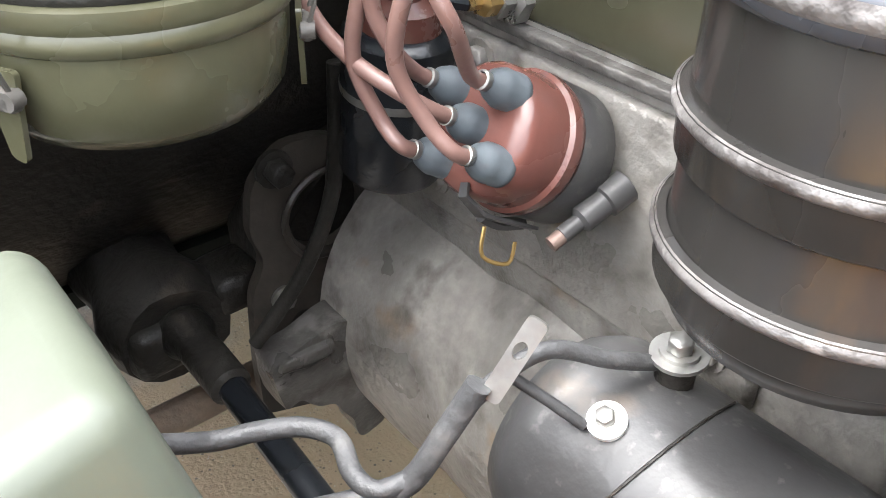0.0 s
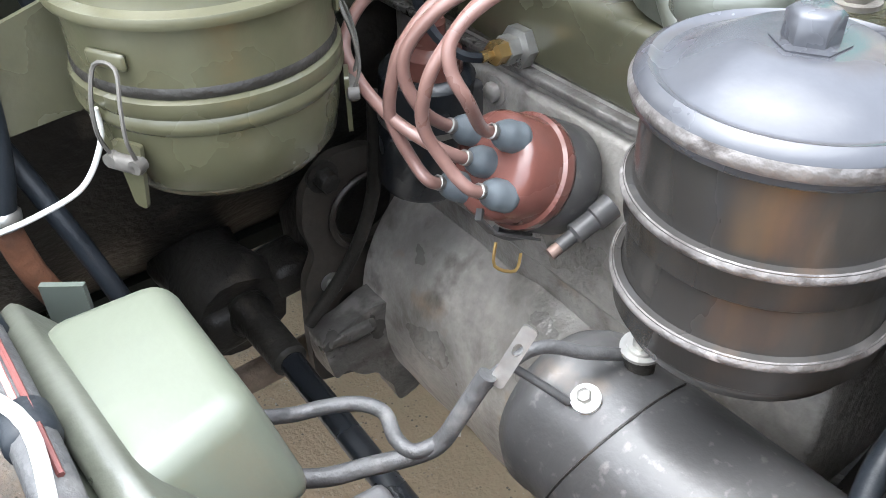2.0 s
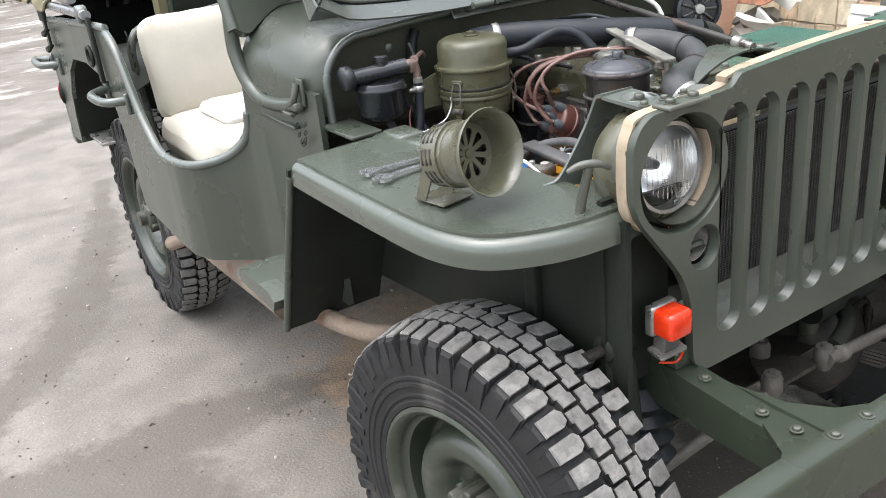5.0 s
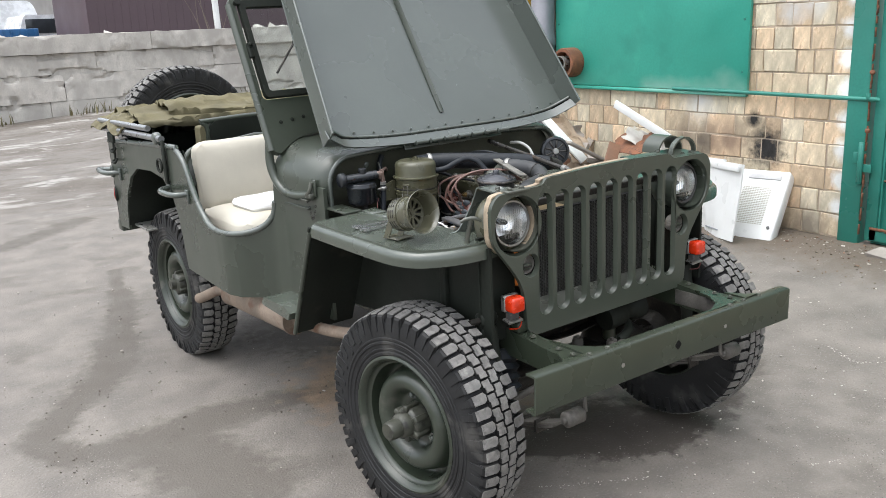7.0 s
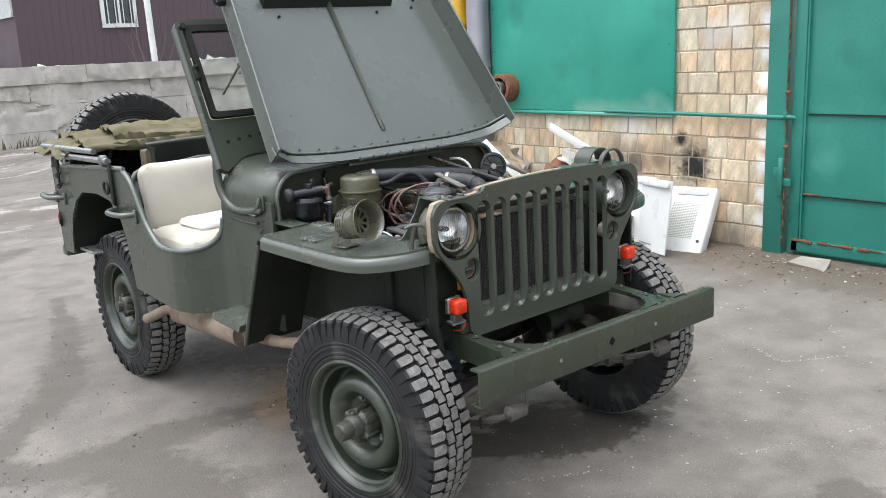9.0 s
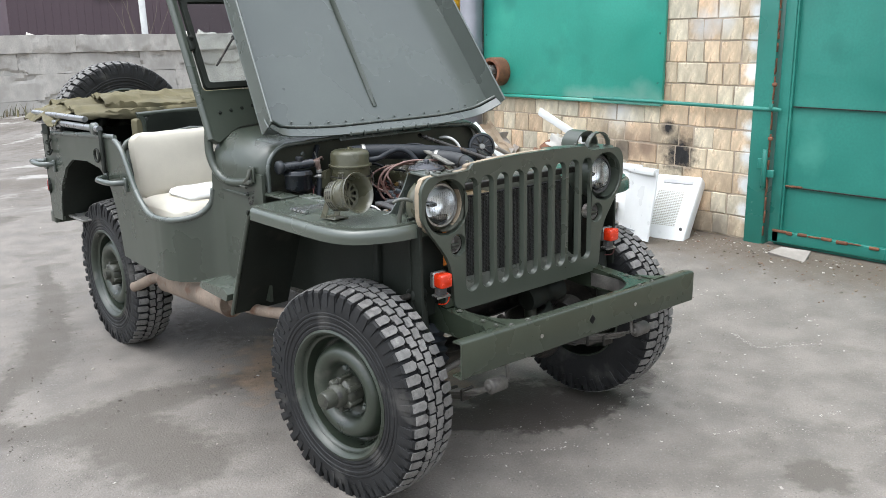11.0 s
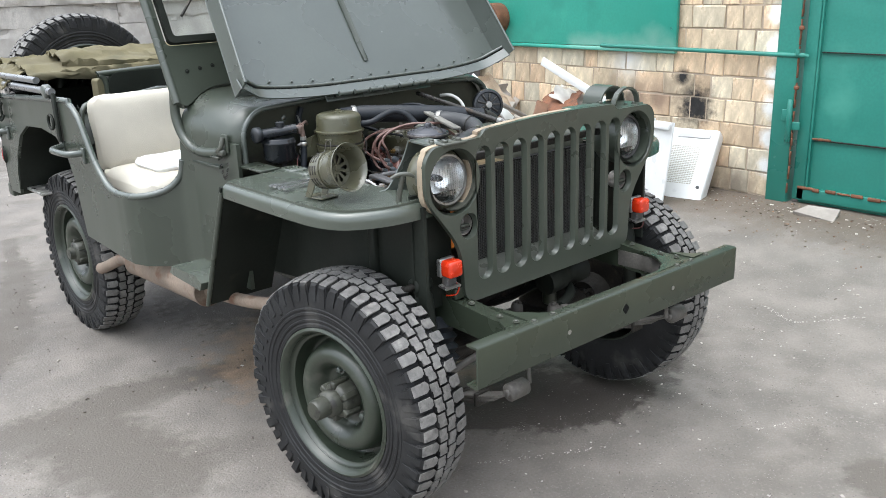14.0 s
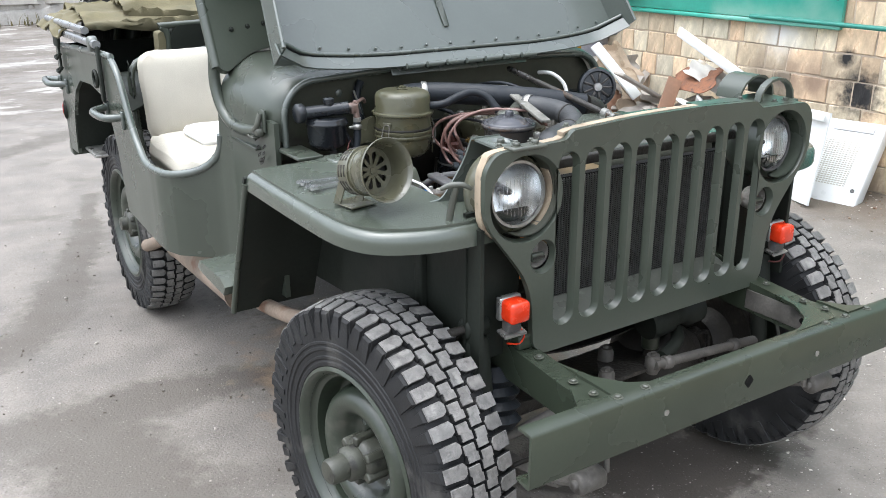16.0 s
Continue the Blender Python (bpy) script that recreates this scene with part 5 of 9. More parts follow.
def build_wing(s):
    wing = new("front_wing")
    wing.parent = jeep
    wing.empty_display_size = 0.1
    edge = [Vector((p[0], p[1], 0)) for p in WING]
    P = smoothed(edge, 4)
    k = len(P) - 1
    inner = lambda p: Vector((-0.461, p.y, 0))

    def top(u, v):
        p = P[round(u * k)]
        q = inner(p)
        if p.y < -0.06:
            # the rounded front fans out from the corner of the bay
            q = Vector((max(p.x + 0.02, -0.461), -0.06, 0))
            q += 0.02 * (p - q)
        c = p.lerp(q, v)
        return (-s * c.x, c.y, FZ - 0.003 * (1 - v) ** 2)

    bm = sheet(B(), top, k, 8, 0.006 * s)
    part("top", bm, OLIVE_SKYLIT, wing)
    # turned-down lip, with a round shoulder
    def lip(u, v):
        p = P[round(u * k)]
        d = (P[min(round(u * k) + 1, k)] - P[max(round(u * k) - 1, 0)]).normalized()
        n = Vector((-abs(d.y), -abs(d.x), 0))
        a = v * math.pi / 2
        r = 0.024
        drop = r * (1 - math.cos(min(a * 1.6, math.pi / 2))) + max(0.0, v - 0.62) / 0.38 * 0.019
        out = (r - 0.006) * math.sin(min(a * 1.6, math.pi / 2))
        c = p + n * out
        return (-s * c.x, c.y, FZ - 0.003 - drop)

    part("lip", sheet(B(), lip, k, 8, 0.005 * s), OLIVE_SKYLIT, wing, smooth=60)
    # rear skirt down to the step
    def skirt(u, v):
        return (s * (0.735 - 0.246 * u), 0.452 + 0.19 * v, FZ - 0.015 - 0.43 * v)

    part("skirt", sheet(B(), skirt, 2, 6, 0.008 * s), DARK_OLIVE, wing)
    pts = [(s * 0.730, 0.458, FZ - 0.030), (s * 0.732, 0.55, 0.70), (s * 0.732, 0.642, 0.495)]
    part("skirt_edge", tube(B(), pts, 0.008, 8, 2), OLIVE, wing)
    # ribs pressed into the rear inner top
    part("pressing", box(B(), (s * 0.506, 0.315, FZ + 0.001), (0.062, 0.30, 0.010), bev=0.004), OLIVE_SKYLIT, wing)
    for y, long in ((0.422, 0.076), (0.340, 0.060), (0.270, 0.048)):
        bm = B()
        box(bm, (s * 0.492, y, FZ + 0.005), (0.058, long, 0.014), bev=0.006)
        part("rib", bm, OLIVE_SKYLIT, wing)
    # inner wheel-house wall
    # the well's shade is put into this dark olive
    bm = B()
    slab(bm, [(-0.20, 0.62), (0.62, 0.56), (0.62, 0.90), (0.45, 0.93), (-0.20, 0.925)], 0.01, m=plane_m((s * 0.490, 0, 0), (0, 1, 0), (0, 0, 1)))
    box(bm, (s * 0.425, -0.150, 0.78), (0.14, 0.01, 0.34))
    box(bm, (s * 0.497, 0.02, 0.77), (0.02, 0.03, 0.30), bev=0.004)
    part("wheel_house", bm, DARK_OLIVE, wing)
    if s < 0:
        bm = B()
        box(bm, (-0.545, 0.545, 0.942), (0.07, 0.14, 0.008), bev=0.002)
        part("rear_shelf", bm, OLIVE, wing)


mirror_pair(build_wing)

# -- grille --
GY = -0.205


def build_grille():
    gr = new("grille")
    gr.parent = jeep
    gr.matrix_basis = plane_m((0.008, GY, 0), (1, 0, 0), (0, 0, 1))   # z points to the front
    gr.empty_display_size = 0.1
    right = [(0.285, 1.106), (0.30, 1.088), (0.475, 1.084), (0.503, 1.050), (0.503, 0.945), (0.455, 0.885), (0.382, 0.790), (0.372, 0.645), (0.345, 0.622)]
    outer = rounded([(-0.10, 1.114), (0.10, 1.114)] + right + [(-x, z) for x, z in reversed(right)], [0, 0, 0.02, 0.012, 0.05, 0.04, 0.09, 0.10, 0.08, 0.03, 0.02] + [0.02, 0.03, 0.08, 0.10, 0.09, 0.04, 0.05, 0.012, 0.02])
    holes = []
    for k in range(9):
        x = (k - 4) * 0.0728
        holes.append((stadium(x, 0.683, 1.058, 0.0222), stadium(x, 0.677, 1.064, 0.0292)))
    for s in (-1, 1):
        holes.append((ring(s * 0.398, 0.980, 0.086, n=40), ring(s * 0.398, 0.980, 0.092, n=40)))
        holes.append((ring(s * 0.352, 0.848, 0.029, 0.033), ring(s * 0.352, 0.848, 0.034, 0.038)))
    part("face", slab(B(), outer, 0.016, holes), OLIVE, gr, smooth=60)
    # return flange round the top and sides, primed where the paint is off
    top = [(-0.470, 0.905), (-0.500, 0.945), (-0.503, 1.03), (-0.492, 1.065), (-0.465, 1.084), (-0.31, 1.089), (-0.285, 1.105), (-0.10, 1.114), (0.10, 1.114), (0.285, 1.105), (0.31, 1.089), (0.465, 1.084), (0.492, 1.065), (0.503, 1.03), (0.503, 0.95)]
    P = smoothed([(x, z, 0) for x, z in top], 4)
    k = len(P) - 1
    cut = next(i for i, p in enumerate(P) if p.x > 0.10)
    bm = sheet(B(), lambda u, v: (P[round(u * cut)].x, P[round(u * cut)].y, 0.002 - 0.020 * v), cut, 2, 0.004)
    part("top_flange", bm, PRIMER, gr, "bare beige-primed upper flange")
    bm = sheet(B(), lambda u, v: (P[cut + round(u * (k - cut))].x, P[cut + round(u * (k - cut))].y, 0.002 - 0.042 * v), k - cut, 2, 0.004)
    part("top_flange", bm, OLIVE, gr)
    for x in (-0.44, -0.40, -0.36, -0.27, -0.15, 0.0, 0.15, 0.27, 0.40, 0.44):
        z = 1.090 if abs(x) > 0.3 else 1.110
        part("flange_bolt", hexbolt(B(), (x, z - 0.004, -0.025), (0, 1, 0), 0.0055, 0.007), OLIVE_WORN, gr)
    return gr


build_grille()


# -- bumper, chassis and running gear --
JI = JM.inverted()


def bolts(name, mat, parent, places, way, r, h, matrix=None):
    """One hexagon bolt object for each place, on one shared mesh."""
    bm = hexbolt(B(), (0, 0, 0), way, r, h)
    first = finish(bm, name, mat, parent, matrix=(matrix or Matrix.Identity(4)) @ Matrix.Translation(places[0]))
    for p in places[1:]:
        o = new(name, first.data)
        o.parent = parent
        o.matrix_basis = (matrix or Matrix.Identity(4)) @ Matrix.Translation(p)
    return first


def build_bumper():
    bp = new("front_bumper")
    bp.parent = jeep
    bp.matrix_basis = pose(0, 0, -0.014, 0, 1.0, 0)
    bp.empty_display_size = 0.1
    # a channel open to the rear, its ends left square
    c = [(0.0, 0.0), (0.0, 0.105), (-0.006, 0.111), (-0.040, 0.111), (-0.040, 0.105), (-0.008, 0.105), (-0.006, 0.10), (-0.006, 0.008), (-0.01, 0.005), (-0.040, 0.005), (-0.040, 0.0), (-0.006, -0.004)]
    bm = slab(B(), c, 1.19, m=plane_m((0.595, -0.495, 0.534), (0, -1, 0), (0, 0, 1)))
    part("channel", bm, OLIVE_SHADED, bp, "olive steel channel bumper with chipped paint")
    # a flat black diamond gives the crank hole its shade
    part("crank_hole", slab(B(), rounded([(-0.015, 0), (0, -0.017), (0.015, 0), (0, 0.017)], 0.005), 0.003, m=plane_m((0, -0.4935, 0.588), (1, 0, 0), (0, 0, 1))), CORE, bp, "flat dark diamond for the shaded crank hole")
    # bright discs stand for light seen through two holes
    for x, z in ((-0.25, 0.588), (0.235, 0.592)):
        part("bolt_hole", cyl(B(), (x, -0.4935, z), (0, -1, 0), 0.007, 0.003, 12), ZINC, bp)
    bolts("bumper_bolt", OLIVE_WORN, bp, [(-0.365, -0.470, 0.645), (-0.29, -0.470, 0.645), (0.29, -0.470, 0.645), (0.365, -0.470, 0.645), (0.45, -0.47, 0.645)], (0, 0, 1), 0.0075, 0.006)


build_bumper()


def build_chassis():
    for s in (-1, 1):
        # side rail with its front horn
        rail = [(-0.47, 0.545), (-0.47, 0.625), (-0.36, 0.622), (-0.22, 0.634), (-0.10, 0.655), (0.05, 0.672), (0.30, 0.67), (0.6, 0.60), (2.5, 0.60), (2.5, 0.50), (0.6, 0.49), (0.30, 0.56), (0.05, 0.575), (-0.15, 0.555)]
        bm = slab(B(), rail, 0.05, m=plane_m((s * 0.37 + (0.025 if s > 0 else -0.025) - (0.05 if s > 0 else 0), 0, 0), (0, 1, 0), (0, 0, 1)))
        part("frame_rail", bm, OLIVE_SHADED, jeep)
        # gusset between rail and bumper
        g = [(0.345, -0.465), (0.20, -0.465), (0.235, -0.452), (0.285, -0.425), (0.325, -0.37), (0.345, -0.28)]
        bm = slab(B(), [(s * x, y) for x, y in g], 0.008, m=Matrix.Translation((0, 0, 0.621)))
        slab(bm, [(s * x, y) for x, y in [(0.395, -0.465), (0.47, -0.465), (0.43, -0.44), (0.395, -0.38)]], 0.008, m=Matrix.Translation((0, 0, 0.621)))
        part("gusset", bm, OLIVE_SHADED, jeep)
        bolts("gusset_bolt", OLIVE_WORN, jeep, [(s * 0.37, -0.42, 0.627), (s * 0.37, -0.36, 0.626), (s * 0.37, -0.25, 0.634)], (0, 0, 1), 0.0068, 0.006)
        bm = B()
        box(bm, (s * 0.37, -0.19, 0.655), (0.05, 0.045, 0.035), bev=0.006)
        part("grille_bracket", bm, OLIVE_SHADED, jeep)
        # leaf spring with shackle
        sp = new("leaf_spring")
        sp.parent = jeep
        sp.empty_display_size = 0.1
        for k in range(5):
            l0, l1 = -0.42 + 0.07 * k, 0.46 - 0.09 * k
            bm = sheet(B(), lambda u, v: (s * (0.37 - 0.022 + 0.044 * v), l0 + (l1 - l0) * u, 0.318 - 0.009 * k + 0.11 * ((l0 + (l1 - l0) * u) / 0.43) ** 2), 14, 1, 0.007)
            part("leaf", bm, DUSTY_IRON, sp)
        part("bushing", cyl(B(), (s * 0.375 - 0.034, -0.425, 0.432), (1, 0, 0), 0.025, 0.068, 22, 0.005), DUSTY_IRON, sp)
        part("bushing_pin", cyl(B(), (s * 0.375 - 0.044, -0.425, 0.432), (1, 0, 0), 0.011, 0.088, 12, 0.002), DUSTY_IRON, sp)
        part("shackle_link", tube(B(), [(s * 0.324, -0.425, 0.432), (s * 0.324, -0.42, 0.49), (s * 0.324, -0.405, 0.545)], 0.006, 8, 3), DUSTY_IRON, sp)
        for yy in (-0.06, 0.06):
            part("u_bolt", tube(B(), [(s * 0.335, yy, 0.27), (s * 0.335, yy, 0.40), (s * 0.37, yy, 0.42), (s * 0.405, yy, 0.40), (s * 0.405, yy, 0.27)], 0.007, 6, 3), CAST_DARK, sp)
        for y in (-0.28, -0.20, 0.25):
            part("clip", box(B(), (s * 0.37, y, 0.318 + 0.11 * (y / 0.43) ** 2 - 0.012), (0.054, 0.012, 0.042), bev=0.003), CAST_DARK, sp)
        # shock absorber
        sh = new("shock_absorber")
        sh.parent = jeep
        sh.empty_display_size = 0.1
        part("body", lathe(B(), [(0, 0), (0.02, 0), (0.022, 0.02), (0.022, 0.12), (0.030, 0.125), (0.030, 0.24), (0.024, 0.25), (0, 0.25)], axis((s * 0.465, -0.182, 0.42), (0, 0.14, 1)), 18), DARK_OLIVE, sh)
        part("eye", cyl(B(), (s * 0.465 - 0.03, -0.145, 0.690), (1, 0, 0), 0.024, 0.06, 14, 0.005), DARK_OLIVE, sh)
        part("pin", cyl(B(), (s * 0.40, -0.145, 0.690), (s, 0, 0), 0.010, 0.13, 10), CAST_DARK, sh)
    # front axle
    ax = new("front_axle")
    ax.parent = jeep
    ax.empty_display_size = 0.1
    part("tube", cyl(B(), (-0.50, 0, 0.362), (1, 0, 0), 0.036, 1.0, 18), CAST_DARK, ax)
    part("differential", lathe(B(), [(0, -0.10), (0.05, -0.10), (0.10, -0.06), (0.125, 0.0), (0.10, 0.06), (0.05, 0.10), (0, 0.10)], axis((0.24, 0, 0.365), (1, 0, 0)), 24), CAST_DARK, ax)
    part("cover", lathe(B(), [(0.11, 0), (0.105, 0.03), (0.07, 0.055), (0, 0.065)], axis((0.24, -0.06, 0.365), (0, -1, 0)), 24), CAST_DARK, ax)
    for s in (-1, 1):
        part("knuckle", lathe(B(), [(0, -0.07), (0.06, -0.07), (0.085, -0.03), (0.085, 0.03), (0.06, 0.07), (0, 0.07)], axis((s * 0.50, 0, 0.362), (1, 0, 0)), 20), CAST_DARK, ax)
    boot = [(0, -0.075), (0.036, -0.075)] + [(0.040 + 0.014 * (k % 2), -0.070 + 0.016 * k) for k in range(9)] + [(0.030, 0.072), (0, 0.074)]
    part("rubber_boot", lathe(B(), boot, axis((-0.395, -0.135, 0.495), (0.1, 0.25, 1)), 22), HOSE, jeep, "black ribbed rubber boot")
    part("steering_arm", tube(B(), [(-0.50, -0.03, 0.40), (-0.48, -0.10, 0.385), (-0.50, -0.145, 0.367)], 0.020, 10, 3), CAST_DARK, jeep)
    st = new("steering_linkage")
    st.parent = jeep
    st.empty_display_size = 0.1
    part("tie_rod", tube(B(), [(-0.50, -0.145, 0.365), (-0.10, -0.18, 0.455)], 0.0115, 14, 1), DUSTY_IRON, st)
    part("tie_rod", tube(B(), [(0.04, -0.20, 0.475), (0.46, -0.18, 0.425)], 0.0125, 14, 1), DUSTY_IRON, st)
    for p in ((-0.14, -0.178, 0.448), (0.09, -0.20, 0.469), (0.36, -0.186, 0.437)):
        part("clamp", cyl(B(), Vector(p) - Vector((0.018, 0, -0.003)), (1, 0.02, -0.1), 0.0175, 0.026, 14, 0.003), DUSTY_IRON, st)
    part("bell_crank", slab(B(), rounded([(-0.11, -0.025), (0.06, -0.025), (0.06, 0.01), (-0.01, 0.10), (-0.04, 0.10), (-0.11, 0.01)], 0.015), 0.012, m=Matrix.Translation((-0.01, -0.165, 0.452)) @ Matrix.Scale(0.8, 4)), CAST_DARK, st)
    for x, y in ((-0.10, -0.18), (0.05, -0.185), (-0.02, -0.09)):
        part("ball_joint", lathe(B(), [(0, -0.026), (0.014, -0.026), (0.020, -0.012), (0.020, 0.014), (0.016, 0.019), (0.016, 0.024), (0.007, 0.024), (0.007, 0.031), (0, 0.031)], Matrix.Translation((x, y, 0.470)), 18), DUSTY_IRON, st)
    # steering box and front cross member
    bm = B()
    cyl(bm, (0.155, -0.075, 0.44), (0.03, 0.05, 1), 0.024, 0.26, 18, 0.004)
    cyl(bm, (0.157, -0.071, 0.52), (0.03, 0.05, 1), 0.028, 0.012, 18, 0.003)
    part("steering_box", bm, OLIVE_SHADED, jeep)
    part("steering_shaft", lathe(B(), [(0, 0), (0.045, 0), (0.048, 0.01), (0.048, 0.07), (0.038, 0.08), (0.038, 0.12), (0.050, 0.13), (0.050, 0.17), (0, 0.17)], axis((0.10, -0.10, 0.535), (0.9, -0.05, 0.1)), 22), DARK_OLIVE, jeep)
    part("pitman_arm", tube(B(), [(0.20, -0.12, 0.50), (0.16, -0.16, 0.49), (0.08, -0.185, 0.48)], 0.017, 10, 3), DARK_OLIVE, jeep)
    part("rubber_mount", lathe(B(), [(0, 0), (0.035, 0), (0.04, 0.015), (0.03, 0.03), (0.03, 0.05), (0, 0.05)], Matrix.Translation((-0.17, -0.06, 0.575)), 18), DARK_OLIVE, jeep)
    part("lower_hose", tube(B(), [(-0.10, -0.05, 0.66), (-0.12, -0.03, 0.60), (-0.05, 0.02, 0.56), (0.02, 0.10, 0.60)], 0.024, 12, 4), HOSE, jeep)
    part("cross_member", tube(B(), [(-0.37, -0.02, 0.60), (-0.2, -0.02, 0.575), (0.2, -0.02, 0.575), (0.37, -0.02, 0.60)], 0.032, 12, 4), CAST_DARK, jeep)
    bm = B()
    box(bm, (0.02, 0.12, 0.50), (0.26, 0.22, 0.10), bev=0.03)
    box(bm, (0.09, 0.42, 0.44), (0.14, 0.45, 0.12), bev=0.04)
    part("sump", bm, CAST_DARK, jeep, "dark oily sump")
    # two added dark sheets keep bright ground from showing under the front
    bm = sheet(B(), lambda u, v: (-0.31 + 0.62 * u, -0.04 + 0.42 * v, 0.455 + 0.05 * (2 * u - 1) ** 2 + 0.03 * (1 - v) ** 2), 10, 6, 0.004)
    part("belly_plate", bm, CAST_DARK, jeep, "added dark plate that hides the ground under the engine")
    bm = sheet(B(), lambda u, v: (-0.30 + 0.60 * u, -0.10 + 0.14 * v, 0.410 + 0.02 * (2 * u - 1) ** 2), 8, 3, 0.004)
    part("splash_pan", bm, CAST_DARK, jeep, "added black sheet that hides the bright ground under the radiator")
    part("rail_inner_plate", box(B(), (0.3430, -0.315, 0.588), (0.003, 0.20, 0.052), bev=0.001), DUSTY_IRON, jeep, "dusty inner face of the frame rail")
    # black disc in place of a shaded hole
    part("plate_hole", cyl(B(), (0.3420, -0.385, 0.588), (-1, 0, 0), 0.008, 0.002, 14), CORE, jeep)
    # added dark bar that fills the gap behind the grille foot with shade
    part("front_bearer", box(B(), (0, 0.03, 0.565), (0.66, 0.06, 0.075), bev=0.01), CAST_DARK, jeep)
    bm = B()
    cyl(bm, (-0.55, 2.035, 0.366), (1, 0, 0), 0.04, 1.1, 18)
    lathe(bm, [(0, -0.10), (0.05, -0.10), (0.10, -0.06), (0.125, 0.0), (0.10, 0.06), (0.05, 0.10), (0, 0.10)], axis((0.2, 2.035, 0.366), (1, 0, 0)), 24)
    part("rear_axle", bm, CAST_DARK, jeep)
    for s in (-1, 1):
        part("rear_spring", sheet(B(), lambda u, v: (s * (0.40 + 0.05 * v), 1.6 + 0.87 * u, 0.33 + 0.12 * (2 * u - 1) ** 2), 12, 1, 0.03), CAST_DARK, jeep)
    # exhaust along the side
    ex = new("exhaust")
    ex.parent = jeep
    ex.empty_display_size = 0.1
    part("silencer", lathe(B(), [(0, 0.004), (0.046, 0.004), (0.056, 0.0), (0.058, 0.006), (0.055, 0.012), (0.054, 0.60), (0.057, 0.606), (0.055, 0.612), (0.046, 0.62), (0.03, 0.645), (0, 0.65)], axis((-0.648, 0.80, 0.482), (0, 1, -0.045)), 26), RUST_PIPE, ex, "dusty pinkish-brown silencer")
    part("tail_pipe", tube(B(), [(-0.655, 1.38, 0.445), (-0.66, 1.47, 0.455), (-0.67, 1.56, 0.43), (-0.69, 1.66, 0.385), (-0.70, 1.70, 0.37)], 0.024, 12, 5), RUST_PIPE, ex)
    part("front_pipe", tube(B(), [(-0.645, 0.82, 0.482), (-0.63, 0.60, 0.495), (-0.58, 0.42, 0.515), (-0.40, 0.32, 0.52), (-0.10, 0.35, 0.52)], 0.022, 12, 5), RUST_PIPE, ex)
    # step by the skirt
    bm = slab(B(), [(0.625, 0.580), (0.66, 0.598), (0.84, 0.592), (0.86, 0.566), (0.84, 0.560), (0.64, 0.552)], 0.115, m=plane_m((-0.755, 0, 0), (0, 1, 0), (0, 0, 1)))
    part("side_step", bm, OLIVE_SKYLIT, jeep)


build_chassis()


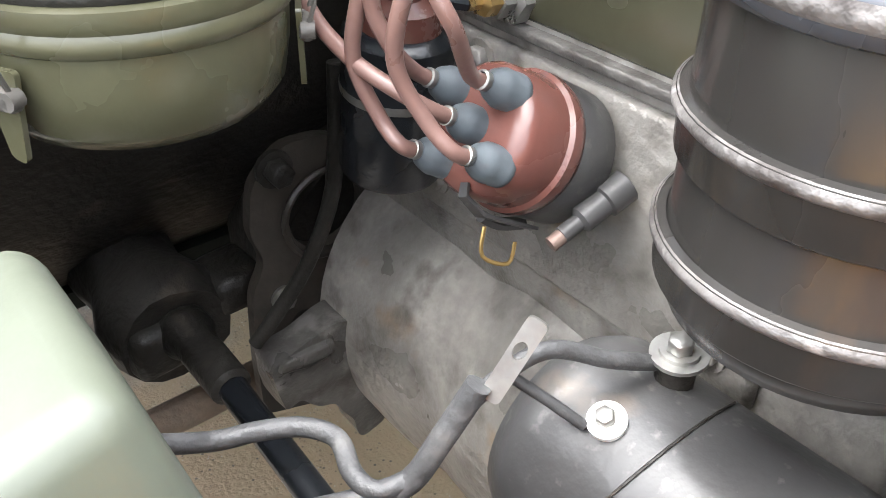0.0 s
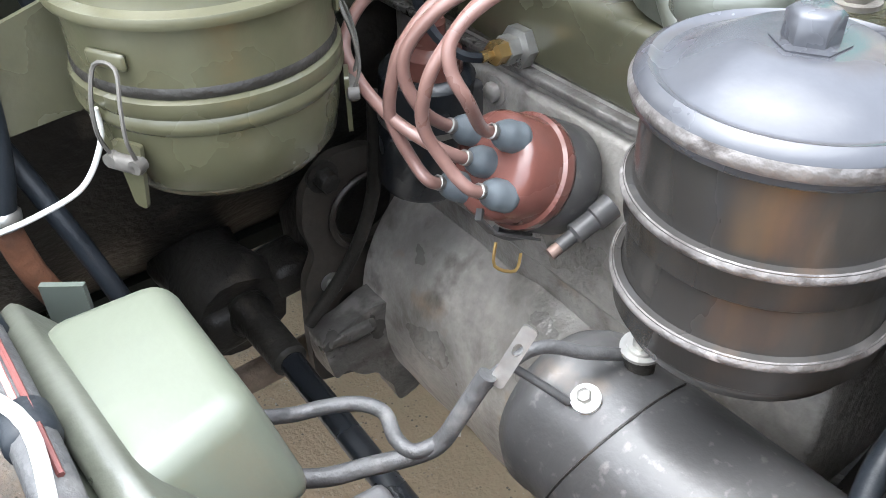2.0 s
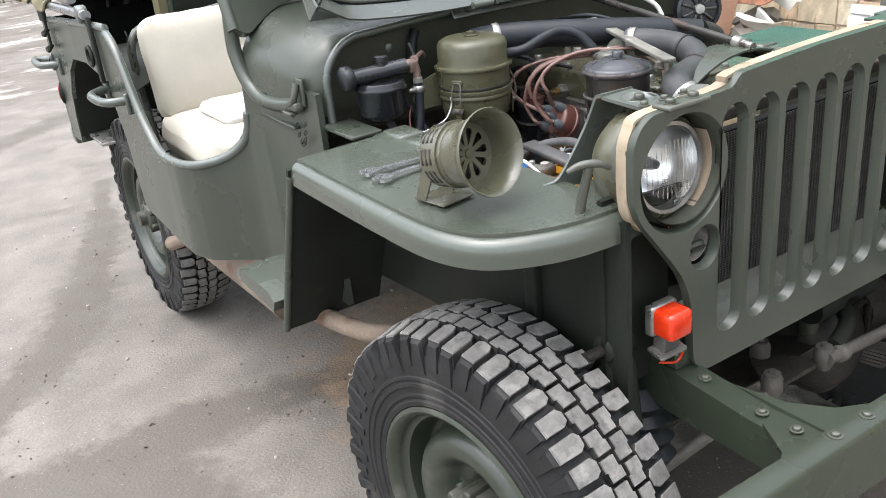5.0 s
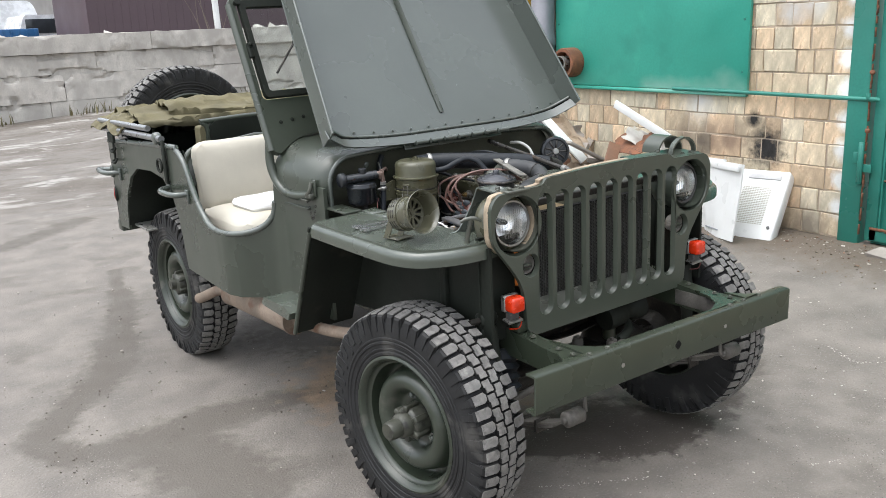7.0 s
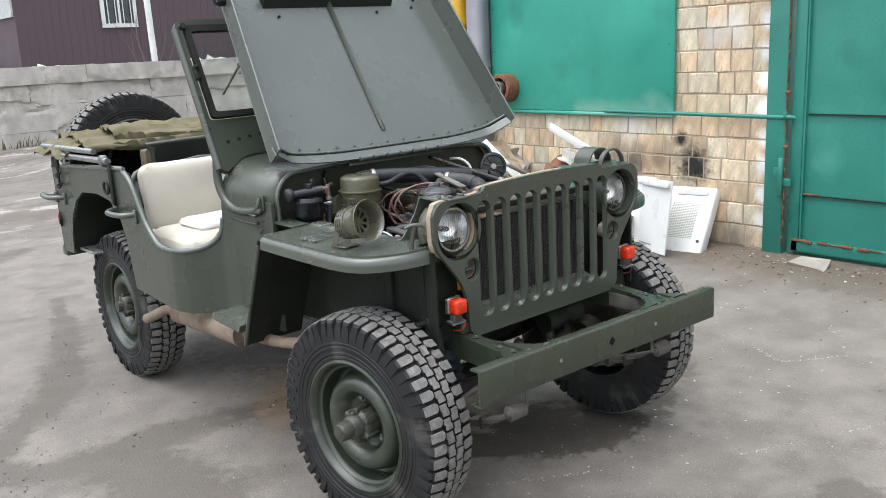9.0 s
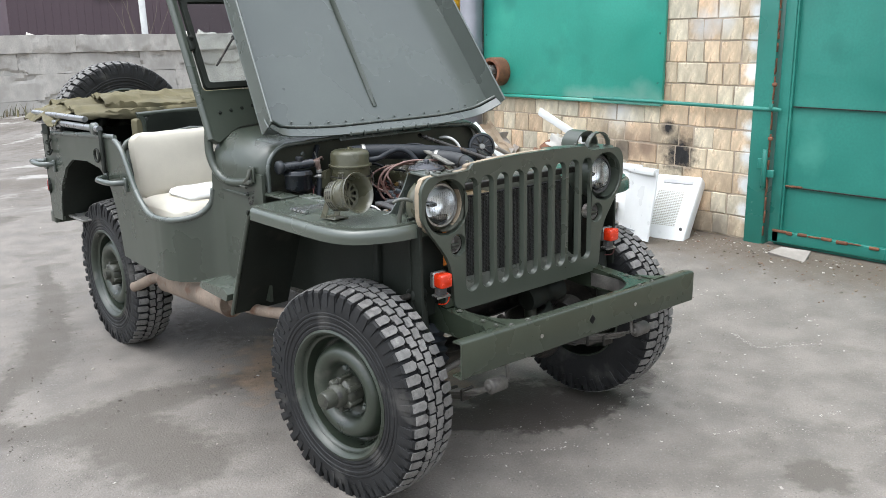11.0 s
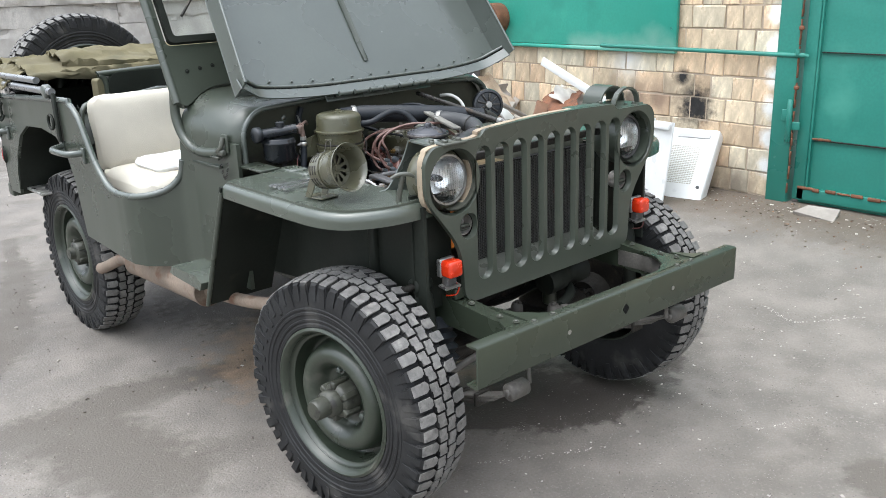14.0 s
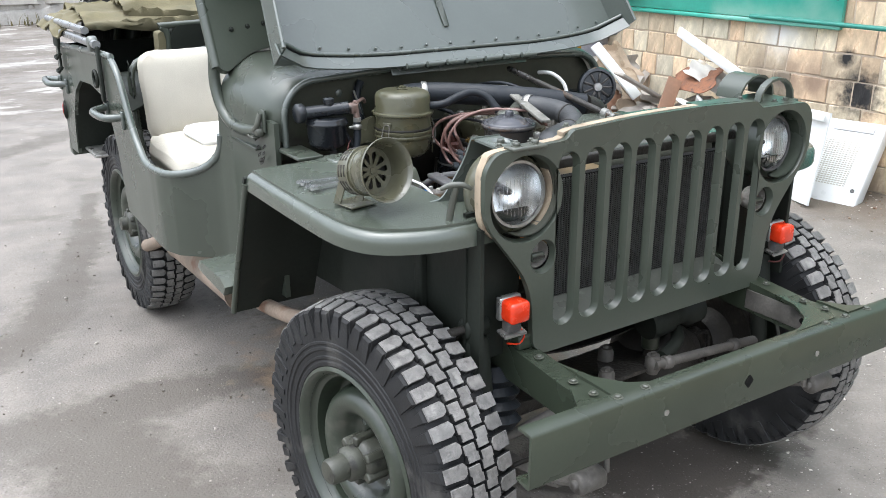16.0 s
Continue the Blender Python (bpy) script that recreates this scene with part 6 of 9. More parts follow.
# -- radiator --
def build_radiator():
    rd = new("radiator")
    rd.parent = jeep
    rd.matrix_basis = JI
    rd.empty_display_size = 0.1
    part("core", box(B(), (0.043, -0.108, 0.800), (0.53, 0.020, 0.345)), CORE, rd, "dark finned radiator core")
    # the fins, as fine upright and zigzag strips
    bm = B()
    for k in range(67):
        box(bm, (-0.216 + k * 0.0078, -0.1195, 0.80), (0.0022, 0.004, 0.34))
    for k in range(70):
        box(bm, (0.043, -0.1190, 0.634 + k * 0.0048), (0.52, 0.0025, 0.0012))
    fin = part("fin_mesh", bm, FIN, rd, smooth=0)
    tagged(fin, kind="stuff")
    # square top tank on the jeep's right with bare brown sides, then a rounded tank
    part("tank_box", box(B(), (-0.114, 0.0385, 0.890), (0.185, 0.063, 0.155), bev=0.003), BRASS_PLATE, rd, "brown lacquered tank side")
    part("tank_lid", box(B(), (-0.114, 0.0385, 0.969), (0.191, 0.068, 0.005), bev=0.002), OLIVE_WORN, rd)
    part("tank_box", box(B(), (-0.122, -0.047, 0.880), (0.185, 0.085, 0.165), bev=0.003), BRASS_PLATE, rd, "brown lacquered tank side")
    part("seam_strip", box(B(), (-0.2155, -0.047, 0.860), (0.003, 0.010, 0.120), bev=0.001), BRASS_PLATE, rd)
    bm = slab(B(), rounded([(-0.075, 0.88), (0.075, 0.88), (0.075, 0.985), (0.04, 1.018), (-0.04, 1.018), (-0.075, 0.985)], 0.025), 0.36, m=plane_m((-0.03, 0.0, 0), (0, 1, 0), (0, 0, 1)))
    part("top_tank", bm, OLIVE_WORN, rd, "olive top tank")
    # rounded tie plate with dimples, over the tank
    mm = plane_m((-0.226, -0.042, 0.984), (0.88, -0.10, 0.47), (0.11, 0.99, 0.0))
    bm = slab(B(), rounded([(0, -0.040), (0.100, -0.037), (0.100, 0.041), (0, 0.041)], [0.008, 0.038, 0.038, 0.008]), 0.013, m=mm @ Matrix.Translation((0, 0, -0.008)))
    part("tie_plate", bm, TIE_PAINT, rd, "pale olive tie plate with a rounded end")
    for x, y in ((0.035, -0.02), (0.06, 0.012), (0.085, -0.015), (0.075, 0.03)):
        part("dimple", lathe(B(), [(0.0062, 0), (0.0058, 0.0012), (0.0046, 0.0016), (0.0036, 0.0004), (0, 0)], mm @ Matrix.Translation((x, y * 0.85, 0.0045)), 16), TIE_PAINT, rd)
    part("stud", lathe(B(), [(0, 0), (0.0085, 0), (0.0085, 0.008), (0.005, 0.010), (0.005, 0.026), (0, 0.028)], Matrix.Translation((-0.170, 0.036, 0.974)), 8), OLIVE_WORN, rd)
    part("side_bolt", hexbolt(B(), (-0.207, 0.003, 0.925), (-1, 0, 0), 0.006, 0.012), ZINC, rd)
    # fan shroud
    bm = sheet(B(), lambda u, v: (0.085 + 0.265 * math.cos(radians(15 + 108 * u)), 0.052 + 0.085 * v, 0.773 + 0.265 * math.sin(radians(15 + 108 * u))), 36, 3, 0.004)
    part("fan_shroud", bm, OLIVE, rd, "curved olive fan shroud")
    part("shroud_bead", tube(B(), [(0.085 + 0.265 * math.cos(radians(15 + 108 * u / 20)), 0.137, 0.773 + 0.265 * math.sin(radians(15 + 108 * u / 20))) for u in range(21)], 0.004, 8, 1), OLIVE_SATIN_SKYLIT, rd)
    bm = B()
    for k in range(4):
        a = math.pi / 2 * k + 0.5
        sheet(bm, lambda u, v: (0.13 + (0.03 + 0.17 * u) * math.cos(a) - (v - 0.5) * 0.07 * math.sin(a), 0.145 + 0.03 * (v - 0.5), 0.78 + (0.03 + 0.17 * u) * math.sin(a) + (v - 0.5) * 0.07 * math.cos(a)), 4, 2, 0.003)
    part("fan", bm, BLACK_WORN, rd)
    # pale apron behind the foot of the slots
    bm = sheet(B(), lambda u, v: (-0.30 + 0.62 * u, -0.190 + 0.066 * v, 0.668 + 0.026 * v), 10, 3, 0.003)
    part("apron", bm, TIE_PAINT, rd, "pale grey-green apron")
    part("lower_support", box(B(), (0.02, -0.055, 0.632), (0.60, 0.07, 0.05), bev=0.008), DARK_OLIVE, rd)
    # added dark plate, it only closes off the lit ground below
    part("stone_guard", box(B(), (0.02, 0.02, 0.595), (0.56, 0.10, 0.012), bev=0.004), DARK_OLIVE, rd)
    # cross bar with caps just behind the slot tops
    part("cross_bar", box(B(), (0.02, -0.135, 1.012), (0.62, 0.02, 0.022), bev=0.004), CAST_DARK, rd)


build_radiator()


# -- lamps on the front --
def build_lamps():
    for s in (-1, 1):
        hl = new("headlamp")
        hl.parent = jeep
        hl.matrix_basis = axis((s * 0.398 + 0.008, -0.186, 0.983), (0, -1, 0.06)) @ Matrix.Scale(0.93, 4)
        hl.empty_display_size = 0.05
        part("bucket", lathe(B(), [(0.073, 0.0), (0.084, -0.006), (0.094, -0.022), (0.095, -0.050), (0.088, -0.080), (0.065, -0.108), (0.03, -0.120), (0, -0.122)], None, 36), OLIVE_LIGHT if s < 0 else OLIVE, hl)
        part("lens", lathe(B(), [(0.068, 0.0), (0.060, 0.008), (0.04, 0.0145), (0.02, 0.018), (0, 0.019)], None, 36), LENS_GLASS, hl, "clear fluted glass lens")
        part("reflector", lathe(B(), [(0.068, -0.001), (0.064, -0.016), (0.055, -0.036), (0.042, -0.054), (0.026, -0.066), (0.010, -0.071), (0, -0.072)], None, 40), REFLECTOR, hl, "bright silvered reflector")
        part("bulb", lathe(B(), [(0, -0.070), (0.008, -0.066), (0.008, -0.052), (0.006, -0.044), (0, -0.042)], None, 16), BLACK_GLOSS, hl)
        for k in range(13):
            w = math.sqrt(max(0.0, 0.060 ** 2 - (-0.054 + k * 0.009) ** 2))
            part("flute", box(B(), (-0.054 + k * 0.009, 0, 0.0045 + 0.012 * (1 - ((-0.054 + k * 0.009) / 0.062) ** 2)), (0.0014, 1.6 * w, 0.0012)), LENS_GLASS, hl)
        part("retaining_ring", lathe(B(), [(0.067, 0.0), (0.069, 0.006), (0.075, 0.006), (0.077, -0.002), (0.071, -0.006)], None, 36), ZINC if s < 0 else BLACK_PAINT, hl)
        part("primed_shell", lathe(B(), [(0.094, 0.036), (0.094, -0.03), (0.080, -0.034), (0.0785, -0.03), (0.091, -0.026), (0.091, 0.036)], Matrix.Translation((s * 0.0, 0.004, -0.004)), 36), OLIVE_WORN if s < 0 else OLIVE, hl, "worn olive recess behind the lamp" if s < 0 else "")
        if s < 0:
            part("primed_strip", sheet(B(), lambda u, v: (0.0905 * math.cos(radians(-70 + 100 * u)), 0.0905 * math.sin(radians(-70 + 100 * u)), -0.024 + 0.036 * v), 12, 2, 0.003), PRIMER, hl, "bare brown-primed strip inside the lamp opening")
        # small marker lamp in its hole
        mk = new("marker_lamp")
        mk.parent = jeep
        mk.matrix_basis = axis((s * 0.352 + 0.008, -0.20, 0.848), (0, -1, 0))
        mk.empty_display_size = 0.05
        part("can", lathe(B(), [(0.030, 0.0), (0.028, -0.03), (0, -0.04)], None, 20), CAST, mk)
        part("shutter", box(B(), (0, -0.006, 0.0), (0.034, 0.018, 0.012), bev=0.003), OLIVE, mk)
        part("slot", box(B(), (0, -0.006, 0.007), (0.03, 0.005, 0.003)), CAST_DARK, mk)
        # orange turn lamp on a loose bracket
        tx, tz = (-0.412, 0.742) if s < 0 else (0.452, 0.747)
        tl = new("turn_lamp")
        tl.parent = jeep
        tl.matrix_basis = Matrix.Translation((tx, -0.20, tz))
        tl.empty_display_size = 0.05
        part("lens", box(B(), (0, -0.018, 0), (0.050, 0.045, 0.048), bev=0.009, seg=3), LENS_ORANGE, tl, "bright orange plastic lens")
        part("base", box(B(), (0, 0.006, 0), (0.056, 0.018, 0.052), bev=0.004), ZINC, tl)
        part("socket", box(B(), (0.0, -0.006, -0.038), (0.034, 0.026, 0.026), bev=0.003), BLACK_PAINT, tl)
        part("bracket", slab(B(), rounded([(-0.03, -0.03), (0.028, -0.03), (0.028, 0.0), (0.012, 0.004), (-0.03, 0.004)], 0.004), 0.004, m=pose(0, 0.004, -0.052, 12, 0, 0)), ZINC, tl)
        part("loose_wire", tube(B(), [(0.015, -0.01, -0.045), (0.028, -0.015, -0.062), (0.02, -0.01, -0.085), (0.0, 0.01, -0.088)], 0.0022, 6, 4), LENS_ORANGE if s < 0 else RED_WIRE, tl)


build_lamps()


# -- wing furniture on the jeep's right, lamp bracket and bonnet catches --
def build_front_fittings():
    # lamp bracket arm that arches from the wing to the grille
    br = new("lamp_bracket")
    br.parent = jeep
    br.matrix_basis = JI
    br.empty_display_size = 0.1
    mm = Matrix.Translation((0, 0, 1.072))
    bm = slab(B(), rounded([(-0.430, -0.200), (-0.366, -0.180), (-0.353, -0.080), (-0.417, -0.080)], 0.006), 0.005, [ring(-0.384, -0.129, 0.027, n=32)], mm)
    part("plate", bm, OLIVE_SATIN_SKYLIT, br, "flat olive bracket plate with a dished bolt hole")
    part("dish", lathe(B(), [(0.0285, 0.0050), (0.0280, 0.0056), (0.0270, 0.0052), (0.0245, 0.0020), (0.0215, -0.0005), (0.0, -0.0008), (0.0, -0.0035), (0.0225, -0.0035), (0.0285, 0.0)], mm @ Matrix.Translation((-0.384, -0.129, 0)), 28), OLIVE_SATIN_SKYLIT, br)
    part("bolt", hexbolt(B(), (-0.384, -0.129, 1.071), (0, 0, 1), 0.0085, 0.011), OLIVE_WORN, br)
    arm = smoothed([(-0.418, -0.084, 1.075), (-0.419, -0.074, 1.073), (-0.418, -0.064, 1.055), (-0.424, -0.052, 1.022), (-0.440, -0.042, 0.985), (-0.460, -0.034, 0.950), (-0.472, -0.030, 0.940), (-0.490, -0.026, 0.938)], 3)
    last = len(arm) - 1
    part("arm", sheet(B(), lambda u, v: tuple(arm[round(u * last)] + Vector((0.066 * v, -0.012 * v * u, -0.012 * u * v))), last, 3, 0.005), OLIVE_SATIN_SKYLIT, br)
    part("rolled_edge", tube(B(), [(-0.432, -0.200, 1.073), (-0.362, -0.178, 1.073)], 0.0045, 10, 1), OLIVE_SATIN_SKYLIT, br)
    part("grille_clip", box(B(), (-0.385, -0.213, 1.082), (0.085, 0.035, 0.008), pose(0, 0, 0), bev=0.003), OLIVE_WORN, br)
    for x in (-0.408, -0.362):
        part("clip_bolt", hexbolt(B(), (x, -0.213, 1.085), (0, 0, 1), 0.008, 0.008), OLIVE_WORN, br)
    # the other lamp has a guard of round straps, standing up
    gd = new("lamp_guard")
    gd.parent = jeep
    gd.empty_display_size = 0.1
    for y, wide in ((-0.175, 0.018), (-0.115, 0.075)):
        pts = [(0.424 + 0.060 * math.cos(a), y, 1.085 + 0.052 * math.sin(a)) for a in [math.pi * k / 8 for k in range(9)]]
        part("strap", sheet(B(), lambda u, v: (pts[round(u * 8)][0], pts[round(u * 8)][1] + wide * v, pts[round(u * 8)][2]), 8, 1, 0.006), OLIVE, gd)
    part("plate", box(B(), (0.39, -0.13, 1.082), (0.20, 0.12, 0.008), bev=0.003), OLIVE, gd)
    # T-shaped catch on the wing
    for s in (-1, 1):
        ct = new("bonnet_catch")
        ct.parent = jeep
        ct.matrix_basis = JI if s < 0 else Matrix.Translation((1.02, 0, 0)) @ JI
        ct.empty_display_size = 0.1
        part("stem", tube(B(), [(-0.519, -0.142, 0.922), (-0.517, -0.148, 0.96), (-0.512, -0.158, 1.006)], lambda t: 0.0078 - 0.001 * t, 12, 2), OLIVE_WORN, ct)
        part("hook", tube(B(), [(-0.540, -0.143, 1.001), (-0.526, -0.150, 1.008), (-0.511, -0.158, 1.010), (-0.496, -0.165, 1.008), (-0.484, -0.171, 1.000)], lambda t: 0.0040 + 0.0028 * math.sin(math.pi * min(1, t * 0.95 + 0.05)), 8, 4), OLIVE_WORN, ct)
        part("foot", box(B(), (-0.520, -0.140, 0.920), (0.036, 0.05, 0.008), bev=0.003), OLIVE_WORN, ct)
    # spring catches with chains on the cowl sides
    for s in (-1, 1):
        cc = new("cowl_catch")
        cc.parent = jeep
        cc.empty_display_size = 0.1
        part("plate", box(B(), (s * 0.598, 0.655, 1.015), (0.008, 0.035, 0.06), bev=0.003), OLIVE, cc)
        part("arm", tube(B(), [(s * 0.605, 0.655, 1.035), (s * 0.615, 0.66, 1.00), (s * 0.612, 0.69, 0.985)], 0.008, 8, 3), OLIVE_WORN, cc)
        part("body", box(B(), (s * 0.608, 0.672, 0.985), (0.022, 0.045, 0.022), bev=0.006), OLIVE_WORN, cc)
        part("wing_nut", box(B(), (s * 0.614, 0.695, 0.968), (0.02, 0.05, 0.006), bev=0.002), OLIVE_WORN, cc)
        for k in range(9):
            t = k / 8
            y, z = 0.69 - 0.055 * t, 0.962 - 0.055 * math.sin(math.pi * t) - 0.012 * t
            part("chain_link", tube(B(), [(s * 0.607, y - 0.005, z), (s * 0.610, y, z - 0.005), (s * 0.607, y + 0.005, z), (s * 0.604, y, z + 0.005), (s * 0.607, y - 0.005, z)], 0.0014, 5, 2), CAST_DARK, cc)


build_front_fittings()


# -- tub: seats, rails, handles, spare wheel --
def cushion(bm, c, s, puff, m=None, n=12):
    """A soft rectangular pad: bulges on top, rounded all round."""
    m = m or Matrix.Identity(4)
    base = bmesh.ops.create_cube(bm, size=1.0)["verts"]
    es = list({e for v in base for e in v.link_edges})
    bmesh.ops.subdivide_edges(bm, edges=es, cuts=n, use_grid_fill=True)
    for v in bm.verts:
        x, y, z = v.co * 2
        # the corners are cut round
        cx, cy = max(0.0, abs(x) - 0.70) / 0.30, max(0.0, abs(y) - 0.70) / 0.30
        if cx > 0 and cy > 0:
            far = max(cx, cy) / math.hypot(cx, cy)
            x = math.copysign(0.70 + 0.30 * cx * far, x)
            y = math.copysign(0.70 + 0.30 * cy * far, y)
        f = (1 - x ** 4) * (1 - y ** 4)
        l = max(abs(x), abs(y))
        e = max(0.0, l - 0.86) / 0.14
        k = 1 - 0.30 * e * e
        p = Vector((c[0] + s[0] / 2 * x * (1 - 0.04 * abs(z)), c[1] + s[1] / 2 * y * (1 - 0.04 * abs(z)), c[2] + s[2] / 2 * z * k + (puff * f if z > 0 else 0)))
        p += 0.004 * Vector(noise.noise_vector(p * 14))
        v.co = m @ p
    return bm


def build_tub():
    # front passenger seat
    st = new("front_seat")
    st.parent = jeep
    st.matrix_basis = JI
    st.empty_display_size = 0.1
    back = plane_m((-0.41, 1.660, 0.928), (1, 0, 0), (0, 0.22, 1))
    part("backrest", cushion(B(), (0, 0, 0), (0.48, 0.325, 0.09), 0.02, back), SEAT_CLOTH, st, "cream linen seat back with sewn edge")
    part("seat", cushion(B(), (-0.43, 1.36, 0.755), (0.50, 0.50, 0.10), 0.02), SEAT_CLOTH, st, "cream linen seat pad")
    part("lacing", tube(B(), [(-0.672, 1.650 + 0.004 * k + 0.008 * (k % 2), 0.83 + 0.013 * k) for k in range(18)], 0.0025, 6, 2), DARK_OLIVE, st)
    part("back_frame", tube(B(), [(-0.66, 1.66, 0.62), (-0.67, 1.70, 0.9), (-0.64, 1.735, 1.04), (-0.45, 1.74, 1.065), (-0.2, 1.735, 1.04), (-0.18, 1.66, 0.62)], 0.013, 8, 4), OLIVE, st)
    part("base", box(B(), (-0.43, 1.38, 0.655), (0.44, 0.44, 0.14), bev=0.01), DARK_OLIVE, st)
    s2 = copy_thing(st, JI @ Matrix.Translation((0.86, 0, 0)))
    s2.parent = jeep
    # rear bench back
    rb = new("rear_seat")
    rb.parent = jeep
    rb.matrix_basis = JI
    rb.empty_display_size = 0.1
    outer = rounded([(-0.44, 0.70), (0.48, 0.70), (0.48, 1.145), (-0.44, 1.145)], [0.02, 0.02, 0.06, 0.06])
    part("panel", slab(B(), outer, 0.05, m=plane_m((0, 2.02, 0), (1, 0, 0), (0, 0, 1))), DARK_OLIVE, rb, "dark green bench back")
    part("frame", tube(B(), [(-0.44, 1.985, 0.70), (-0.445, 1.985, 1.09), (-0.40, 1.985, 1.145), (0.44, 1.985, 1.145), (0.485, 1.985, 1.09), (0.48, 1.985, 0.70)], 0.014, 8, 5), OLIVE, rb)
    part("pad_edge", slab(B(), rounded([(-0.485, 0.75), (-0.44, 0.75), (-0.44, 1.12), (-0.485, 1.12)], 0.015), 0.07, m=plane_m((0, 2.05, 0), (1, 0, 0), (0, 0, 1))), TARP, rb, "khaki pad edge")
    for s in (-1, 1):
        # U handles
        for y0, y1, z in ((2.38, 2.60, 0.90), (1.44, 1.66, 0.915)):
            hd = new("grab_handle")
            hd.parent = jeep
            hd.empty_display_size = 0.1
            if y0 > 2:
                pts = [(s * 0.785, y0, z), (s * 0.835, y0 + 0.03, z), (s * 0.845, y0 + 0.10, z), (s * 0.83, y1 - 0.02, z), (s * 0.785, y1 - 0.085, z)]
            else:
                pts = [(s * 0.785, y0, z), (s * 0.83, y0 + 0.015, z), (s * 0.845, y0 + 0.08, z), (s * 0.84, y1 - 0.05, z), (s * 0.785, y1, z)]
            part("bar", tube(B(), pts, 0.013, 10, 5), OLIVE_SATIN_SKYLIT, hd)
            for p in (pts[0], pts[-1]):
                part("foot", box(B(), (p[0], p[1], p[2] - 0.01), (0.012, 0.03, 0.06), bev=0.004), OLIVE_SATIN_SKYLIT, hd)
        # hood-bow tubes along the side
        bow = new("hood_bow")
        bow.parent = jeep
        bow.empty_display_size = 0.1
        part("rail", tube(B(), [(s * 0.785, 2.60, 1.150), (s * 0.785, 1.84, 1.162)], 0.0135, 14, 1), STEEL_TUBE, bow, "bare grey steel tube")
        part("rail", tube(B(), [(s * 0.79, 2.56, 1.115), (s * 0.79, 1.66, 1.130)], 0.0145, 14, 1), STEEL_TUBE, bow, "bare grey steel tube")
        part("pivot", cyl(B(), (s * 0.775, 1.72, 1.128), (s, 0, 0), 0.027, 0.03, 16, 0.004), OLIVE_SATIN_SKYLIT, bow)
        part("bracket", box(B(), (s * 0.79, 1.655, 1.03), (0.012, 0.03, 0.19), bev=0.003), DARK_OLIVE, bow)
        part("ring", tube(B(), [(s * 0.80, 1.70 + 0.028 * math.cos(a), 1.01 + 0.028 * math.sin(a)) for a in [2 * math.pi * k / 10 for k in range(11)]], 0.006, 6, 2), DARK_OLIVE, bow)
        part("rear_bracket", box(B(), (s * 0.79, 2.42, 1.075), (0.014, 0.09, 0.05), bev=0.004), DARK_OLIVE, bow)
        for z in (1.02, 0.965):
            part("hook", tube(B(), [(s * 0.785, 2.40, z), (s * 0.81, 2.38, z - 0.004), (s * 0.81, 2.345, z - 0.01), (s * 0.80, 2.33, z + 0.014)], 0.006, 6, 3), DARK_OLIVE, bow)
        part("hook_strap", box(B(), (s * 0.790, 2.40, 1.015), (0.008, 0.018, 0.12), bev=0.002), DARK_OLIVE, bow)
        tlp = new("tail_lamp")
        tlp.parent = jeep
        tlp.matrix_basis = axis((s * 0.772, 2.52, 0.772), (s * 0.9, 0.35, 0))
        tlp.empty_display_size = 0.05
        part("lens", lathe(B(), [(0.036, 0.004), (0.030, 0.014), (0, 0.018)], None, 22), LENS_RED, tlp, "dark red round reflector")
        part("bezel", lathe(B(), [(0.036, -0.01), (0.043, -0.008), (0.043, 0.008), (0.036, 0.010)], None, 22), DARK_OLIVE, tlp)
        part("rear_bumperette", box(B(), (s * 0.70, 2.53, 0.60), (0.16, 0.07, 0.06), bev=0.008), OLIVE, jeep)
        part("rear_cross_plate", box(B(), (s * 0.55, 2.30, 0.625), (0.4, 0.26, 0.012), bev=0.003), ZINC, jeep)


build_tub()

# spare wheel on the tail
SP = axis((-0.29, 2.70, 1.015), (0, -1, 0))
sw = wheel_at(JI @ SP, False)
sw.name = "spare_wheel"


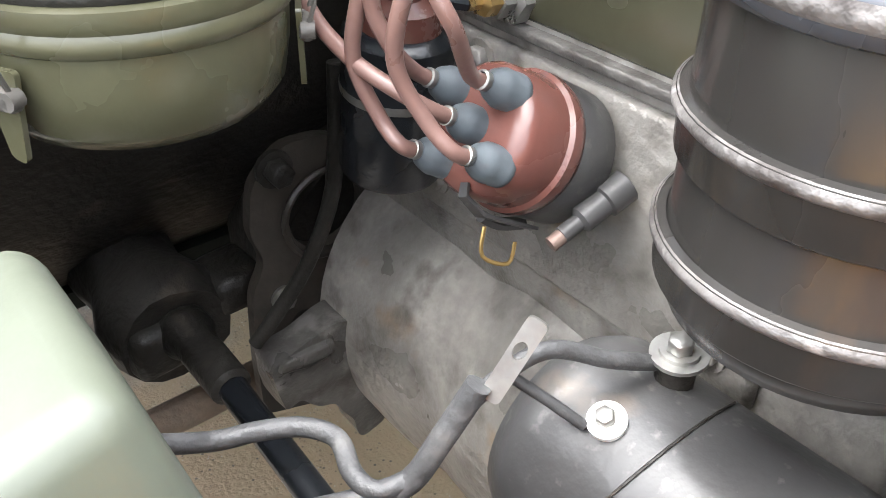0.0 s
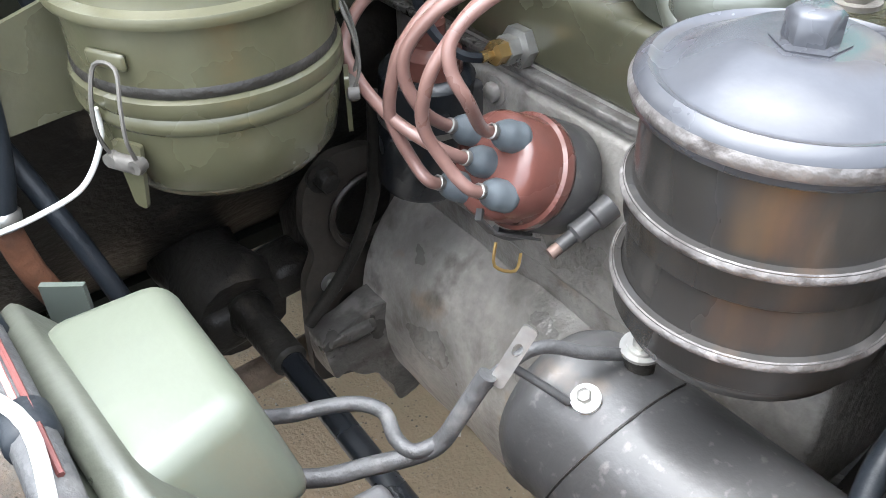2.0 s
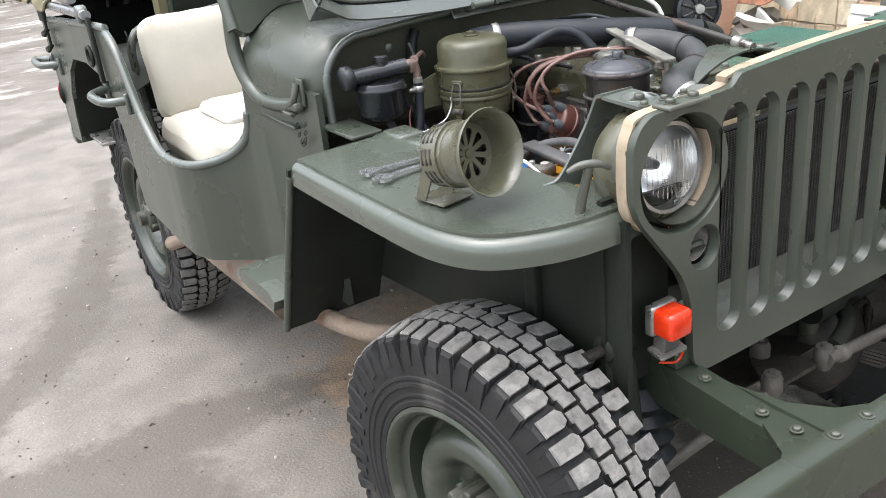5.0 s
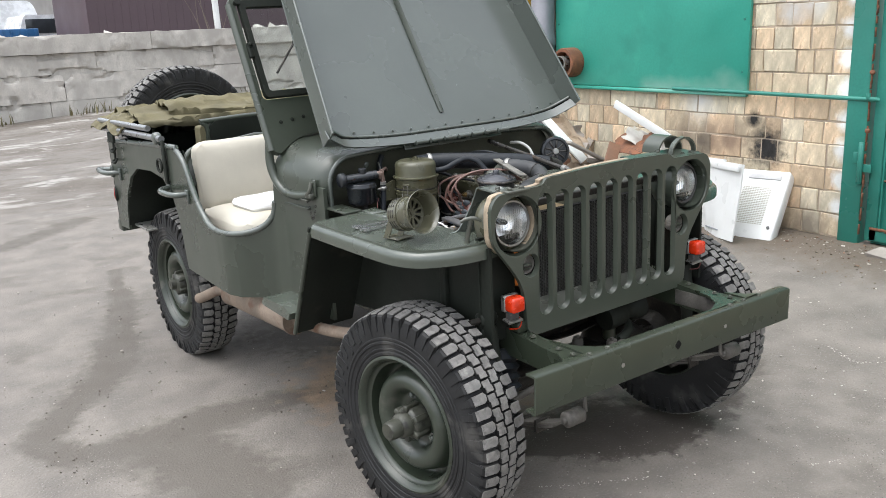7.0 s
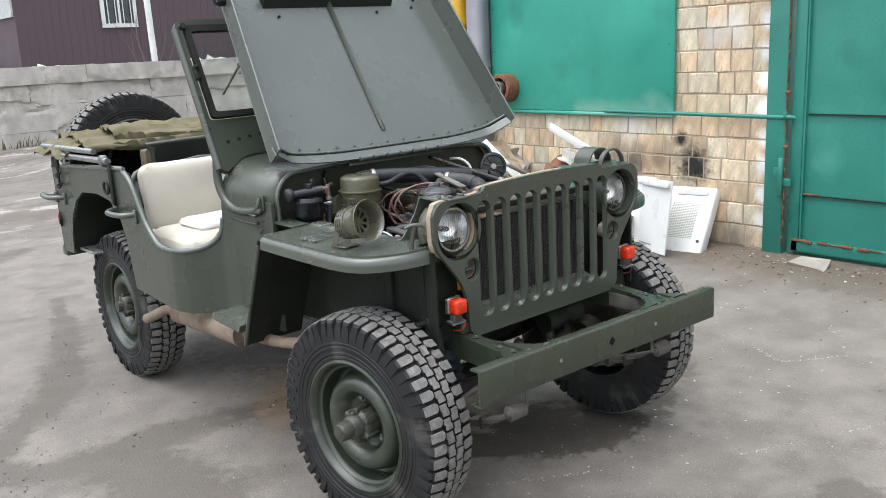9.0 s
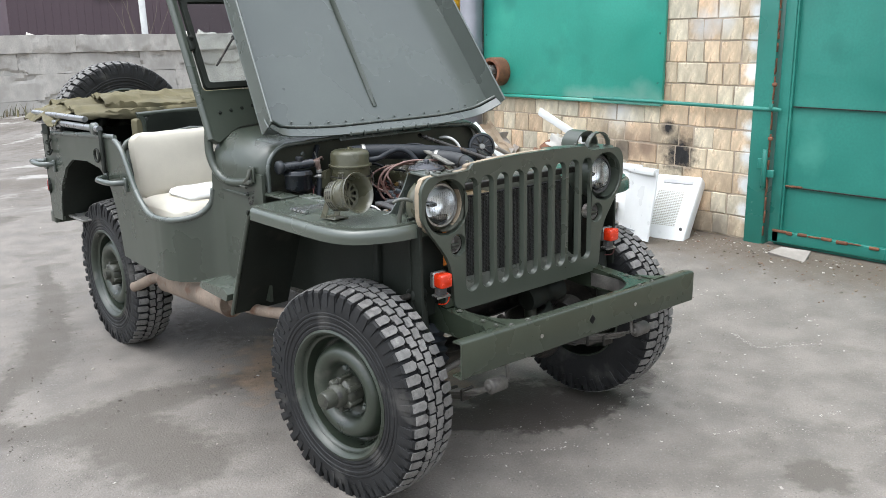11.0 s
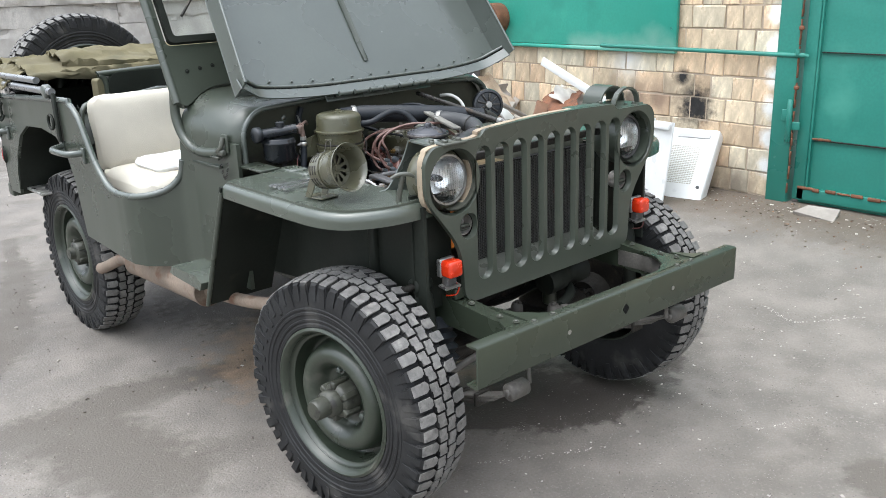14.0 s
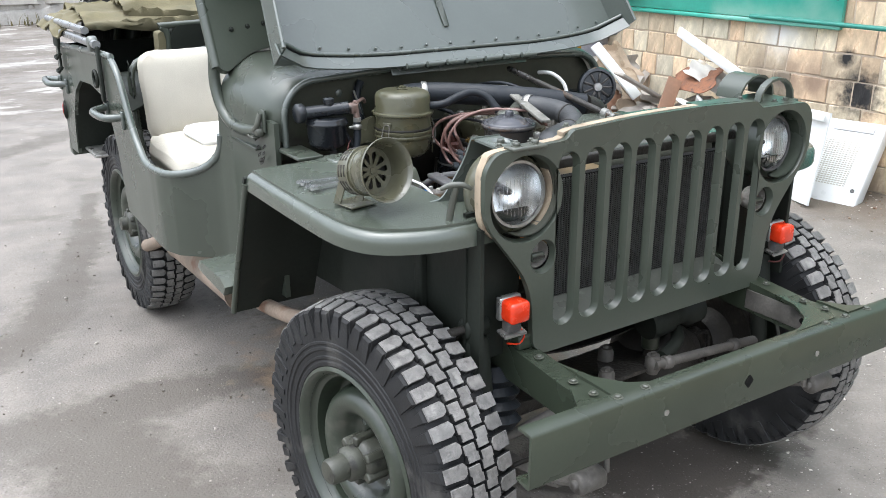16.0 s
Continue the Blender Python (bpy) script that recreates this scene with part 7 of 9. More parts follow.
# the canvas hood, folded over the rear rails
def build_tarp():
    hood = thing("canvas_hood", Matrix.Identity(4), "folded crumpled khaki canvas hood lying across the rear of the jeep", "tarpaulin")

    def crease(u, v, seed):
        """Long creases that run along the roll and wander."""
        q = noise.noise(Vector((u * 1.7 + seed, v * 6.0 + 0.8 * math.sin(4 * u), seed)))
        return (1 - abs(q) * 2.2) ** 3 if abs(q) < 0.45 else 0.0

    def layer(x0, x1, y0, wide, z0, high, seed):
        def fn(u, v):
            x = x0 + (x1 - x0) * u
            a = math.pi * (-0.10 + 1.20 * v)
            w = wide * (1 - 0.22 * abs(2 * u - 1) ** 2 + 0.08 * math.sin(4 * u + seed))
            h = high * (1 + 0.25 * math.sin(seed + 5 * u)) + 0.022 * noise.noise(Vector((u * 4, v * 2, seed)))
            z = z0 + h * max(-0.35, math.sin(a)) + 0.030 * crease(u * 0.7, v, seed) + 0.020 * crease(u * 1.2, v * 1.3, seed + 4) + 0.002 * noise.noise(Vector((u * 14, v * 9, seed)))
            y = y0 + w * math.cos(a) + 0.018 * noise.noise(Vector((u * 3.5, v * 4, seed + 7)))
            return (x, y, z)
        return sheet(B(), fn, 80, 40, 0.006)

    part("roll", layer(-0.72, 0.66, 2.36, 0.27, 1.125, 0.050, 1.3), TARP, hood, smooth=70)
    part("upper_fold", layer(-0.56, 0.34, 2.32, 0.20, 1.165, 0.030, 6.1), TARP, hood, smooth=70)

    def flap(u, v):
        """The loose end that droops over the side rail."""
        x = -0.64 - 0.17 * u + 0.02 * noise.noise(Vector((u * 3, v * 5, 2)))
        y = 2.20 + 0.42 * v + 0.06 * u * (v - 0.5) + 0.03 * noise.noise(Vector((u * 4, v * 7, 5)))
        z = 1.165 + 0.025 * math.sin(math.pi * v) - 0.075 * u ** 2.2 + 0.014 * u * math.sin(13 * v + 2) + 0.012 * noise.noise(Vector((u * 6, v * 12, 1)))
        return (x, y, z)

    part("loose_end", sheet(B(), flap, 26, 48, 0.006), TARP, hood, "drooping ragged canvas end", smooth=70)
    pil = thing("seat_cushion", Matrix.Identity(4), "loose white cushion on the front seat", "cushion")
    part("pad", cushion(B(), (-0.40, 1.36, 0.834), (0.36, 0.25, 0.030), 0.016), material("white_cotton", (0.75, 0.75, 0.74), 0.9, 0, 0.04, 8, 200, 0.1), pil)


build_tarp()


# siren on the wing
def build_siren():
    d = Vector((0.165, -0.96, 0.20)).normalized()
    seat = Vector((-0.622, 0.004, 1.018))
    m = axis(tuple(seat), tuple(d)) @ Matrix.Scale(0.94, 4)
    sr = thing("motor_siren", m, "olive motor siren with a flared mouth standing on the wing", "siren")
    part("bell", lathe(B(), [(0.046, -0.01), (0.050, 0.0), (0.054, 0.02), (0.056, 0.05), (0.062, 0.06), (0.066, 0.070), (0.069, 0.072), (0.070, 0.069), (0.064, 0.058), (0.058, 0.046), (0.052, 0.022), (0.050, 0.012)], None, 40), OLIVE_LIGHT, sr)
    # rotor face: a disc with wedge openings
    wedges = []
    for k in range(10):
        a = 2 * math.pi * k / 10
        wedges.append([(r * math.cos(a + da), r * math.sin(a + da)) for r, da in ((0.013, 0.0), (0.024, 0.14), (0.036, 0.19), (0.041, 0.10), (0.041, -0.10), (0.036, -0.19), (0.024, -0.14))])
    part("rotor_face", slab(B(), ring(0, 0, 0.051, n=40), 0.003, wedges, Matrix.Translation((0, 0, 0.014))), OLIVE_LIGHT, sr)
    # dark disc that gives the shade behind the wedge openings
    part("rotor_dark", lathe(B(), [(0.045, 0.004), (0, 0.004)], None, 24), CAST_DARK, sr)
    part("hub", lathe(B(), [(0.008, 0.0165), (0.007, 0.019), (0, 0.020)], None, 16), OLIVE_LIGHT, sr)
    part("motor", lathe(B(), [(0.050, 0.010), (0.052, 0.0), (0.052, -0.042), (0.048, -0.049), (0.042, -0.056), (0.030, -0.062), (0, -0.064)], None, 36), OLIVE_LIGHT, sr)
    part("band", lathe(B(), [(0.052, -0.002), (0.0555, -0.002), (0.0555, -0.008), (0.052, -0.008)], None, 36), OLIVE_LIGHT, sr)
    up = (m.to_3x3().inverted() @ Vector((0, 0, 1))).normalized()
    # dark bars on the drum stand for its shaded slots
    for k in range(9):
        q = Matrix.Rotation(2 * math.pi * k / 9, 4, "Z") @ Vector((*up[:2], 0)).to_4d()
        for zz in (-0.018, -0.028, -0.038):
            mm = Matrix.Translation(Vector((q[0], q[1], 0)) * 0.0518 + Vector((0, 0, zz))) @ Vector((q[0], q[1], 0)).to_track_quat("X", "Z").to_matrix().to_4x4()
            part("slot", box(B(), (0, 0, 0), (0.003, 0.026, 0.005), mm, bev=0.001, seg=1), CAST_DARK, sr)
    inv = m.inverted()
    ahead = Vector((d.x, d.y, 0)).normalized()
    for s in (-1, 1):
        side = Vector((d.y, -d.x, 0)).normalized() * s
        foot = seat - ahead * 0.045 + side * 0.030
        bm = slab(B(), rounded([(-0.034, -0.079), (-0.012, -0.079), (0.010, -0.034), (0.006, -0.024), (-0.012, -0.026)], 0.003), 0.003, m=inv @ plane_m(foot, ahead, (0, 0, 1)))
        part("leg", bm, OLIVE_LIGHT, sr)
    part("foot_plate", box(B(), (0, 0, 0), (0.068, 0.066, 0.003), inv @ plane_m(seat - Vector((0, 0, 0.0785)) - ahead * 0.048, ahead, (-ahead.y, ahead.x, 0)), bev=0.001), OLIVE_LIGHT, sr)


build_siren()


def build_spanners():
    def spanner(p, yaw, length, tilt=0.0):
        w = thing("spanner", pose(*p, 0, tilt, yaw), "chrome combination spanner lying on the olive wing", "spanner", "spanners on the wing")
        L = length
        out = rounded([(0, -0.0055), (L, -0.0055), (L, 0.0055), (0, 0.0055)], 0.002)
        part("shank", slab(B(), out, 0.0045), CHROME, w)
        part("ring_end", slab(B(), ring(L + 0.012, 0, 0.0155, n=24), 0.008, [ring(L + 0.012, 0, 0.0085, n=12)], Matrix.Translation((0, 0, -0.001))), CHROME, w)
        jaw = [(0.006, -0.010), (-0.006, -0.0165), (-0.024, -0.014), (-0.026, -0.0065), (-0.010, -0.005), (-0.006, 0.0), (-0.010, 0.005), (-0.026, 0.0065), (-0.024, 0.014), (-0.006, 0.0165), (0.006, 0.010)]
        part("open_end", slab(B(), rounded(jaw, 0.002, 2), 0.006, m=pose(0, 0, -0.0005, 0, 0, 12)), CHROME, w)

    spanner((-0.650, 0.242, 0.942), -3.7, 0.132)
    spanner((-0.650, 0.196, 0.942), 4.0, 0.138)


build_spanners()


# ---- the engine bay, in the yard's frame ----
def bay(name, label=""):
    e = new(name)
    e.parent = jeep
    e.matrix_basis = JI
    e.empty_display_size = 0.1
    if label:
        e["label"] = label
    return e


def build_engine():
    en = bay("engine")
    # crankcase barrel, valve-chest side, head
    bm = lathe(B(), [(0, 0.0), (0.150, 0.0), (0.158, 0.012), (0.160, 0.16), (0.156, 0.20), (0.160, 0.24), (0.160, 0.36), (0, 0.36)], axis((0.07, 0.268, 0.592), (0, 1, 0)), 48)
    bmesh.ops.subdivide_edges(bm, edges=[e for e in bm.edges if e.calc_length() > 0.06], cuts=4, use_grid_fill=True)
    for v in bm.verts:
        v.co += 0.0022 * Vector(noise.noise_vector(v.co * 22))
    part("crankcase", bm, CAST, en, "dirty grey cast crankcase", smooth=60)
    bm = B()
    box(bm, (0.12, 0.40, 0.80), (0.30, 0.46, 0.26), bev=0.006)
    part("block", bm, CAST, en, "dirty grey engine block")
    part("valve_cover", box(B(), (-0.033, 0.395, 0.822), (0.012, 0.30, 0.150), bev=0.005), CAST, en)
    for p in ((-0.039, 0.275, 0.775), (-0.039, 0.52, 0.775), (-0.039, 0.478, 0.884), (-0.039, 0.262, 0.86)):
        part("cover_bolt", hexbolt(B(), p, (-1, 0, 0), 0.008, 0.008), CAST, en)
    part("deck_ledge", box(B(), (0.12, 0.40, 0.9085), (0.318, 0.48, 0.007), bev=0.002), CAST_FOOT, en)
    bm = B()
    box(bm, (0.125, 0.405, 0.944), (0.317, 0.47, 0.064), bev=0.010, seg=3)
    part("cylinder_head", bm, OLIVE_LIGHT, en, "olive painted cylinder head with chipped edges")
    for k in range(5):
        part("head_bolt", hexbolt(B(), (-0.005, 0.22 + 0.09 * k, 0.976), (0, 0, 1), 0.011, 0.014), CAST if k % 2 else ZINC, en)
        part("head_bolt", hexbolt(B(), (0.10, 0.20 + 0.09 * k, 0.976), (0, 0, 1), 0.011, 0.014), CAST, en)
    for k in range(4):
        part("spark_plug", lathe(B(), [(0.012, 0), (0.012, 0.012), (0.008, 0.014), (0.007, 0.045), (0, 0.047)], Matrix.Translation((0.05, 0.22 + 0.105 * k, 0.975)), 12), CAST, en)
    # rear engine plate with its openings
    pl = [(-0.150, 0.500), (-0.100, 0.485), (0.02, 0.46), (0.02, 0.745), (-0.03, 0.752), (-0.065, 0.770), (-0.105, 0.772), (-0.135, 0.745), (-0.142, 0.70), (-0.130, 0.668), (-0.146, 0.640), (-0.150, 0.57)]
    bm = slab(B(), rounded(pl, 0.012, 3), 0.012, [ring(-0.068, 0.697, 0.037, 0.036), ring(-0.100, 0.590, 0.0125, n=16)], plane_m((0, 0.652, 0), (1, 0, 0), (0, 0, 1)))
    part("rear_plate", bm, CAST_BROWN, en, "dark steel engine rear plate with round holes")
    pts = [(-0.068 + 0.043 * math.cos(a), 0.636, 0.697 + 0.042 * math.sin(a)) for a in [radians(20 + 28 * k) for k in range(10)]]
    part("plate_lip", tube(B(), pts, 0.0032, 6, 3), CAST_BROWN, en)
    part("plate_bolt", hexbolt(B(), (-0.118, 0.640, 0.626), (0, -1, 0), 0.008, 0.012), ZINC, en)
    part("plate_bolt", hexbolt(B(), (-0.115, 0.640, 0.755), (0, -1, 0), 0.011, 0.02), CAST_DARK, en)
    part("bell_housing", lathe(B(), [(0, 0), (0.155, 0), (0.16, 0.02), (0.155, 0.08), (0.10, 0.22), (0.09, 0.42), (0, 0.42)], axis((0.04, 0.664, 0.595), (0, 1, 0)), 32), CAST_DARK, en)
    # mounting foot
    ft = slab(B(), rounded([(-0.162, 0.604), (-0.154, 0.548), (-0.136, 0.556), (-0.118, 0.532), (-0.104, 0.530), (-0.088, 0.502), (-0.076, 0.468), (-0.050, 0.474), (-0.045, 0.53), (-0.055, 0.605), (-0.095, 0.622)], 0.008, 3), 0.034, m=plane_m((0, 0.620, 0), (1, 0, 0), (0, 0, 1)))
    box(ft, (-0.128, 0.590, 0.600), (0.056, 0.022, 0.016), pose(0, 0, 0), bev=0.006)
    bmesh.ops.subdivide_edges(ft, edges=ft.edges, cuts=1)
    for v in ft.verts:
        v.co += 0.0035 * Vector(noise.noise_vector(v.co * 40))
    part("mounting_foot", ft, CAST_FOOT, en)
    # water sensor in the head with its brass nut
    part("sensor", lathe(B(), [(0.016, 0), (0.016, 0.012), (0.011, 0.014), (0.011, 0.024), (0, 0.025)], axis((-0.032, 0.455, 0.928), (-1, -0.1, 0.1)), 6), ZINC, en)
    part("sensor_nut", lathe(B(), [(0.009, 0), (0.009, 0.010), (0.004, 0.012), (0.004, 0.022), (0, 0.022)], axis((-0.056, 0.452, 0.931), (-1, -0.1, 0.1)), 6), BRASS, en)
    part("sensor_wire", tube(B(), [(-0.078, 0.450, 0.933), (-0.092, 0.455, 0.938), (-0.10, 0.475, 0.95), (-0.09, 0.51, 0.97), (-0.06, 0.55, 1.0)], 0.004, 6, 5), HOSE, en)
    # coil behind the distributor, with a brown cap
    cm = axis((-0.072, 0.535, 0.79), (0.0, -0.12, 1))
    part("coil", lathe(B(), [(0, 0), (0.036, 0), (0.038, 0.004), (0.038, 0.06), (0.0385, 0.066), (0.0385, 0.072), (0.038, 0.076), (0.038, 0.105), (0.030, 0.110), (0, 0.110)], cm, 28), BLACK_GLOSS, en, "black ignition coil with a pale band")
    part("coil_band", lathe(B(), [(0.0388, 0.064), (0.0392, 0.067), (0.0388, 0.070)], cm, 28), ZINC, en)
    part("coil_cap", lathe(B(), [(0.028, 0.108), (0.026, 0.125), (0.014, 0.13), (0.012, 0.148), (0, 0.15)], cm, 24), BAKELITE, en)
    part("coil_bracket", box(B(), (-0.04, 0.50, 0.86), (0.05, 0.012, 0.05), bev=0.004), BLACK_PAINT, en)
    # oil-dipstick and dark pipes low down
    part("dip_rod", tube(B(), [(-0.165, 0.605, 0.62), (-0.150, 0.600, 0.64), (-0.118, 0.59, 0.69), (-0.095, 0.58, 0.76), (-0.090, 0.575, 0.86)], 0.0065, 10, 4), CAST_DARK, en)
    # linkage rod and gearbox parts in the shade
    part("clutch_rod", tube(B(), [(-0.20, 0.80, 0.61), (-0.20, 0.62, 0.612), (-0.20, 0.40, 0.592), (-0.20, 0.10, 0.568)], 0.0125, 14, 2), BLACK_GLOSS, en)
    part("rod_sleeve", lathe(B(), [(0.0125, 0), (0.0175, 0.004), (0.0185, 0.07), (0.024, 0.08), (0.024, 0.10), (0.014, 0.11)], axis((-0.20, 0.578, 0.609), (0, 1, 0.01)), 20), CAST_DARK, en)
    bm = B()
    lathe(bm, [(0, 0), (0.05, 0), (0.06, 0.03), (0.045, 0.08), (0.05, 0.12), (0, 0.13)], axis((-0.205, 0.675, 0.60), (0, 1, 0.1)), 16)
    box(bm, (-0.22, 0.70, 0.60), (0.06, 0.08, 0.05), pose(0, 0, 0, 0, 0, 0), bev=0.012)
    box(bm, (-0.14, 0.70, 0.62), (0.05, 0.06, 0.04), bev=0.01)
    for v in bm.verts:
        v.co += 0.004 * Vector(noise.noise_vector(v.co * 35))
    part("gearbox_lug", bm, CAST_DARK, en)
    part("cross_tube", tube(B(), [(-0.32, 0.70, 0.485), (-0.20, 0.70, 0.490), (0.0, 0.70, 0.495)], 0.017, 12, 2), RUST_PIPE, en)


build_engine()


def build_generator():
    g = bay("generator")
    m = axis((-0.145, 0.295, 0.778), (0, -1, 0.02))
    part("case", lathe(B(), [(0, 0.0), (0.030, 0.0), (0.050, 0.010), (0.056, 0.020), (0.0575, 0.024), (0.0575, 0.034), (0.0565, 0.036), (0.057, 0.060), (0.057, 0.34), (0.050, 0.35), (0, 0.35)], m, 44), BLACK_PAINT, g, "scuffed black generator case")
    part("band_gap", tube(B(), [(-0.145 + 0.0575 * math.cos(a), 0.232 - 0.02 * math.sin(a), 0.780 + 0.0575 * math.sin(a)) for a in [radians(60 + 12 * k) for k in range(12)]], 0.0007, 5, 1), CAST_DARK, g)
    part("terminal_post", cyl(B(), (-0.130, 0.238, 0.826), (0, 0, 1), 0.009, 0.022, 14), CAST_DARK, g)
    part("terminal_washer", lathe(B(), [(0, 0), (0.0130, 0), (0.0130, 0.002), (0, 0.002)], axis((-0.130, 0.238, 0.848), (-0.1, 0, 1)), 22), ZINC, g)
    part("terminal_nut", hexbolt(B(), (-0.130, 0.238, 0.850), (-0.1, 0, 1), 0.006, 0.008), ZINC, g)
    part("white_washer", lathe(B(), [(0, 0), (0.0088, 0), (0.0088, 0.003), (0, 0.004)], axis((-0.1700, 0.240, 0.8305), (-0.45, -0.1, 1)), 22), WHITE_PAINT, g, "white insulating washer")
    part("white_nut", hexbolt(B(), (-0.1715, 0.240, 0.8335), (-0.45, -0.1, 1), 0.0045, 0.005), ZINC, g)
    part("foot", box(B(), (-0.10, 0.18, 0.715), (0.05, 0.16, 0.03), bev=0.006), CAST_DARK, g)
    # cables to it
    part("cable", tube(B(), [(-0.335, 0.345, 0.835), (-0.302, 0.346, 0.815), (-0.283, 0.339, 0.815), (-0.266, 0.329, 0.815), (-0.258, 0.314, 0.815), (-0.263, 0.295, 0.814), (-0.260, 0.282, 0.813), (-0.247, 0.278, 0.814)], 0.0046, 10, 5), TAPE, g)
    part("cable", tube(B(), [(-0.345, 0.330, 0.815), (-0.322, 0.320, 0.800), (-0.303, 0.306, 0.800), (-0.283, 0.297, 0.802), (-0.262, 0.284, 0.808), (-0.246, 0.277, 0.814), (-0.234, 0.272, 0.835), (-0.221, 0.266, 0.862)], 0.0056, 10, 5), TAPE, g)
    part("cable_end", slab(B(), rounded([(-0.020, -0.0045), (0.020, -0.0045), (0.020, 0.0045), (-0.020, 0.0045)], 0.003), 0.0022, [ring(0.005, 0, 0.0042, 0.0028, n=14)], plane_m((-0.209, 0.2600, 0.872), (0.42, -0.12, 0.75), Vector((0.42, -0.12, 0.75)).cross(Vector((-0.45, -0.50, 0.65))))), ZINC, g, "bare tinned cable eye")
    part("cable", tube(B(), [(-0.230, 0.272, 0.842), (-0.205, 0.268, 0.858), (-0.185, 0.262, 0.864), (-0.160, 0.252, 0.852), (-0.138, 0.244, 0.844)], 0.0040, 10, 5), TAPE, g)
    part("cable", tube(B(), [(-0.200, 0.269, 0.852), (-0.188, 0.256, 0.840), (-0.178, 0.246, 0.829)], 0.0026, 8, 4), TAPE, g)


build_generator()


def build_distributor():
    ds = bay("distributor")
    ax = Vector((-0.86, 0.02, 0.51)).normalized()
    c = Vector((-0.121, 0.387, 0.895))          # middle of the cap's face
    m = axis(c, tuple(ax)) @ Matrix.Diagonal((0.97, 0.97, 0.86, 1))
    part("cap", lathe(B(), [(0.0, 0.004), (0.026, 0.003), (0.034, 0.000), (0.0375, -0.006), (0.0385, -0.026), (0.0390, -0.034), (0.0415, -0.036), (0.0418, -0.042), (0.0410, -0.047), (0.039, -0.049), (0, -0.049)], m, 44), BAKELITE, ds, "glossy brown bakelite cap")
    part("body", lathe(B(), [(0.0405, -0.048), (0.0415, -0.053), (0.0415, -0.080), (0.036, -0.086), (0.022, -0.090), (0.020, -0.13), (0, -0.13)], m, 36), BLACK_PAINT, ds)
    y = (Vector((0, 0, 1)) - ax * ax.z).normalized()
    x = y.cross(ax)
    spots = [c]
    for k in range(4):
        a = radians(ANG + 90 * k)
        spots.append(c + (x * math.cos(a) + y * math.sin(a)) * 0.0265)
    ends = []
    for p in spots:
        bmm = axis(p, tuple(ax)) @ Matrix.Scale(0.92, 4)
        part("boot", lathe(B(), [(0.0112, -0.004), (0.0118, -0.003), (0.0118, 0.001), (0.0113, 0.0015), (0.0115, 0.010), (0.0090, 0.017), (0.0056, 0.021), (0.0052, 0.024), (0, 0.024)], bmm, 22), BOOT, ds, "grey rubber boot")
        part("ferrule", lathe(B(), [(0.0050, 0.022), (0.0056, 0.0225), (0.0058, 0.0265), (0.0045, 0.027)], bmm, 12), ZINC, ds)
        ends.append(p + ax * 0.024)
    # plug wires: out of the boots, up in arcs, and back over the head
    ways = {"a": [(-0.163, 0.398, 0.922), (-0.172, 0.425, 0.932), (-0.172, 0.460, 0.945), (-0.165, 0.482, 0.962), (-0.140, 0.478, 0.990), (-0.100, 0.440, 1.010), (-0.055, 0.385, 1.020)],
            "e": [(-0.160, 0.406, 0.940), (-0.168, 0.411, 0.962), (-0.165, 0.408, 0.984), (-0.145, 0.395, 1.008), (-0.110, 0.375, 1.024), (-0.075, 0.345, 1.034), (-0.040, 0.315, 1.038)],
            "c": [(-0.158, 0.362, 0.962), (-0.165, 0.369, 0.982), (-0.160, 0.372, 1.000), (-0.138, 0.365, 1.018), (-0.105, 0.345, 1.034), (-0.070, 0.315, 1.042), (-0.04, 0.285, 1.040)],
            "d": [(-0.164, 0.412, 0.902), (-0.172, 0.422, 0.930), (-0.172, 0.418, 0.958), (-0.165, 0.412, 0.984), (-0.140, 0.405, 1.008), (-0.105, 0.390, 1.018), (-0.06, 0.36, 1.022)],
            "b": [(-0.163, 0.374, 0.914), (-0.174, 0.384, 0.942), (-0.174, 0.380, 0.970), (-0.165, 0.376, 0.990), (-0.140, 0.372, 1.014), (-0.105, 0.358, 1.028), (-0.06, 0.33, 1.034)]}
    seat_of = {}
    for key, (wy, wz) in {"e": (1, 1), "c": (-1, 1), "b": (-1, -1), "d": (1, -1)}.items():
        seat_of[key] = min(ends[1:], key=lambda e: -(wy * (e.y - c.y) + wz * (e.z - c.z)))
    seat_of["a"] = ends[0]
    for key, way in ways.items():
        e = seat_of[key]
        tail = Vector(way[-1])
        part("plug_wire", tube(B(), [e - ax * 0.006, e + ax * 0.008] + way + [tuple(tail + Vector((0.045, -0.035, 0.002))), tuple(tail + Vector((0.10, -0.055, -0.004))), tuple(tail + Vector((0.16, -0.05, -0.04)))], 0.0042, 12, 7), COPPER_WIRE, ds, "copper-brown ignition wire")
    # clip, oil tube and yellow lead
    part("hold_strap", sheet(B(), lambda u, v: tuple(c + (x * math.cos(HOLD + 0.16 * (v - 0.5)) + y * math.sin(HOLD + 0.16 * (v - 0.5))) * (0.030 + 0.0155 * min(1, u * 2.5)) - ax * (-0.004 + 0.062 * max(0.0, u - 0.2) / 0.8)), 10, 3, 0.002), BLACK_PAINT, ds)
    part("clip", tube(B(), [c - ax * 0.034 - y * 0.046, c - ax * 0.050 - y * 0.048, c - ax * 0.070 - y * 0.044], 0.004, 6, 3), BLACK_PAINT, ds)
    part("vacuum_pipe", lathe(B(), [(0, 0), (0.005, 0), (0.005, 0.012), (0.008, 0.014), (0.008, 0.030), (0.010, 0.031), (0.010, 0.046), (0, 0.048)], axis((-0.093, 0.346, 0.838), (0.75, -0.1, 0.35)), 12), BLACK_PAINT, ds)
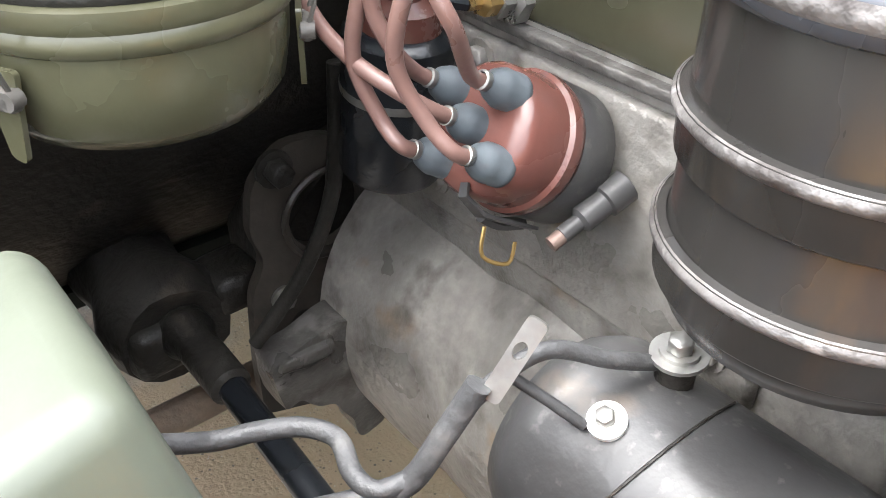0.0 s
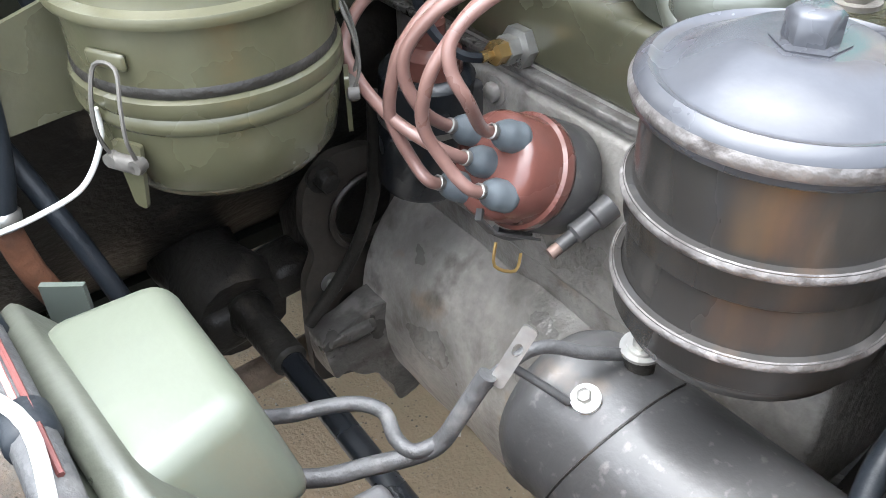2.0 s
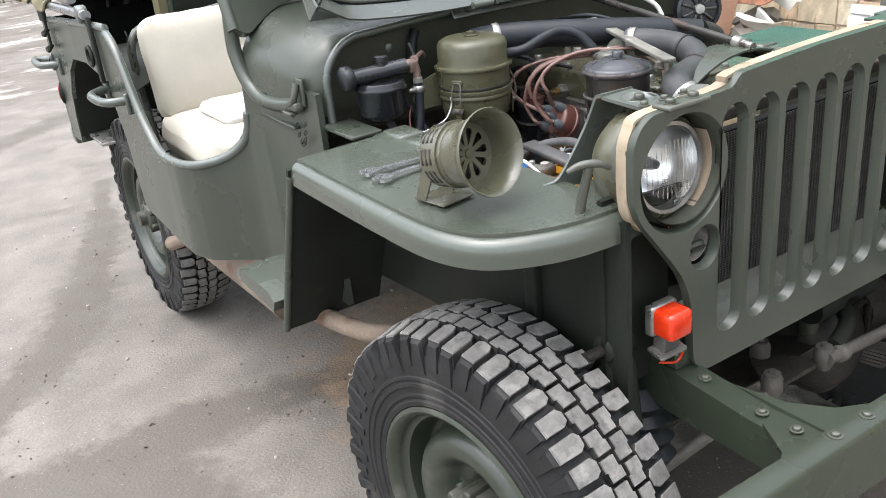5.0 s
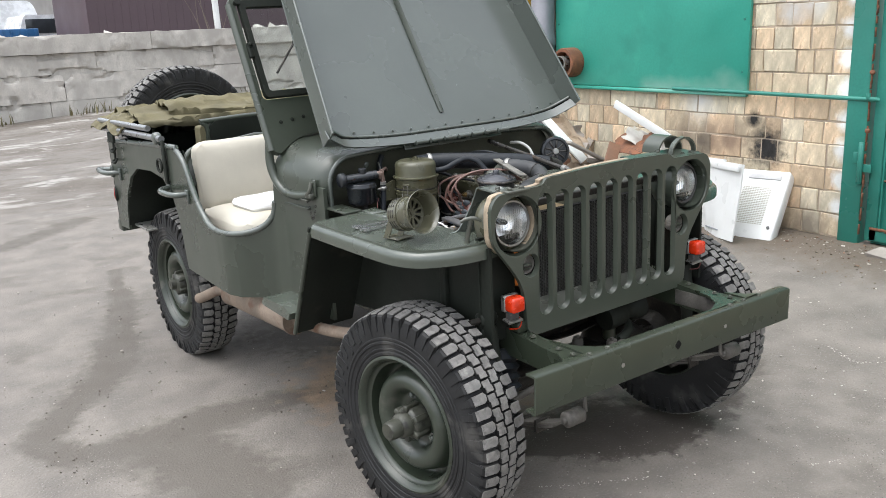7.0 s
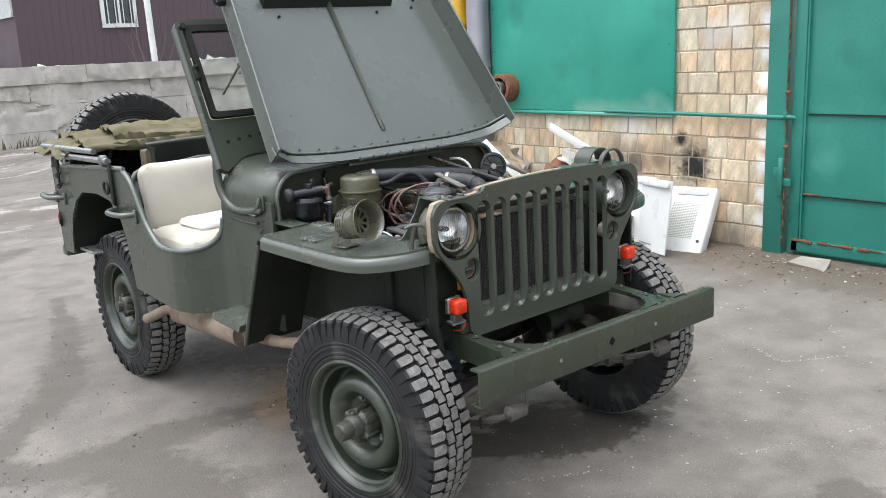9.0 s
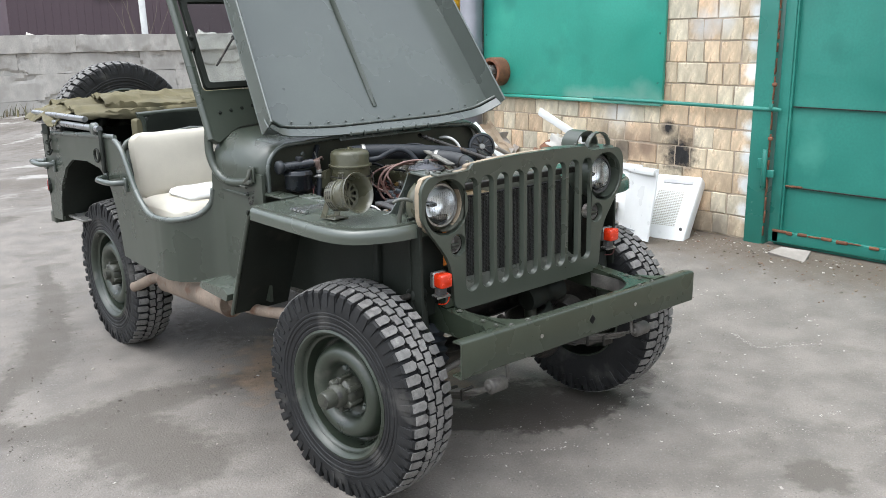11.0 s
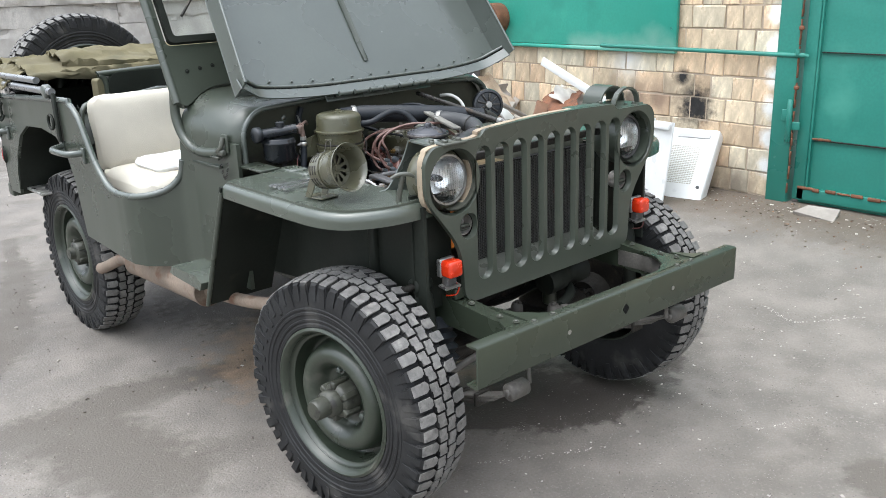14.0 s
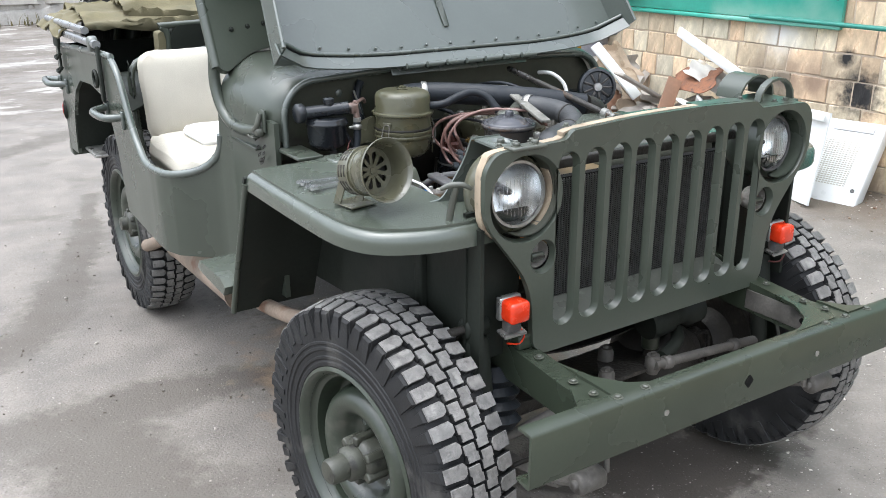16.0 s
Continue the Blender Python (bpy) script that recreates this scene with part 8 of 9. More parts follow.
    part("pipe_tip", cyl(B(), (-0.100, 0.347, 0.834), (0.75, -0.1, 0.35), 0.0045, 0.012, 10), COPPER, ds)
    part("dot", lathe(B(), [(0.003, 0), (0, 0.002)], axis((-0.0885, 0.3835, 0.911), (-0.5, -0.3, 0.8)), 10), WHITE_PAINT, ds)
    part("yellow_lead", tube(B(), [(-0.135, 0.362, 0.852), (-0.140, 0.357, 0.838), (-0.128, 0.350, 0.832), (-0.118, 0.356, 0.838)], 0.0012, 6, 4), BRASS, ds)


ANG, HOLD = 63, -1.15
build_distributor()


def build_oil_filter():
    f = bay("oil_filter")
    m = Matrix.Translation((-0.121, 0.1905, 0.0)) @ Matrix.Diagonal((0.922, 0.922, 1, 1))
    Z = lambda pr: lathe(B(), pr, m, 56)
    part("can", Z([(0, 0.896), (0.048, 0.896), (0.062, 0.902), (0.0665, 0.912), (0.0675, 0.930), (0.066, 0.938), (0.066, 0.970), (0.067, 0.978), (0.067, 1.022), (0, 1.022)]), BLACK_WORN, f, "black steel filter can with brown heat stains")
    for z in (0.9315, 0.9795):
        part("hoop", Z([(0.067, z - 0.020), (0.0690, z - 0.018), (0.0700, z - 0.004), (0.0722, z - 0.001), (0.0715, z + 0.002), (0.067, z + 0.003)]), BLACK_WORN, f)
    part("lid", Z([(0.069, 1.019), (0.0725, 1.021), (0.0740, 1.0275), (0.0725, 1.034), (0.067, 1.037), (0.063, 1.0345), (0.059, 1.035), (0.050, 1.040), (0.030, 1.050), (0.014, 1.0485), (0, 1.049)]), LID, f, "domed black lid with a worn bright rim")
    part("rim_edge", Z([(0.0725, 1.0235), (0.0747, 1.026), (0.0747, 1.029), (0.0728, 1.032)]), WORN_EDGE, f, "chipped bright rim")
    for z in (0.9315, 0.9795):
        part("hoop_edge", Z([(0.0706, z - 0.0035), (0.0728, z - 0.0015), (0.0728, z + 0.0008), (0.0705, z + 0.0026)]), WORN_EDGE, f)
    part("lid_bolt", lathe(B(), [(0.017, 1.047), (0.0175, 1.0495), (0.0125, 1.050), (0.0125, 1.061), (0.010, 1.063), (0, 1.063)], m, 6), LID, f)
    part("bracket", box(B(), (-0.06, 0.20, 0.90), (0.06, 0.10, 0.09), bev=0.006), BLACK_WORN, f)
    part("side_bracket", box(B(), (-0.062, 0.128, 0.935), (0.05, 0.010, 0.085), pose(0, 0, 0), bev=0.003), BLACK_PAINT, f)
    for z in (0.915, 0.958):
        part("bracket_bolt", hexbolt(B(), (-0.066, 0.122, z), (0, -1, 0), 0.007, 0.012), CAST, f)
    part("hose", tube(B(), [(-0.075, 0.120, 0.925), (-0.085, 0.112, 0.905), (-0.092, 0.108, 0.885), (-0.120, 0.105, 0.868), (-0.150, 0.095, 0.855), (-0.185, 0.080, 0.835)], 0.0065, 12, 5), HOSE, f, "black rubber oil hose")
    part("hose", tube(B(), [(-0.060, 0.110, 0.900), (-0.080, 0.098, 0.870), (-0.110, 0.092, 0.850), (-0.150, 0.080, 0.840)], 0.005, 10, 5), HOSE, f)
    # filler neck and breather hose behind it
    fn = bay("oil_filler")
    q = axis((-0.066, 0.268, 0.97), (0.0, 0.0, 1)) @ Matrix.Diagonal((0.76, 0.76, 1, 1))
    part("neck", lathe(B(), [(0.03, 0), (0.032, 0.05), (0, 0.05)], q, 28), OLIVE_WORN, fn)
    part("cap", lathe(B(), [(0.036, 0.050), (0.039, 0.053), (0.039, 0.066), (0.036, 0.071), (0.030, 0.0735), (0, 0.074)], q, 36), TIE_PAINT, fn, "worn olive oil filler cap")
    part("clamp", lathe(B(), [(0.013, 0), (0.0135, 0.002), (0.0135, 0.012), (0.013, 0.014)], axis((-0.048, 0.322, 1.022), (-0.45, 0.30, 0.8)), 18), ZINC, fn)
    part("clamp_screw", hexbolt(B(), (-0.038, 0.312, 1.032), (0.6, -0.5, 0.6), 0.005, 0.012), ZINC, fn)
    part("stub", tube(B(), [(-0.066, 0.275, 0.990), (-0.062, 0.300, 1.005), (-0.052, 0.322, 1.026)], 0.009, 12, 3), OLIVE_WORN, fn)
    part("breather_hose", tube(B(), [(-0.195, 0.452, 1.042), (-0.165, 0.425, 1.048), (-0.130, 0.405, 1.068), (-0.100, 0.385, 1.080), (-0.075, 0.360, 1.072), (-0.060, 0.338, 1.048), (-0.049, 0.323, 1.025)], 0.0108, 14, 6), HOSE, fn, "black rubber breather hose")


build_oil_filter()


def build_air_cleaner():
    a = bay("air_cleaner")
    cx, cy = -0.252, 0.495
    m = Matrix.Translation((cx, cy, 0))
    Z = lambda pr, n=56: lathe(B(), pr, m, n)
    part("bowl", Z([(0, 0.905), (0.050, 0.906), (0.064, 0.911), (0.072, 0.921), (0.0755, 0.940), (0.0770, 0.962), (0, 0.962)]), AIR_OLIVE_SHADED, a, "olive oil bowl")
    part("clamp_ring", Z([(0.0765, 0.958), (0.0790, 0.960), (0.0805, 0.965), (0.0785, 0.969), (0.0805, 0.973), (0.0800, 0.979), (0.0765, 0.981)]), AIR_OLIVE_SHADED, a)
    part("seal", Z([(0.0765, 0.980), (0.0780, 0.982), (0.0780, 0.986), (0.0765, 0.988)]), CAST_DARK, a)
    part("body", Z([(0, 0.960), (0.077, 0.960), (0.077, 1.012), (0.0775, 1.020), (0.0835, 1.022), (0.0845, 1.025), (0.0835, 1.028), (0.077, 1.030), (0.075, 1.038), (0.075, 1.068), (0.071, 1.077), (0.061, 1.083), (0.040, 1.085), (0, 1.085)]), AIR_OLIVE_SHADED, a, "olive steel air cleaner body")
    part("top_nut", lathe(B(), [(0.016, 1.084), (0.0165, 1.087), (0.010, 1.089), (0.010, 1.094), (0, 1.095)], m, 10), AIR_OLIVE_SHADED, a)
    # wire toggle clips
    for ang in (208, 330, 90):
        t = radians(ang)
        rad, tan = Vector((math.cos(t), math.sin(t), 0)), Vector((-math.sin(t), math.cos(t), 0))
        P = lambda r, s, z: Vector((cx, cy, z)) + rad * r + tan * s
        part("clip_plate", slab(B(), rounded([(-0.010, 0.020), (-0.004, -0.022), (0.004, -0.024), (0.011, 0.020)], 0.003), 0.003, m=plane_m(P(0.079, 0, 0.934), tan, (0, 0, 1))), AIR_OLIVE_SHADED, a)
        part("clip_tab", box(B(), (0, 0, 0), (0.026, 0.010, 0.004), plane_m(P(0.0785, 0, 1.002), tan, (0, 0, 1)), bev=0.002), AIR_OLIVE_SHADED, a)
        part("clip_bail", tube(B(), [P(0.084, -0.009, 0.944), P(0.089, -0.010, 0.960), P(0.087, -0.010, 0.980), P(0.081, -0.007, 0.999), P(0.081, 0.007, 0.999), P(0.087, 0.010, 0.980), P(0.089, 0.010, 0.960), P(0.084, 0.009, 0.944)], 0.0013, 6, 4), DUSTY_IRON, a)
        part("clip_lever", box(B(), (0, 0, 0), (0.024, 0.010, 0.008), plane_m(P(0.084, 0, 0.942), tan, (0, 0, 1)), bev=0.003), DUSTY_IRON, a)
        for q in (-0.009, 0.009):
            part("clip_pin", cyl(B(), P(0.081, q, 0.943), tuple(rad), 0.0045, 0.007, 10), DUSTY_IRON, a)
    # outlet elbow, hose stub clamp and the long horn tube to the carburettor
    part("outlet_clamp", lathe(B(), [(0.012, 0), (0.0145, 0.002), (0.0145, 0.012), (0.012, 0.014)], axis((-0.204, 0.459, 1.042), (0.75, -0.65, 0)), 18), AIR_OLIVE_SHADED, a)
    part("air_tube", tube(B(), [(-0.215, 0.545, 1.058), (-0.16, 0.525, 1.062), (-0.08, 0.465, 1.062), (0.0, 0.40, 1.058), (0.10, 0.33, 1.050), (0.20, 0.27, 1.035)], 0.030, 18, 4), HOSE, a, "wide black air tube")
    part("tube_clamp", lathe(B(), [(0.0305, 0), (0.0325, 0.002), (0.0325, 0.014), (0.0305, 0.016)], axis((-0.172, 0.530, 1.062), (0.9, -0.4, 0.02)), 28), ZINC, a)


build_air_cleaner()


def build_bay_rest():
    # voltage regulator box on the inner wing
    rg = bay("regulator_box")
    bm = B()
    vs = bmesh.ops.create_cube(bm, size=1.0)["verts"]
    low = {(-1, -1): (-0.424, 0.236, 0.892), (-1, 1): (-0.420, 0.388, 0.880), (1, -1): (-0.332, 0.246, 0.868), (1, 1): (-0.328, 0.376, 0.864)}
    top = {(-1, -1): (-0.408, 0.250, 0.934), (-1, 1): (-0.404, 0.374, 0.926), (1, -1): (-0.348, 0.262, 0.936), (1, 1): (-0.346, 0.368, 0.930)}
    for v in vs:
        k = (1 if v.co.x > 0 else -1, 1 if v.co.y > 0 else -1)
        v.co = Vector(top[k] if v.co.z > 0 else low[k])
    bmesh.ops.bevel(bm, geom=list(bm.edges), offset=0.012, segments=4, profile=0.5, affect="EDGES", clamp_overlap=True)
    part("cover", bm, REGULATOR, rg, "glossy pale olive regulator cover")
    m = plane_m((-0.402, 0.309, 0.884), (0.05, -1, 0.08), (-0.55, 0.0, 0.85))
    part("base", box(B(), (0, 0, 0.0), (0.165, 0.085, 0.008), m, bev=0.003), REGULATOR, rg)
    part("plate", box(B(), (0, -0.005, -0.016), (0.175, 0.10, 0.018), m, bev=0.005), OLIVE_WORN, rg)
    # battery with cables
    bt = bay("battery")
    part("case", box(B(), (-0.338, 0.034, 0.806), (0.146, 0.238, 0.142), bev=0.006), ORANGE_CASE, bt, "orange plastic battery case")
    for y in (-0.07, -0.025, 0.02, 0.065, 0.11):
        part("case_rib", box(B(), (-0.338, y, 0.806), (0.152, 0.010, 0.13), bev=0.003), YELLOW, bt)
    part("lid", box(B(), (-0.352, 0.052, 0.886), (0.124, 0.200, 0.014), bev=0.005), YELLOW, bt, "bright yellow battery lid")
    part("cap_strip", box(B(), (-0.292, 0.098, 0.892), (0.052, 0.092, 0.026), bev=0.008), YELLOW, bt)
    part("cap_strip", box(B(), (-0.300, -0.030, 0.892), (0.046, 0.070, 0.024), bev=0.008), YELLOW, bt)
    part("lid_gap", box(B(), (-0.322, 0.090, 0.893), (0.006, 0.10, 0.004)), BLACK_GLOSS, bt)
    part("terminal", lathe(B(), [(0.014, 0.893), (0.012, 0.905), (0.009, 0.907), (0.008, 0.922), (0, 0.923)], Matrix.Translation((-0.384, 0.101, 0)), 14), CAST, bt)
    bm = box(B(), (-0.384, 0.103, 0.908), (0.036, 0.030, 0.020), bev=0.006)
    box(bm, (-0.392, 0.120, 0.905), (0.02, 0.03, 0.014), bev=0.004)
    part("clamp", bm, DUSTY_IRON, bt, "corroded dark terminal clamp")
    part("blue_cover", lathe(B(), [(0, -0.022), (0.014, -0.022), (0.016, -0.01), (0.015, 0.014), (0.010, 0.022), (0, 0.022)], axis((-0.362, 0.206, 0.868), (0.3, -0.3, 0.9)), 14), BLUE, bt, "blue plastic terminal cover")
    part("hold_down", box(B(), (0, 0, 0), (0.165, 0.030, 0.012), plane_m((-0.352, 0.116, 0.926), (-0.10, -0.99, -0.02), (0.99, -0.10, 0.05)), bev=0.004), BLACK_PAINT, bt, "black hold-down bar")
    part("clamp_nut", hexbolt(B(), (-0.392, 0.128, 0.912), (0, 0, 1), 0.006, 0.010), ZINC, bt)
    part("grime", lathe(B(), [(0.026, 0.8935), (0.022, 0.8965), (0, 0.897)], Matrix.Translation((-0.380, 0.098, 0)), 14), RUST, bt, "rusty crust round the terminal")
    part("vent_tube", tube(B(), [(-0.352, 0.148, 0.926), (-0.325, 0.10, 0.922), (-0.298, 0.070, 0.915)], 0.003, 6, 2), material("pale_blue_tube", (0.45, 0.60, 0.68), 0.4), bt)
    part("cable", tube(B(), [(-0.372, 0.225, 0.87), (-0.358, 0.205, 0.905), (-0.334, 0.167, 0.929), (-0.318, 0.125, 0.940), (-0.320, 0.085, 0.945), (-0.338, 0.040, 0.945), (-0.362, -0.01, 0.925), (-0.385, -0.06, 0.88)], 0.0085, 12, 6), TAPE, bt, "grey taped cable")
    part("cable", tube(B(), [(-0.362, 0.205, 0.885), (-0.380, 0.215, 0.888), (-0.398, 0.235, 0.880), (-0.41, 0.265, 0.872)], 0.006, 10, 5), TAPE, bt)
    part("cable", tube(B(), [(-0.34, 0.06, 0.912), (-0.375, 0.02, 0.930), (-0.402, -0.03, 0.925), (-0.422, -0.08, 0.88), (-0.43, -0.12, 0.80)], 0.009, 10, 5), HOSE, bt, "black rubber cable")
    part("cable", tube(B(), [(-0.31, 0.03, 0.905), (-0.355, -0.03, 0.915), (-0.39, -0.075, 0.87), (-0.41, -0.10, 0.80)], 0.007, 10, 5), HOSE, bt)
    # harness along the inner wing
    hs = bay("wiring_harness")
    path = [(-0.418, 0.60, 0.93), (-0.424, 0.555, 0.892), (-0.428, 0.505, 0.880), (-0.427, 0.44, 0.905), (-0.427, 0.385, 0.924), (-0.427, 0.32, 0.936), (-0.428, 0.26, 0.936), (-0.432, 0.20, 0.920), (-0.436, 0.12, 0.900), (-0.445, 0.05, 0.87)]
    part("loom", tube(B(), path, 0.0095, 12, 5), TAPE, hs, "grey taped wiring loom")
    for t in (0.25, 0.45, 0.62, 0.75):
        P = smoothed(path, 5)
        i = int(t * (len(P) - 1))
        part("tape_band", cyl(B(), P[i] - (P[i + 1] - P[i]).normalized() * 0.012, tuple((P[i + 1] - P[i]).normalized()), 0.0112, 0.022, 14, 0.003), HOSE, hs)
    off = lambda dx, dz: [(x + dx, y, z + dz) for x, y, z in path[2:7]]
    part("red_wire", tube(B(), off(0.004, 0.0095), 0.0015, 6, 4), RED_WIRE, hs)
    part("red_wire", tube(B(), off(0.000, 0.0100), 0.0015, 6, 4), material("pink_wire", (0.50, 0.22, 0.20), 0.5), hs)
    part("red_wire", tube(B(), [(-0.425, 0.49, 0.885), (-0.42, 0.50, 0.915), (-0.408, 0.52, 0.94), (-0.392, 0.535, 0.955)], 0.0016, 6, 5), RED_WIRE, hs)
    part("white_cable", tube(B(), [(-0.427, 0.385, 0.920), (-0.434, 0.360, 0.934), (-0.440, 0.330, 0.946), (-0.427, 0.285, 0.951), (-0.434, 0.228, 0.950), (-0.442, 0.181, 0.946), (-0.443, 0.121, 0.944), (-0.438, 0.085, 0.940), (-0.430, 0.05, 0.920), (-0.418, 0.02, 0.900), (-0.41, 0.0, 0.86)], 0.0031, 10, 5), WHITE_WIRE, hs, "white sheathed cable")
    part("white_lead", tube(B(), [(-0.420, 0.500, 0.892), (-0.402, 0.490, 0.905), (-0.378, 0.478, 0.915), (-0.350, 0.470, 0.928), (-0.333, 0.470, 0.952), (-0.331, 0.470, 0.972)], 0.0018, 8, 6), WHITE_WIRE, hs, "thin white lead")
    part("clear_lead", tube(B(), [(-0.405, 0.255, 0.88), (-0.380, 0.245, 0.887), (-0.362, 0.238, 0.875), (-0.36, 0.232, 0.86), (-0.37, 0.225, 0.85)], 0.0036, 8, 5), material("pale_blue_wire", (0.42, 0.55, 0.60), 0.4), hs)
    # brake fluid vessel on the firewall
    mc = bay("master_cylinder")
    part("bowl", lathe(B(), [(0, 0.935), (0.030, 0.935), (0.046, 0.945), (0.052, 0.955), (0.053, 1.000), (0.056, 1.003), (0.056, 1.008), (0.053, 1.011), (0.053, 1.016), (0.050, 1.020), (0, 1.022)], Matrix.Translation((-0.450, 0.555, 0)), 36), BLACK_GLOSS, mc, "black reservoir bowl")
    part("cylinder", tube(B(), [(-0.520, 0.560, 1.036), (-0.45, 0.545, 1.040), (-0.398, 0.532, 1.044)], 0.0165, 16, 1), BLACK_GLOSS, mc)
    part("cap", lathe(B(), [(0.013, 1.045), (0.013, 1.060), (0.015, 1.061), (0.015, 1.070), (0.012, 1.072), (0, 1.072)], Matrix.Translation((-0.448, 0.545, 0)), 8), BLACK_GLOSS, mc)
    part("flange", cyl(B(), (-0.535, 0.562, 1.036), (1, 0, 0), 0.026, 0.022, 16, 0.004), BLACK_GLOSS, mc)
    part("elbow", tube(B(), [(-0.402, 0.532, 1.046), (-0.386, 0.528, 1.048), (-0.378, 0.526, 1.036), (-0.376, 0.525, 1.005)], 0.0085, 14, 4), COPPER, mc, "dull copper elbow")
    part("elbow_block", box(B(), (-0.383, 0.528, 1.040), (0.021, 0.019, 0.026), bev=0.004), COPPER, mc)
    part("union_nut", lathe(B(), [(0.0085, 0), (0.0115, 0.001), (0.0115, 0.012), (0.0085, 0.013)], axis((-0.376, 0.525, 1.004), (0, 0, 1)), 6), ZINC, mc)
    part("union_nut", lathe(B(), [(0.0065, 0), (0.0095, 0.001), (0.0095, 0.011), (0.0065, 0.012)], axis((-0.378, 0.534, 1.050), (0.75, 0.6, 0.1)), 6), COPPER, mc)
    part("outlet", tube(B(), [(-0.384, 0.530, 1.050), (-0.355, 0.552, 1.054), (-0.335, 0.567, 1.056), (-0.325, 0.575, 1.045)], 0.0048, 10, 3), COPPER, mc)
    part("hose_clamp", lathe(B(), [(0.0105, 0), (0.0128, 0.002), (0.0128, 0.012), (0.0105, 0.014)], axis((-0.376, 0.5245, 0.985), (0, 0, 1)), 18), ZINC, mc)
    part("clamp_screw", hexbolt(B(), (-0.388, 0.520, 0.993), (-1, -0.2, 0), 0.004, 0.016), ZINC, mc)
    part("hose", tube(B(), [(-0.376, 0.525, 1.012), (-0.377, 0.524, 0.97), (-0.383, 0.520, 0.93), (-0.392, 0.515, 0.90)], 0.0098, 14, 4), HOSE, mc, "black rubber fluid hose")
    part("hose_clamp", lathe(B(), [(0.0100, 0), (0.0118, 0.002), (0.0118, 0.010), (0.0100, 0.012)], axis((-0.392, 0.515, 0.893), (0.15, 0.1, 1)), 18), ZINC, mc)
    part("pipe", tube(B(), [(-0.392, 0.515, 0.90), (-0.385, 0.52, 0.85), (-0.37, 0.525, 0.80), (-0.355, 0.53, 0.72)], 0.009, 10, 3), RUST, mc)
    # bracket plate between them
    br = bay("firewall_bracket")
    part("plate", slab(B(), [(-0.378, 0.945), (-0.318, 0.945), (-0.318, 0.965), (-0.300, 0.972), (-0.300, 1.022), (-0.378, 1.005)], 0.004, m=plane_m((0, 0.580, 0), (1, 0.15, 0), (0, 0, 1))), OLIVE_LIGHT, br)
    part("bolt", hexbolt(B(), (-0.355, 0.570, 0.958), (0, -1, 0), 0.008, 0.02), ZINC, br)
    part("firewall_stud", hexbolt(B(), (-0.365, 0.664, 1.062), (0, -1, 0), 0.012, 0.014), OLIVE_SATIN_SKYLIT, br)
    part("steel_rod", tube(B(), [(-0.345, 0.60, 1.075), (-0.315, 0.61, 1.0), (-0.30, 0.615, 0.95)], 0.003, 6, 1), ZINC, br)
    part("wire_loom", tube(B(), [(-0.30, 0.645, 1.09), (-0.318, 0.635, 1.06), (-0.322, 0.62, 1.02), (-0.31, 0.61, 0.96)], 0.011, 10, 4), HOSE, br)
    part("spring_strip", sheet(B(), lambda u, v: (-0.392 + 0.02 * v, 0.45 - 0.015 * v, 0.89 - 0.16 * u + 0.02 * math.sin(2 * u)), 6, 1, 0.004), OLIVE_SATIN_SKYLIT, br)
    part("blue_pipe", tube(B(), [(-0.40, 0.60, 1.0), (-0.365, 0.53, 0.90), (-0.345, 0.50, 0.83), (-0.33, 0.48, 0.76)], 0.007, 8, 2), HOSE, br)
    # steel strut that crosses over the engine
    sb = bay("hood_prop")
    low_end, high_end = Vector((-0.094, 0.080, 1.052)), Vector((0.066, 0.47, 1.070))
    d = low_end - high_end
    part("bar", box(B(), (0, 0, 0), (0.025, d.length, 0.008), plane_m((low_end + high_end) / 2, d.cross(Vector((0, 0, 1))), d), bev=0.002), material("worn_pale_steel", (0.17, 0.165, 0.145), 0.5, 0.3, 0.35, 25, 150, 0.2, stain=(0.42, 0.42, 0.40), stain_at=0.60, stain_scale=34), sb, "worn pale steel strut")
    part("stay_rod", tube(B(), [(0.185, 0.60, 1.095), (0.116, 0.075, 1.043)], 0.0085, 10, 1), BLACK_WORN, sb)
    part("stay_end", lathe(B(), [(0.013, 0), (0.013, 0.02), (0.009, 0.022), (0.009, 0.05), (0, 0.05)], axis((0.122, 0.11, 1.047), (-0.13, -1, -0.1)), 8), ZINC, sb)
    # big radiator hose
    rh = bay("radiator_hose")
    pts = [(0.008, 0.296, 1.046), (0.030, 0.258, 1.046), (0.068, 0.215, 1.036), (0.064, 0.165, 1.026), (0.030, 0.124, 1.014), (-0.030, 0.105, 1.004), (-0.075, 0.082, 1.004), (-0.098, 0.050, 0.998), (-0.096, 0.022, 0.978)]
    part("hose", tube(B(), pts, 0.0285, 18, 6), HOSE_DUSTY, rh, "thick dusty black radiator hose")
    for p, d in (((0.010, 0.290, 1.047), (0.45, -0.85, 0.05)), ((-0.098, 0.046, 0.997), (0.05, -0.75, -0.5))):
        part("clamp", lathe(B(), [(0.0288, 0), (0.0305, 0.002), (0.0305, 0.014), (0.0288, 0.016)], axis(p, d), 28), ZINC, rh, "bright hose clamp")
    for p, d in (((0.071, 0.196, 1.033), (0.0, -1, -0.15)), ((0.020, 0.120, 1.012), (-0.85, -0.5, -0.2))):
        part("ring", lathe(B(), [(0.0288, 0), (0.0300, 0.001), (0.0300, 0.004), (0.0288, 0.005)], axis(p, d), 28), CAST_DARK, rh)
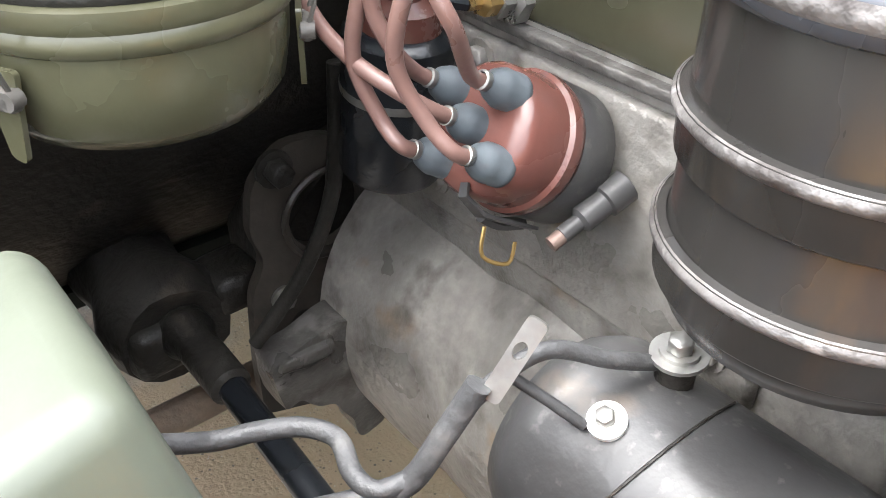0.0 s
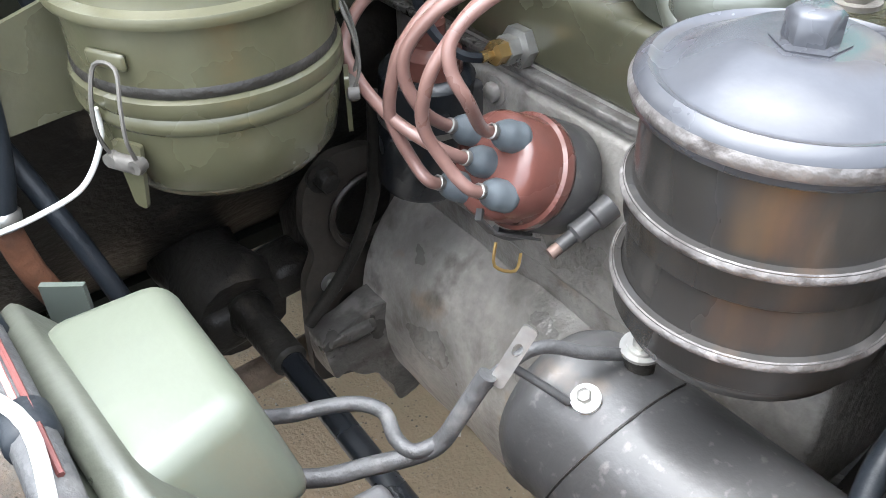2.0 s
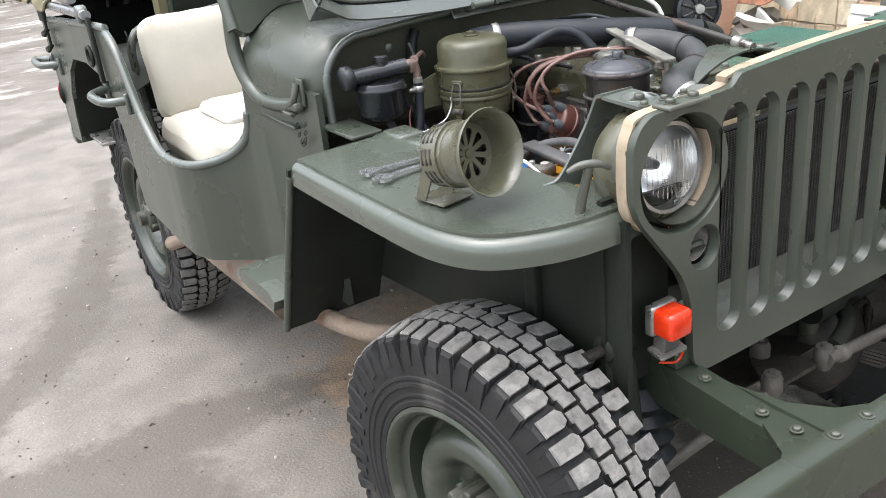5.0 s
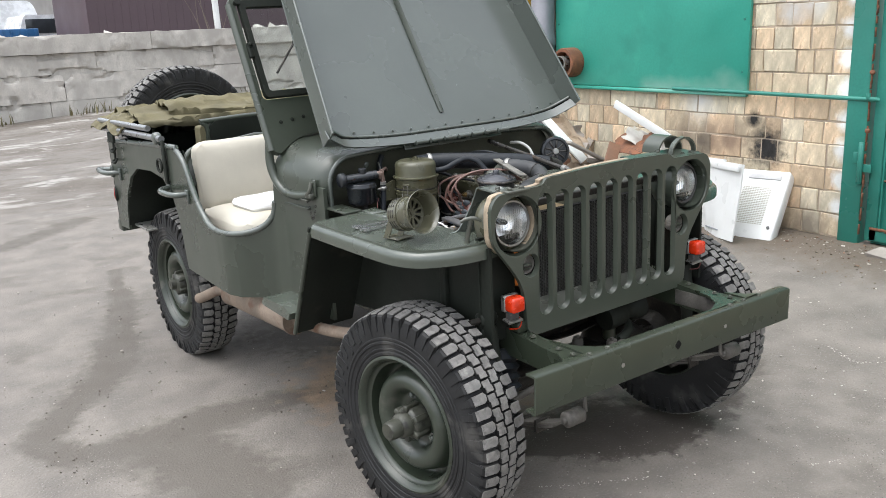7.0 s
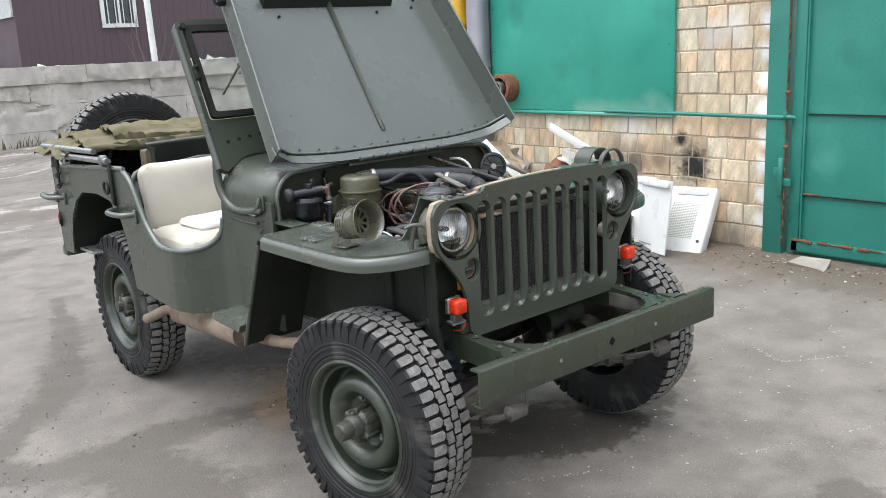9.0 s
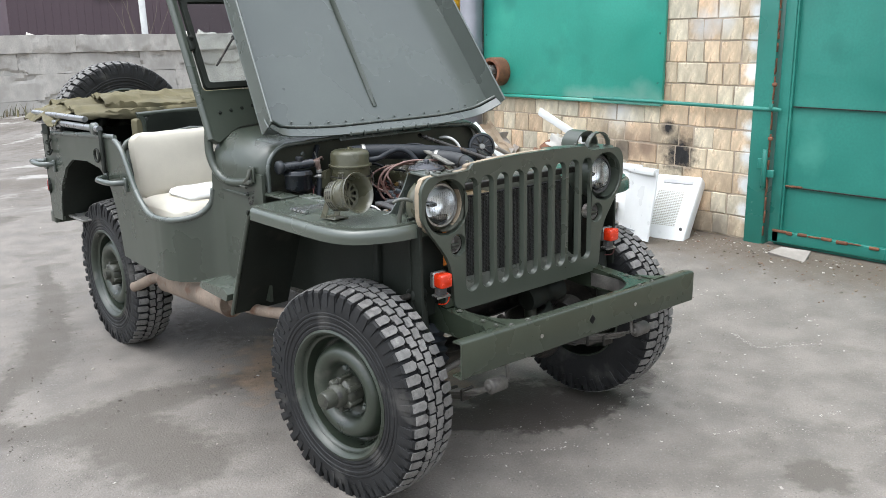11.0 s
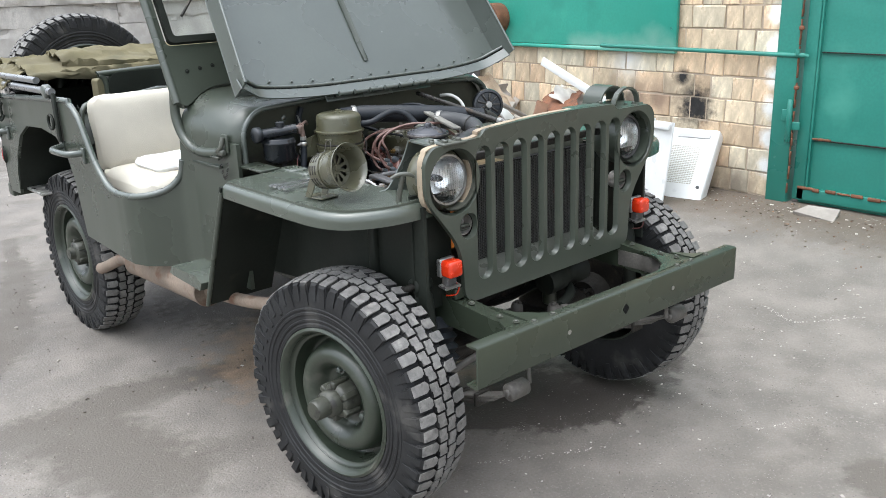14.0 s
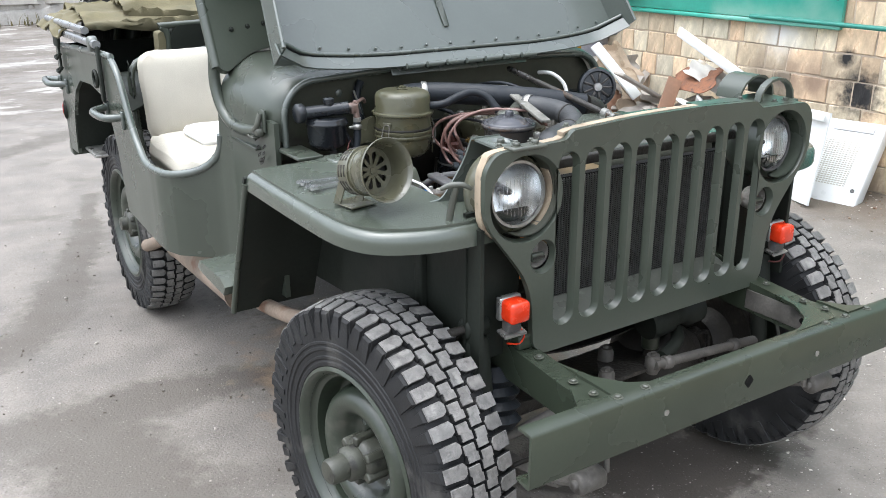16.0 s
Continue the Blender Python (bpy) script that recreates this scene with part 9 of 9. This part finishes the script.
    part("thermostat_housing", lathe(B(), [(0, 0), (0.045, 0), (0.045, 0.012), (0.030, 0.02), (0.026, 0.03), (0, 0.03)], axis((0.02, 0.35, 0.975), (0.1, -0.2, 1)), 24), OLIVE_WORN, rh)
    part("neck", tube(B(), [(0.02, 0.345, 0.985), (0.008, 0.325, 1.025), (0.012, 0.292, 1.046)], 0.0245, 18, 5), TIE_PAINT, rh, "pale cast outlet neck")
    # round horn on the far side
    hn = bay("electric_horn")
    q = axis((0.455, 0.500, 1.030), (-0.45, -0.85, 0.15))
    part("face", lathe(B(), [(0.060, -0.012), (0.062, 0.0), (0.058, 0.012), (0.050, 0.014), (0.046, 0.008), (0, 0.008)], q, 36), BLACK_GLOSS, hn, "black round horn with ribbed face")
    for k in range(9):
        a = 2 * math.pi * k / 9
        part("rib", box(B(), (0.030 * math.cos(a), 0.030 * math.sin(a), 0.011), (0.03, 0.006, 0.006), q @ Matrix.Translation((0.030 * math.cos(a), 0.030 * math.sin(a), 0.011)) @ Matrix.Rotation(a, 4, "Z") @ Matrix.Translation((-0.030 * math.cos(a), -0.030 * math.sin(a), -0.011)), bev=0.001, seg=1), BLACK_WORN, hn)
    part("boss", lathe(B(), [(0.014, 0.008), (0.012, 0.018), (0, 0.019)], q, 16), ZINC, hn)
    part("rear", lathe(B(), [(0, -0.05), (0.035, -0.05), (0.040, -0.02), (0.055, -0.012)], q, 28), BLACK_GLOSS, hn)
    part("horn_bracket", box(B(), (0.47, 0.57, 1.0), (0.03, 0.12, 0.012), bev=0.003), BLACK_GLOSS, hn)
    # odd leads, manifold and carburettor on the far side of the head
    cb = bay("carburettor")
    part("bowl", lathe(B(), [(0, 0), (0.03, 0), (0.035, 0.02), (0.035, 0.06), (0.026, 0.075), (0.026, 0.10), (0, 0.10)], Matrix.Translation((0.24, 0.33, 0.935)), 20), CAST, cb)
    part("throat", tube(B(), [(0.2, 0.27, 1.035), (0.24, 0.27, 1.02), (0.26, 0.29, 0.99)], 0.028, 16, 3), CAST_DARK, cb)
    part("manifold", box(B(), (0.31, 0.40, 0.86), (0.09, 0.40, 0.07), bev=0.02), RUST, cb)
    part("white_lead", tube(B(), [(0.30, 0.60, 1.075), (0.31, 0.55, 1.078), (0.335, 0.52, 1.05), (0.34, 0.50, 1.0)], 0.006, 8, 4), WHITE_WIRE, cb)
    part("black_lead", tube(B(), [(0.05, 0.62, 1.05), (0.08, 0.50, 1.075), (0.14, 0.42, 1.05), (0.20, 0.35, 1.02)], 0.005, 8, 4), HOSE, cb)
    part("black_lead", tube(B(), [(-0.14, 0.64, 1.02), (-0.10, 0.58, 1.01), (-0.06, 0.53, 0.99), (-0.07, 0.535, 0.95)], 0.006, 8, 4), HOSE, cb)
    part("black_lead", tube(B(), [(-0.12, 0.62, 0.95), (-0.09, 0.56, 0.975), (-0.05, 0.50, 0.985), (-0.02, 0.44, 0.98)], 0.004, 8, 4), HOSE, cb)
    part("lead_joint", box(B(), (-0.088, 0.500, 0.985), (0.03, 0.04, 0.02), pose(0, 0, 0), bev=0.005), BLACK_PAINT, cb)


build_bay_rest()


# ---- bricks of the wall ----
def build_bricks():
    rng = random.Random(21)
    shapes = []
    for w in (0.255, 0.24, 0.215, 0.158, 0.138, 0.124):
        for k in range(3):
            bm = B()
            box(bm, (0, 0, 0), (0.030, w - 0.009, 0.139), bev=0.004, seg=1)
            for v in bm.verts:
                v.co.y += rng.uniform(-0.006, 0.004)
                v.co.z += rng.uniform(-0.005, 0.004)
                v.co.x += rng.uniform(-0.002, 0.002)
            bmesh.ops.recalc_face_normals(bm, faces=bm.faces)
            me = bpy.data.meshes.new("brick")
            bm.to_mesh(me)
            bm.free()
            me.materials.append(BRICK)
            shapes.append((w, me))
    z = 0.115
    while z < 2.55:
        y = 0.775
        first = True
        while y < 4.35:
            w, me = rng.choice(shapes[:9] if rng.random() < 0.27 and not first else shapes[9:])
            first = False
            hidden = z > 1.02 and 1.56 < y and y + w < 3.35
            if not hidden:
                o = new("brick", me)
                o.parent = wall_brick
                o.location = (WX - 0.004 + rng.uniform(-0.005, 0.004), y + w / 2, z + 0.074)
            y += w
        z += 0.148


build_bricks()
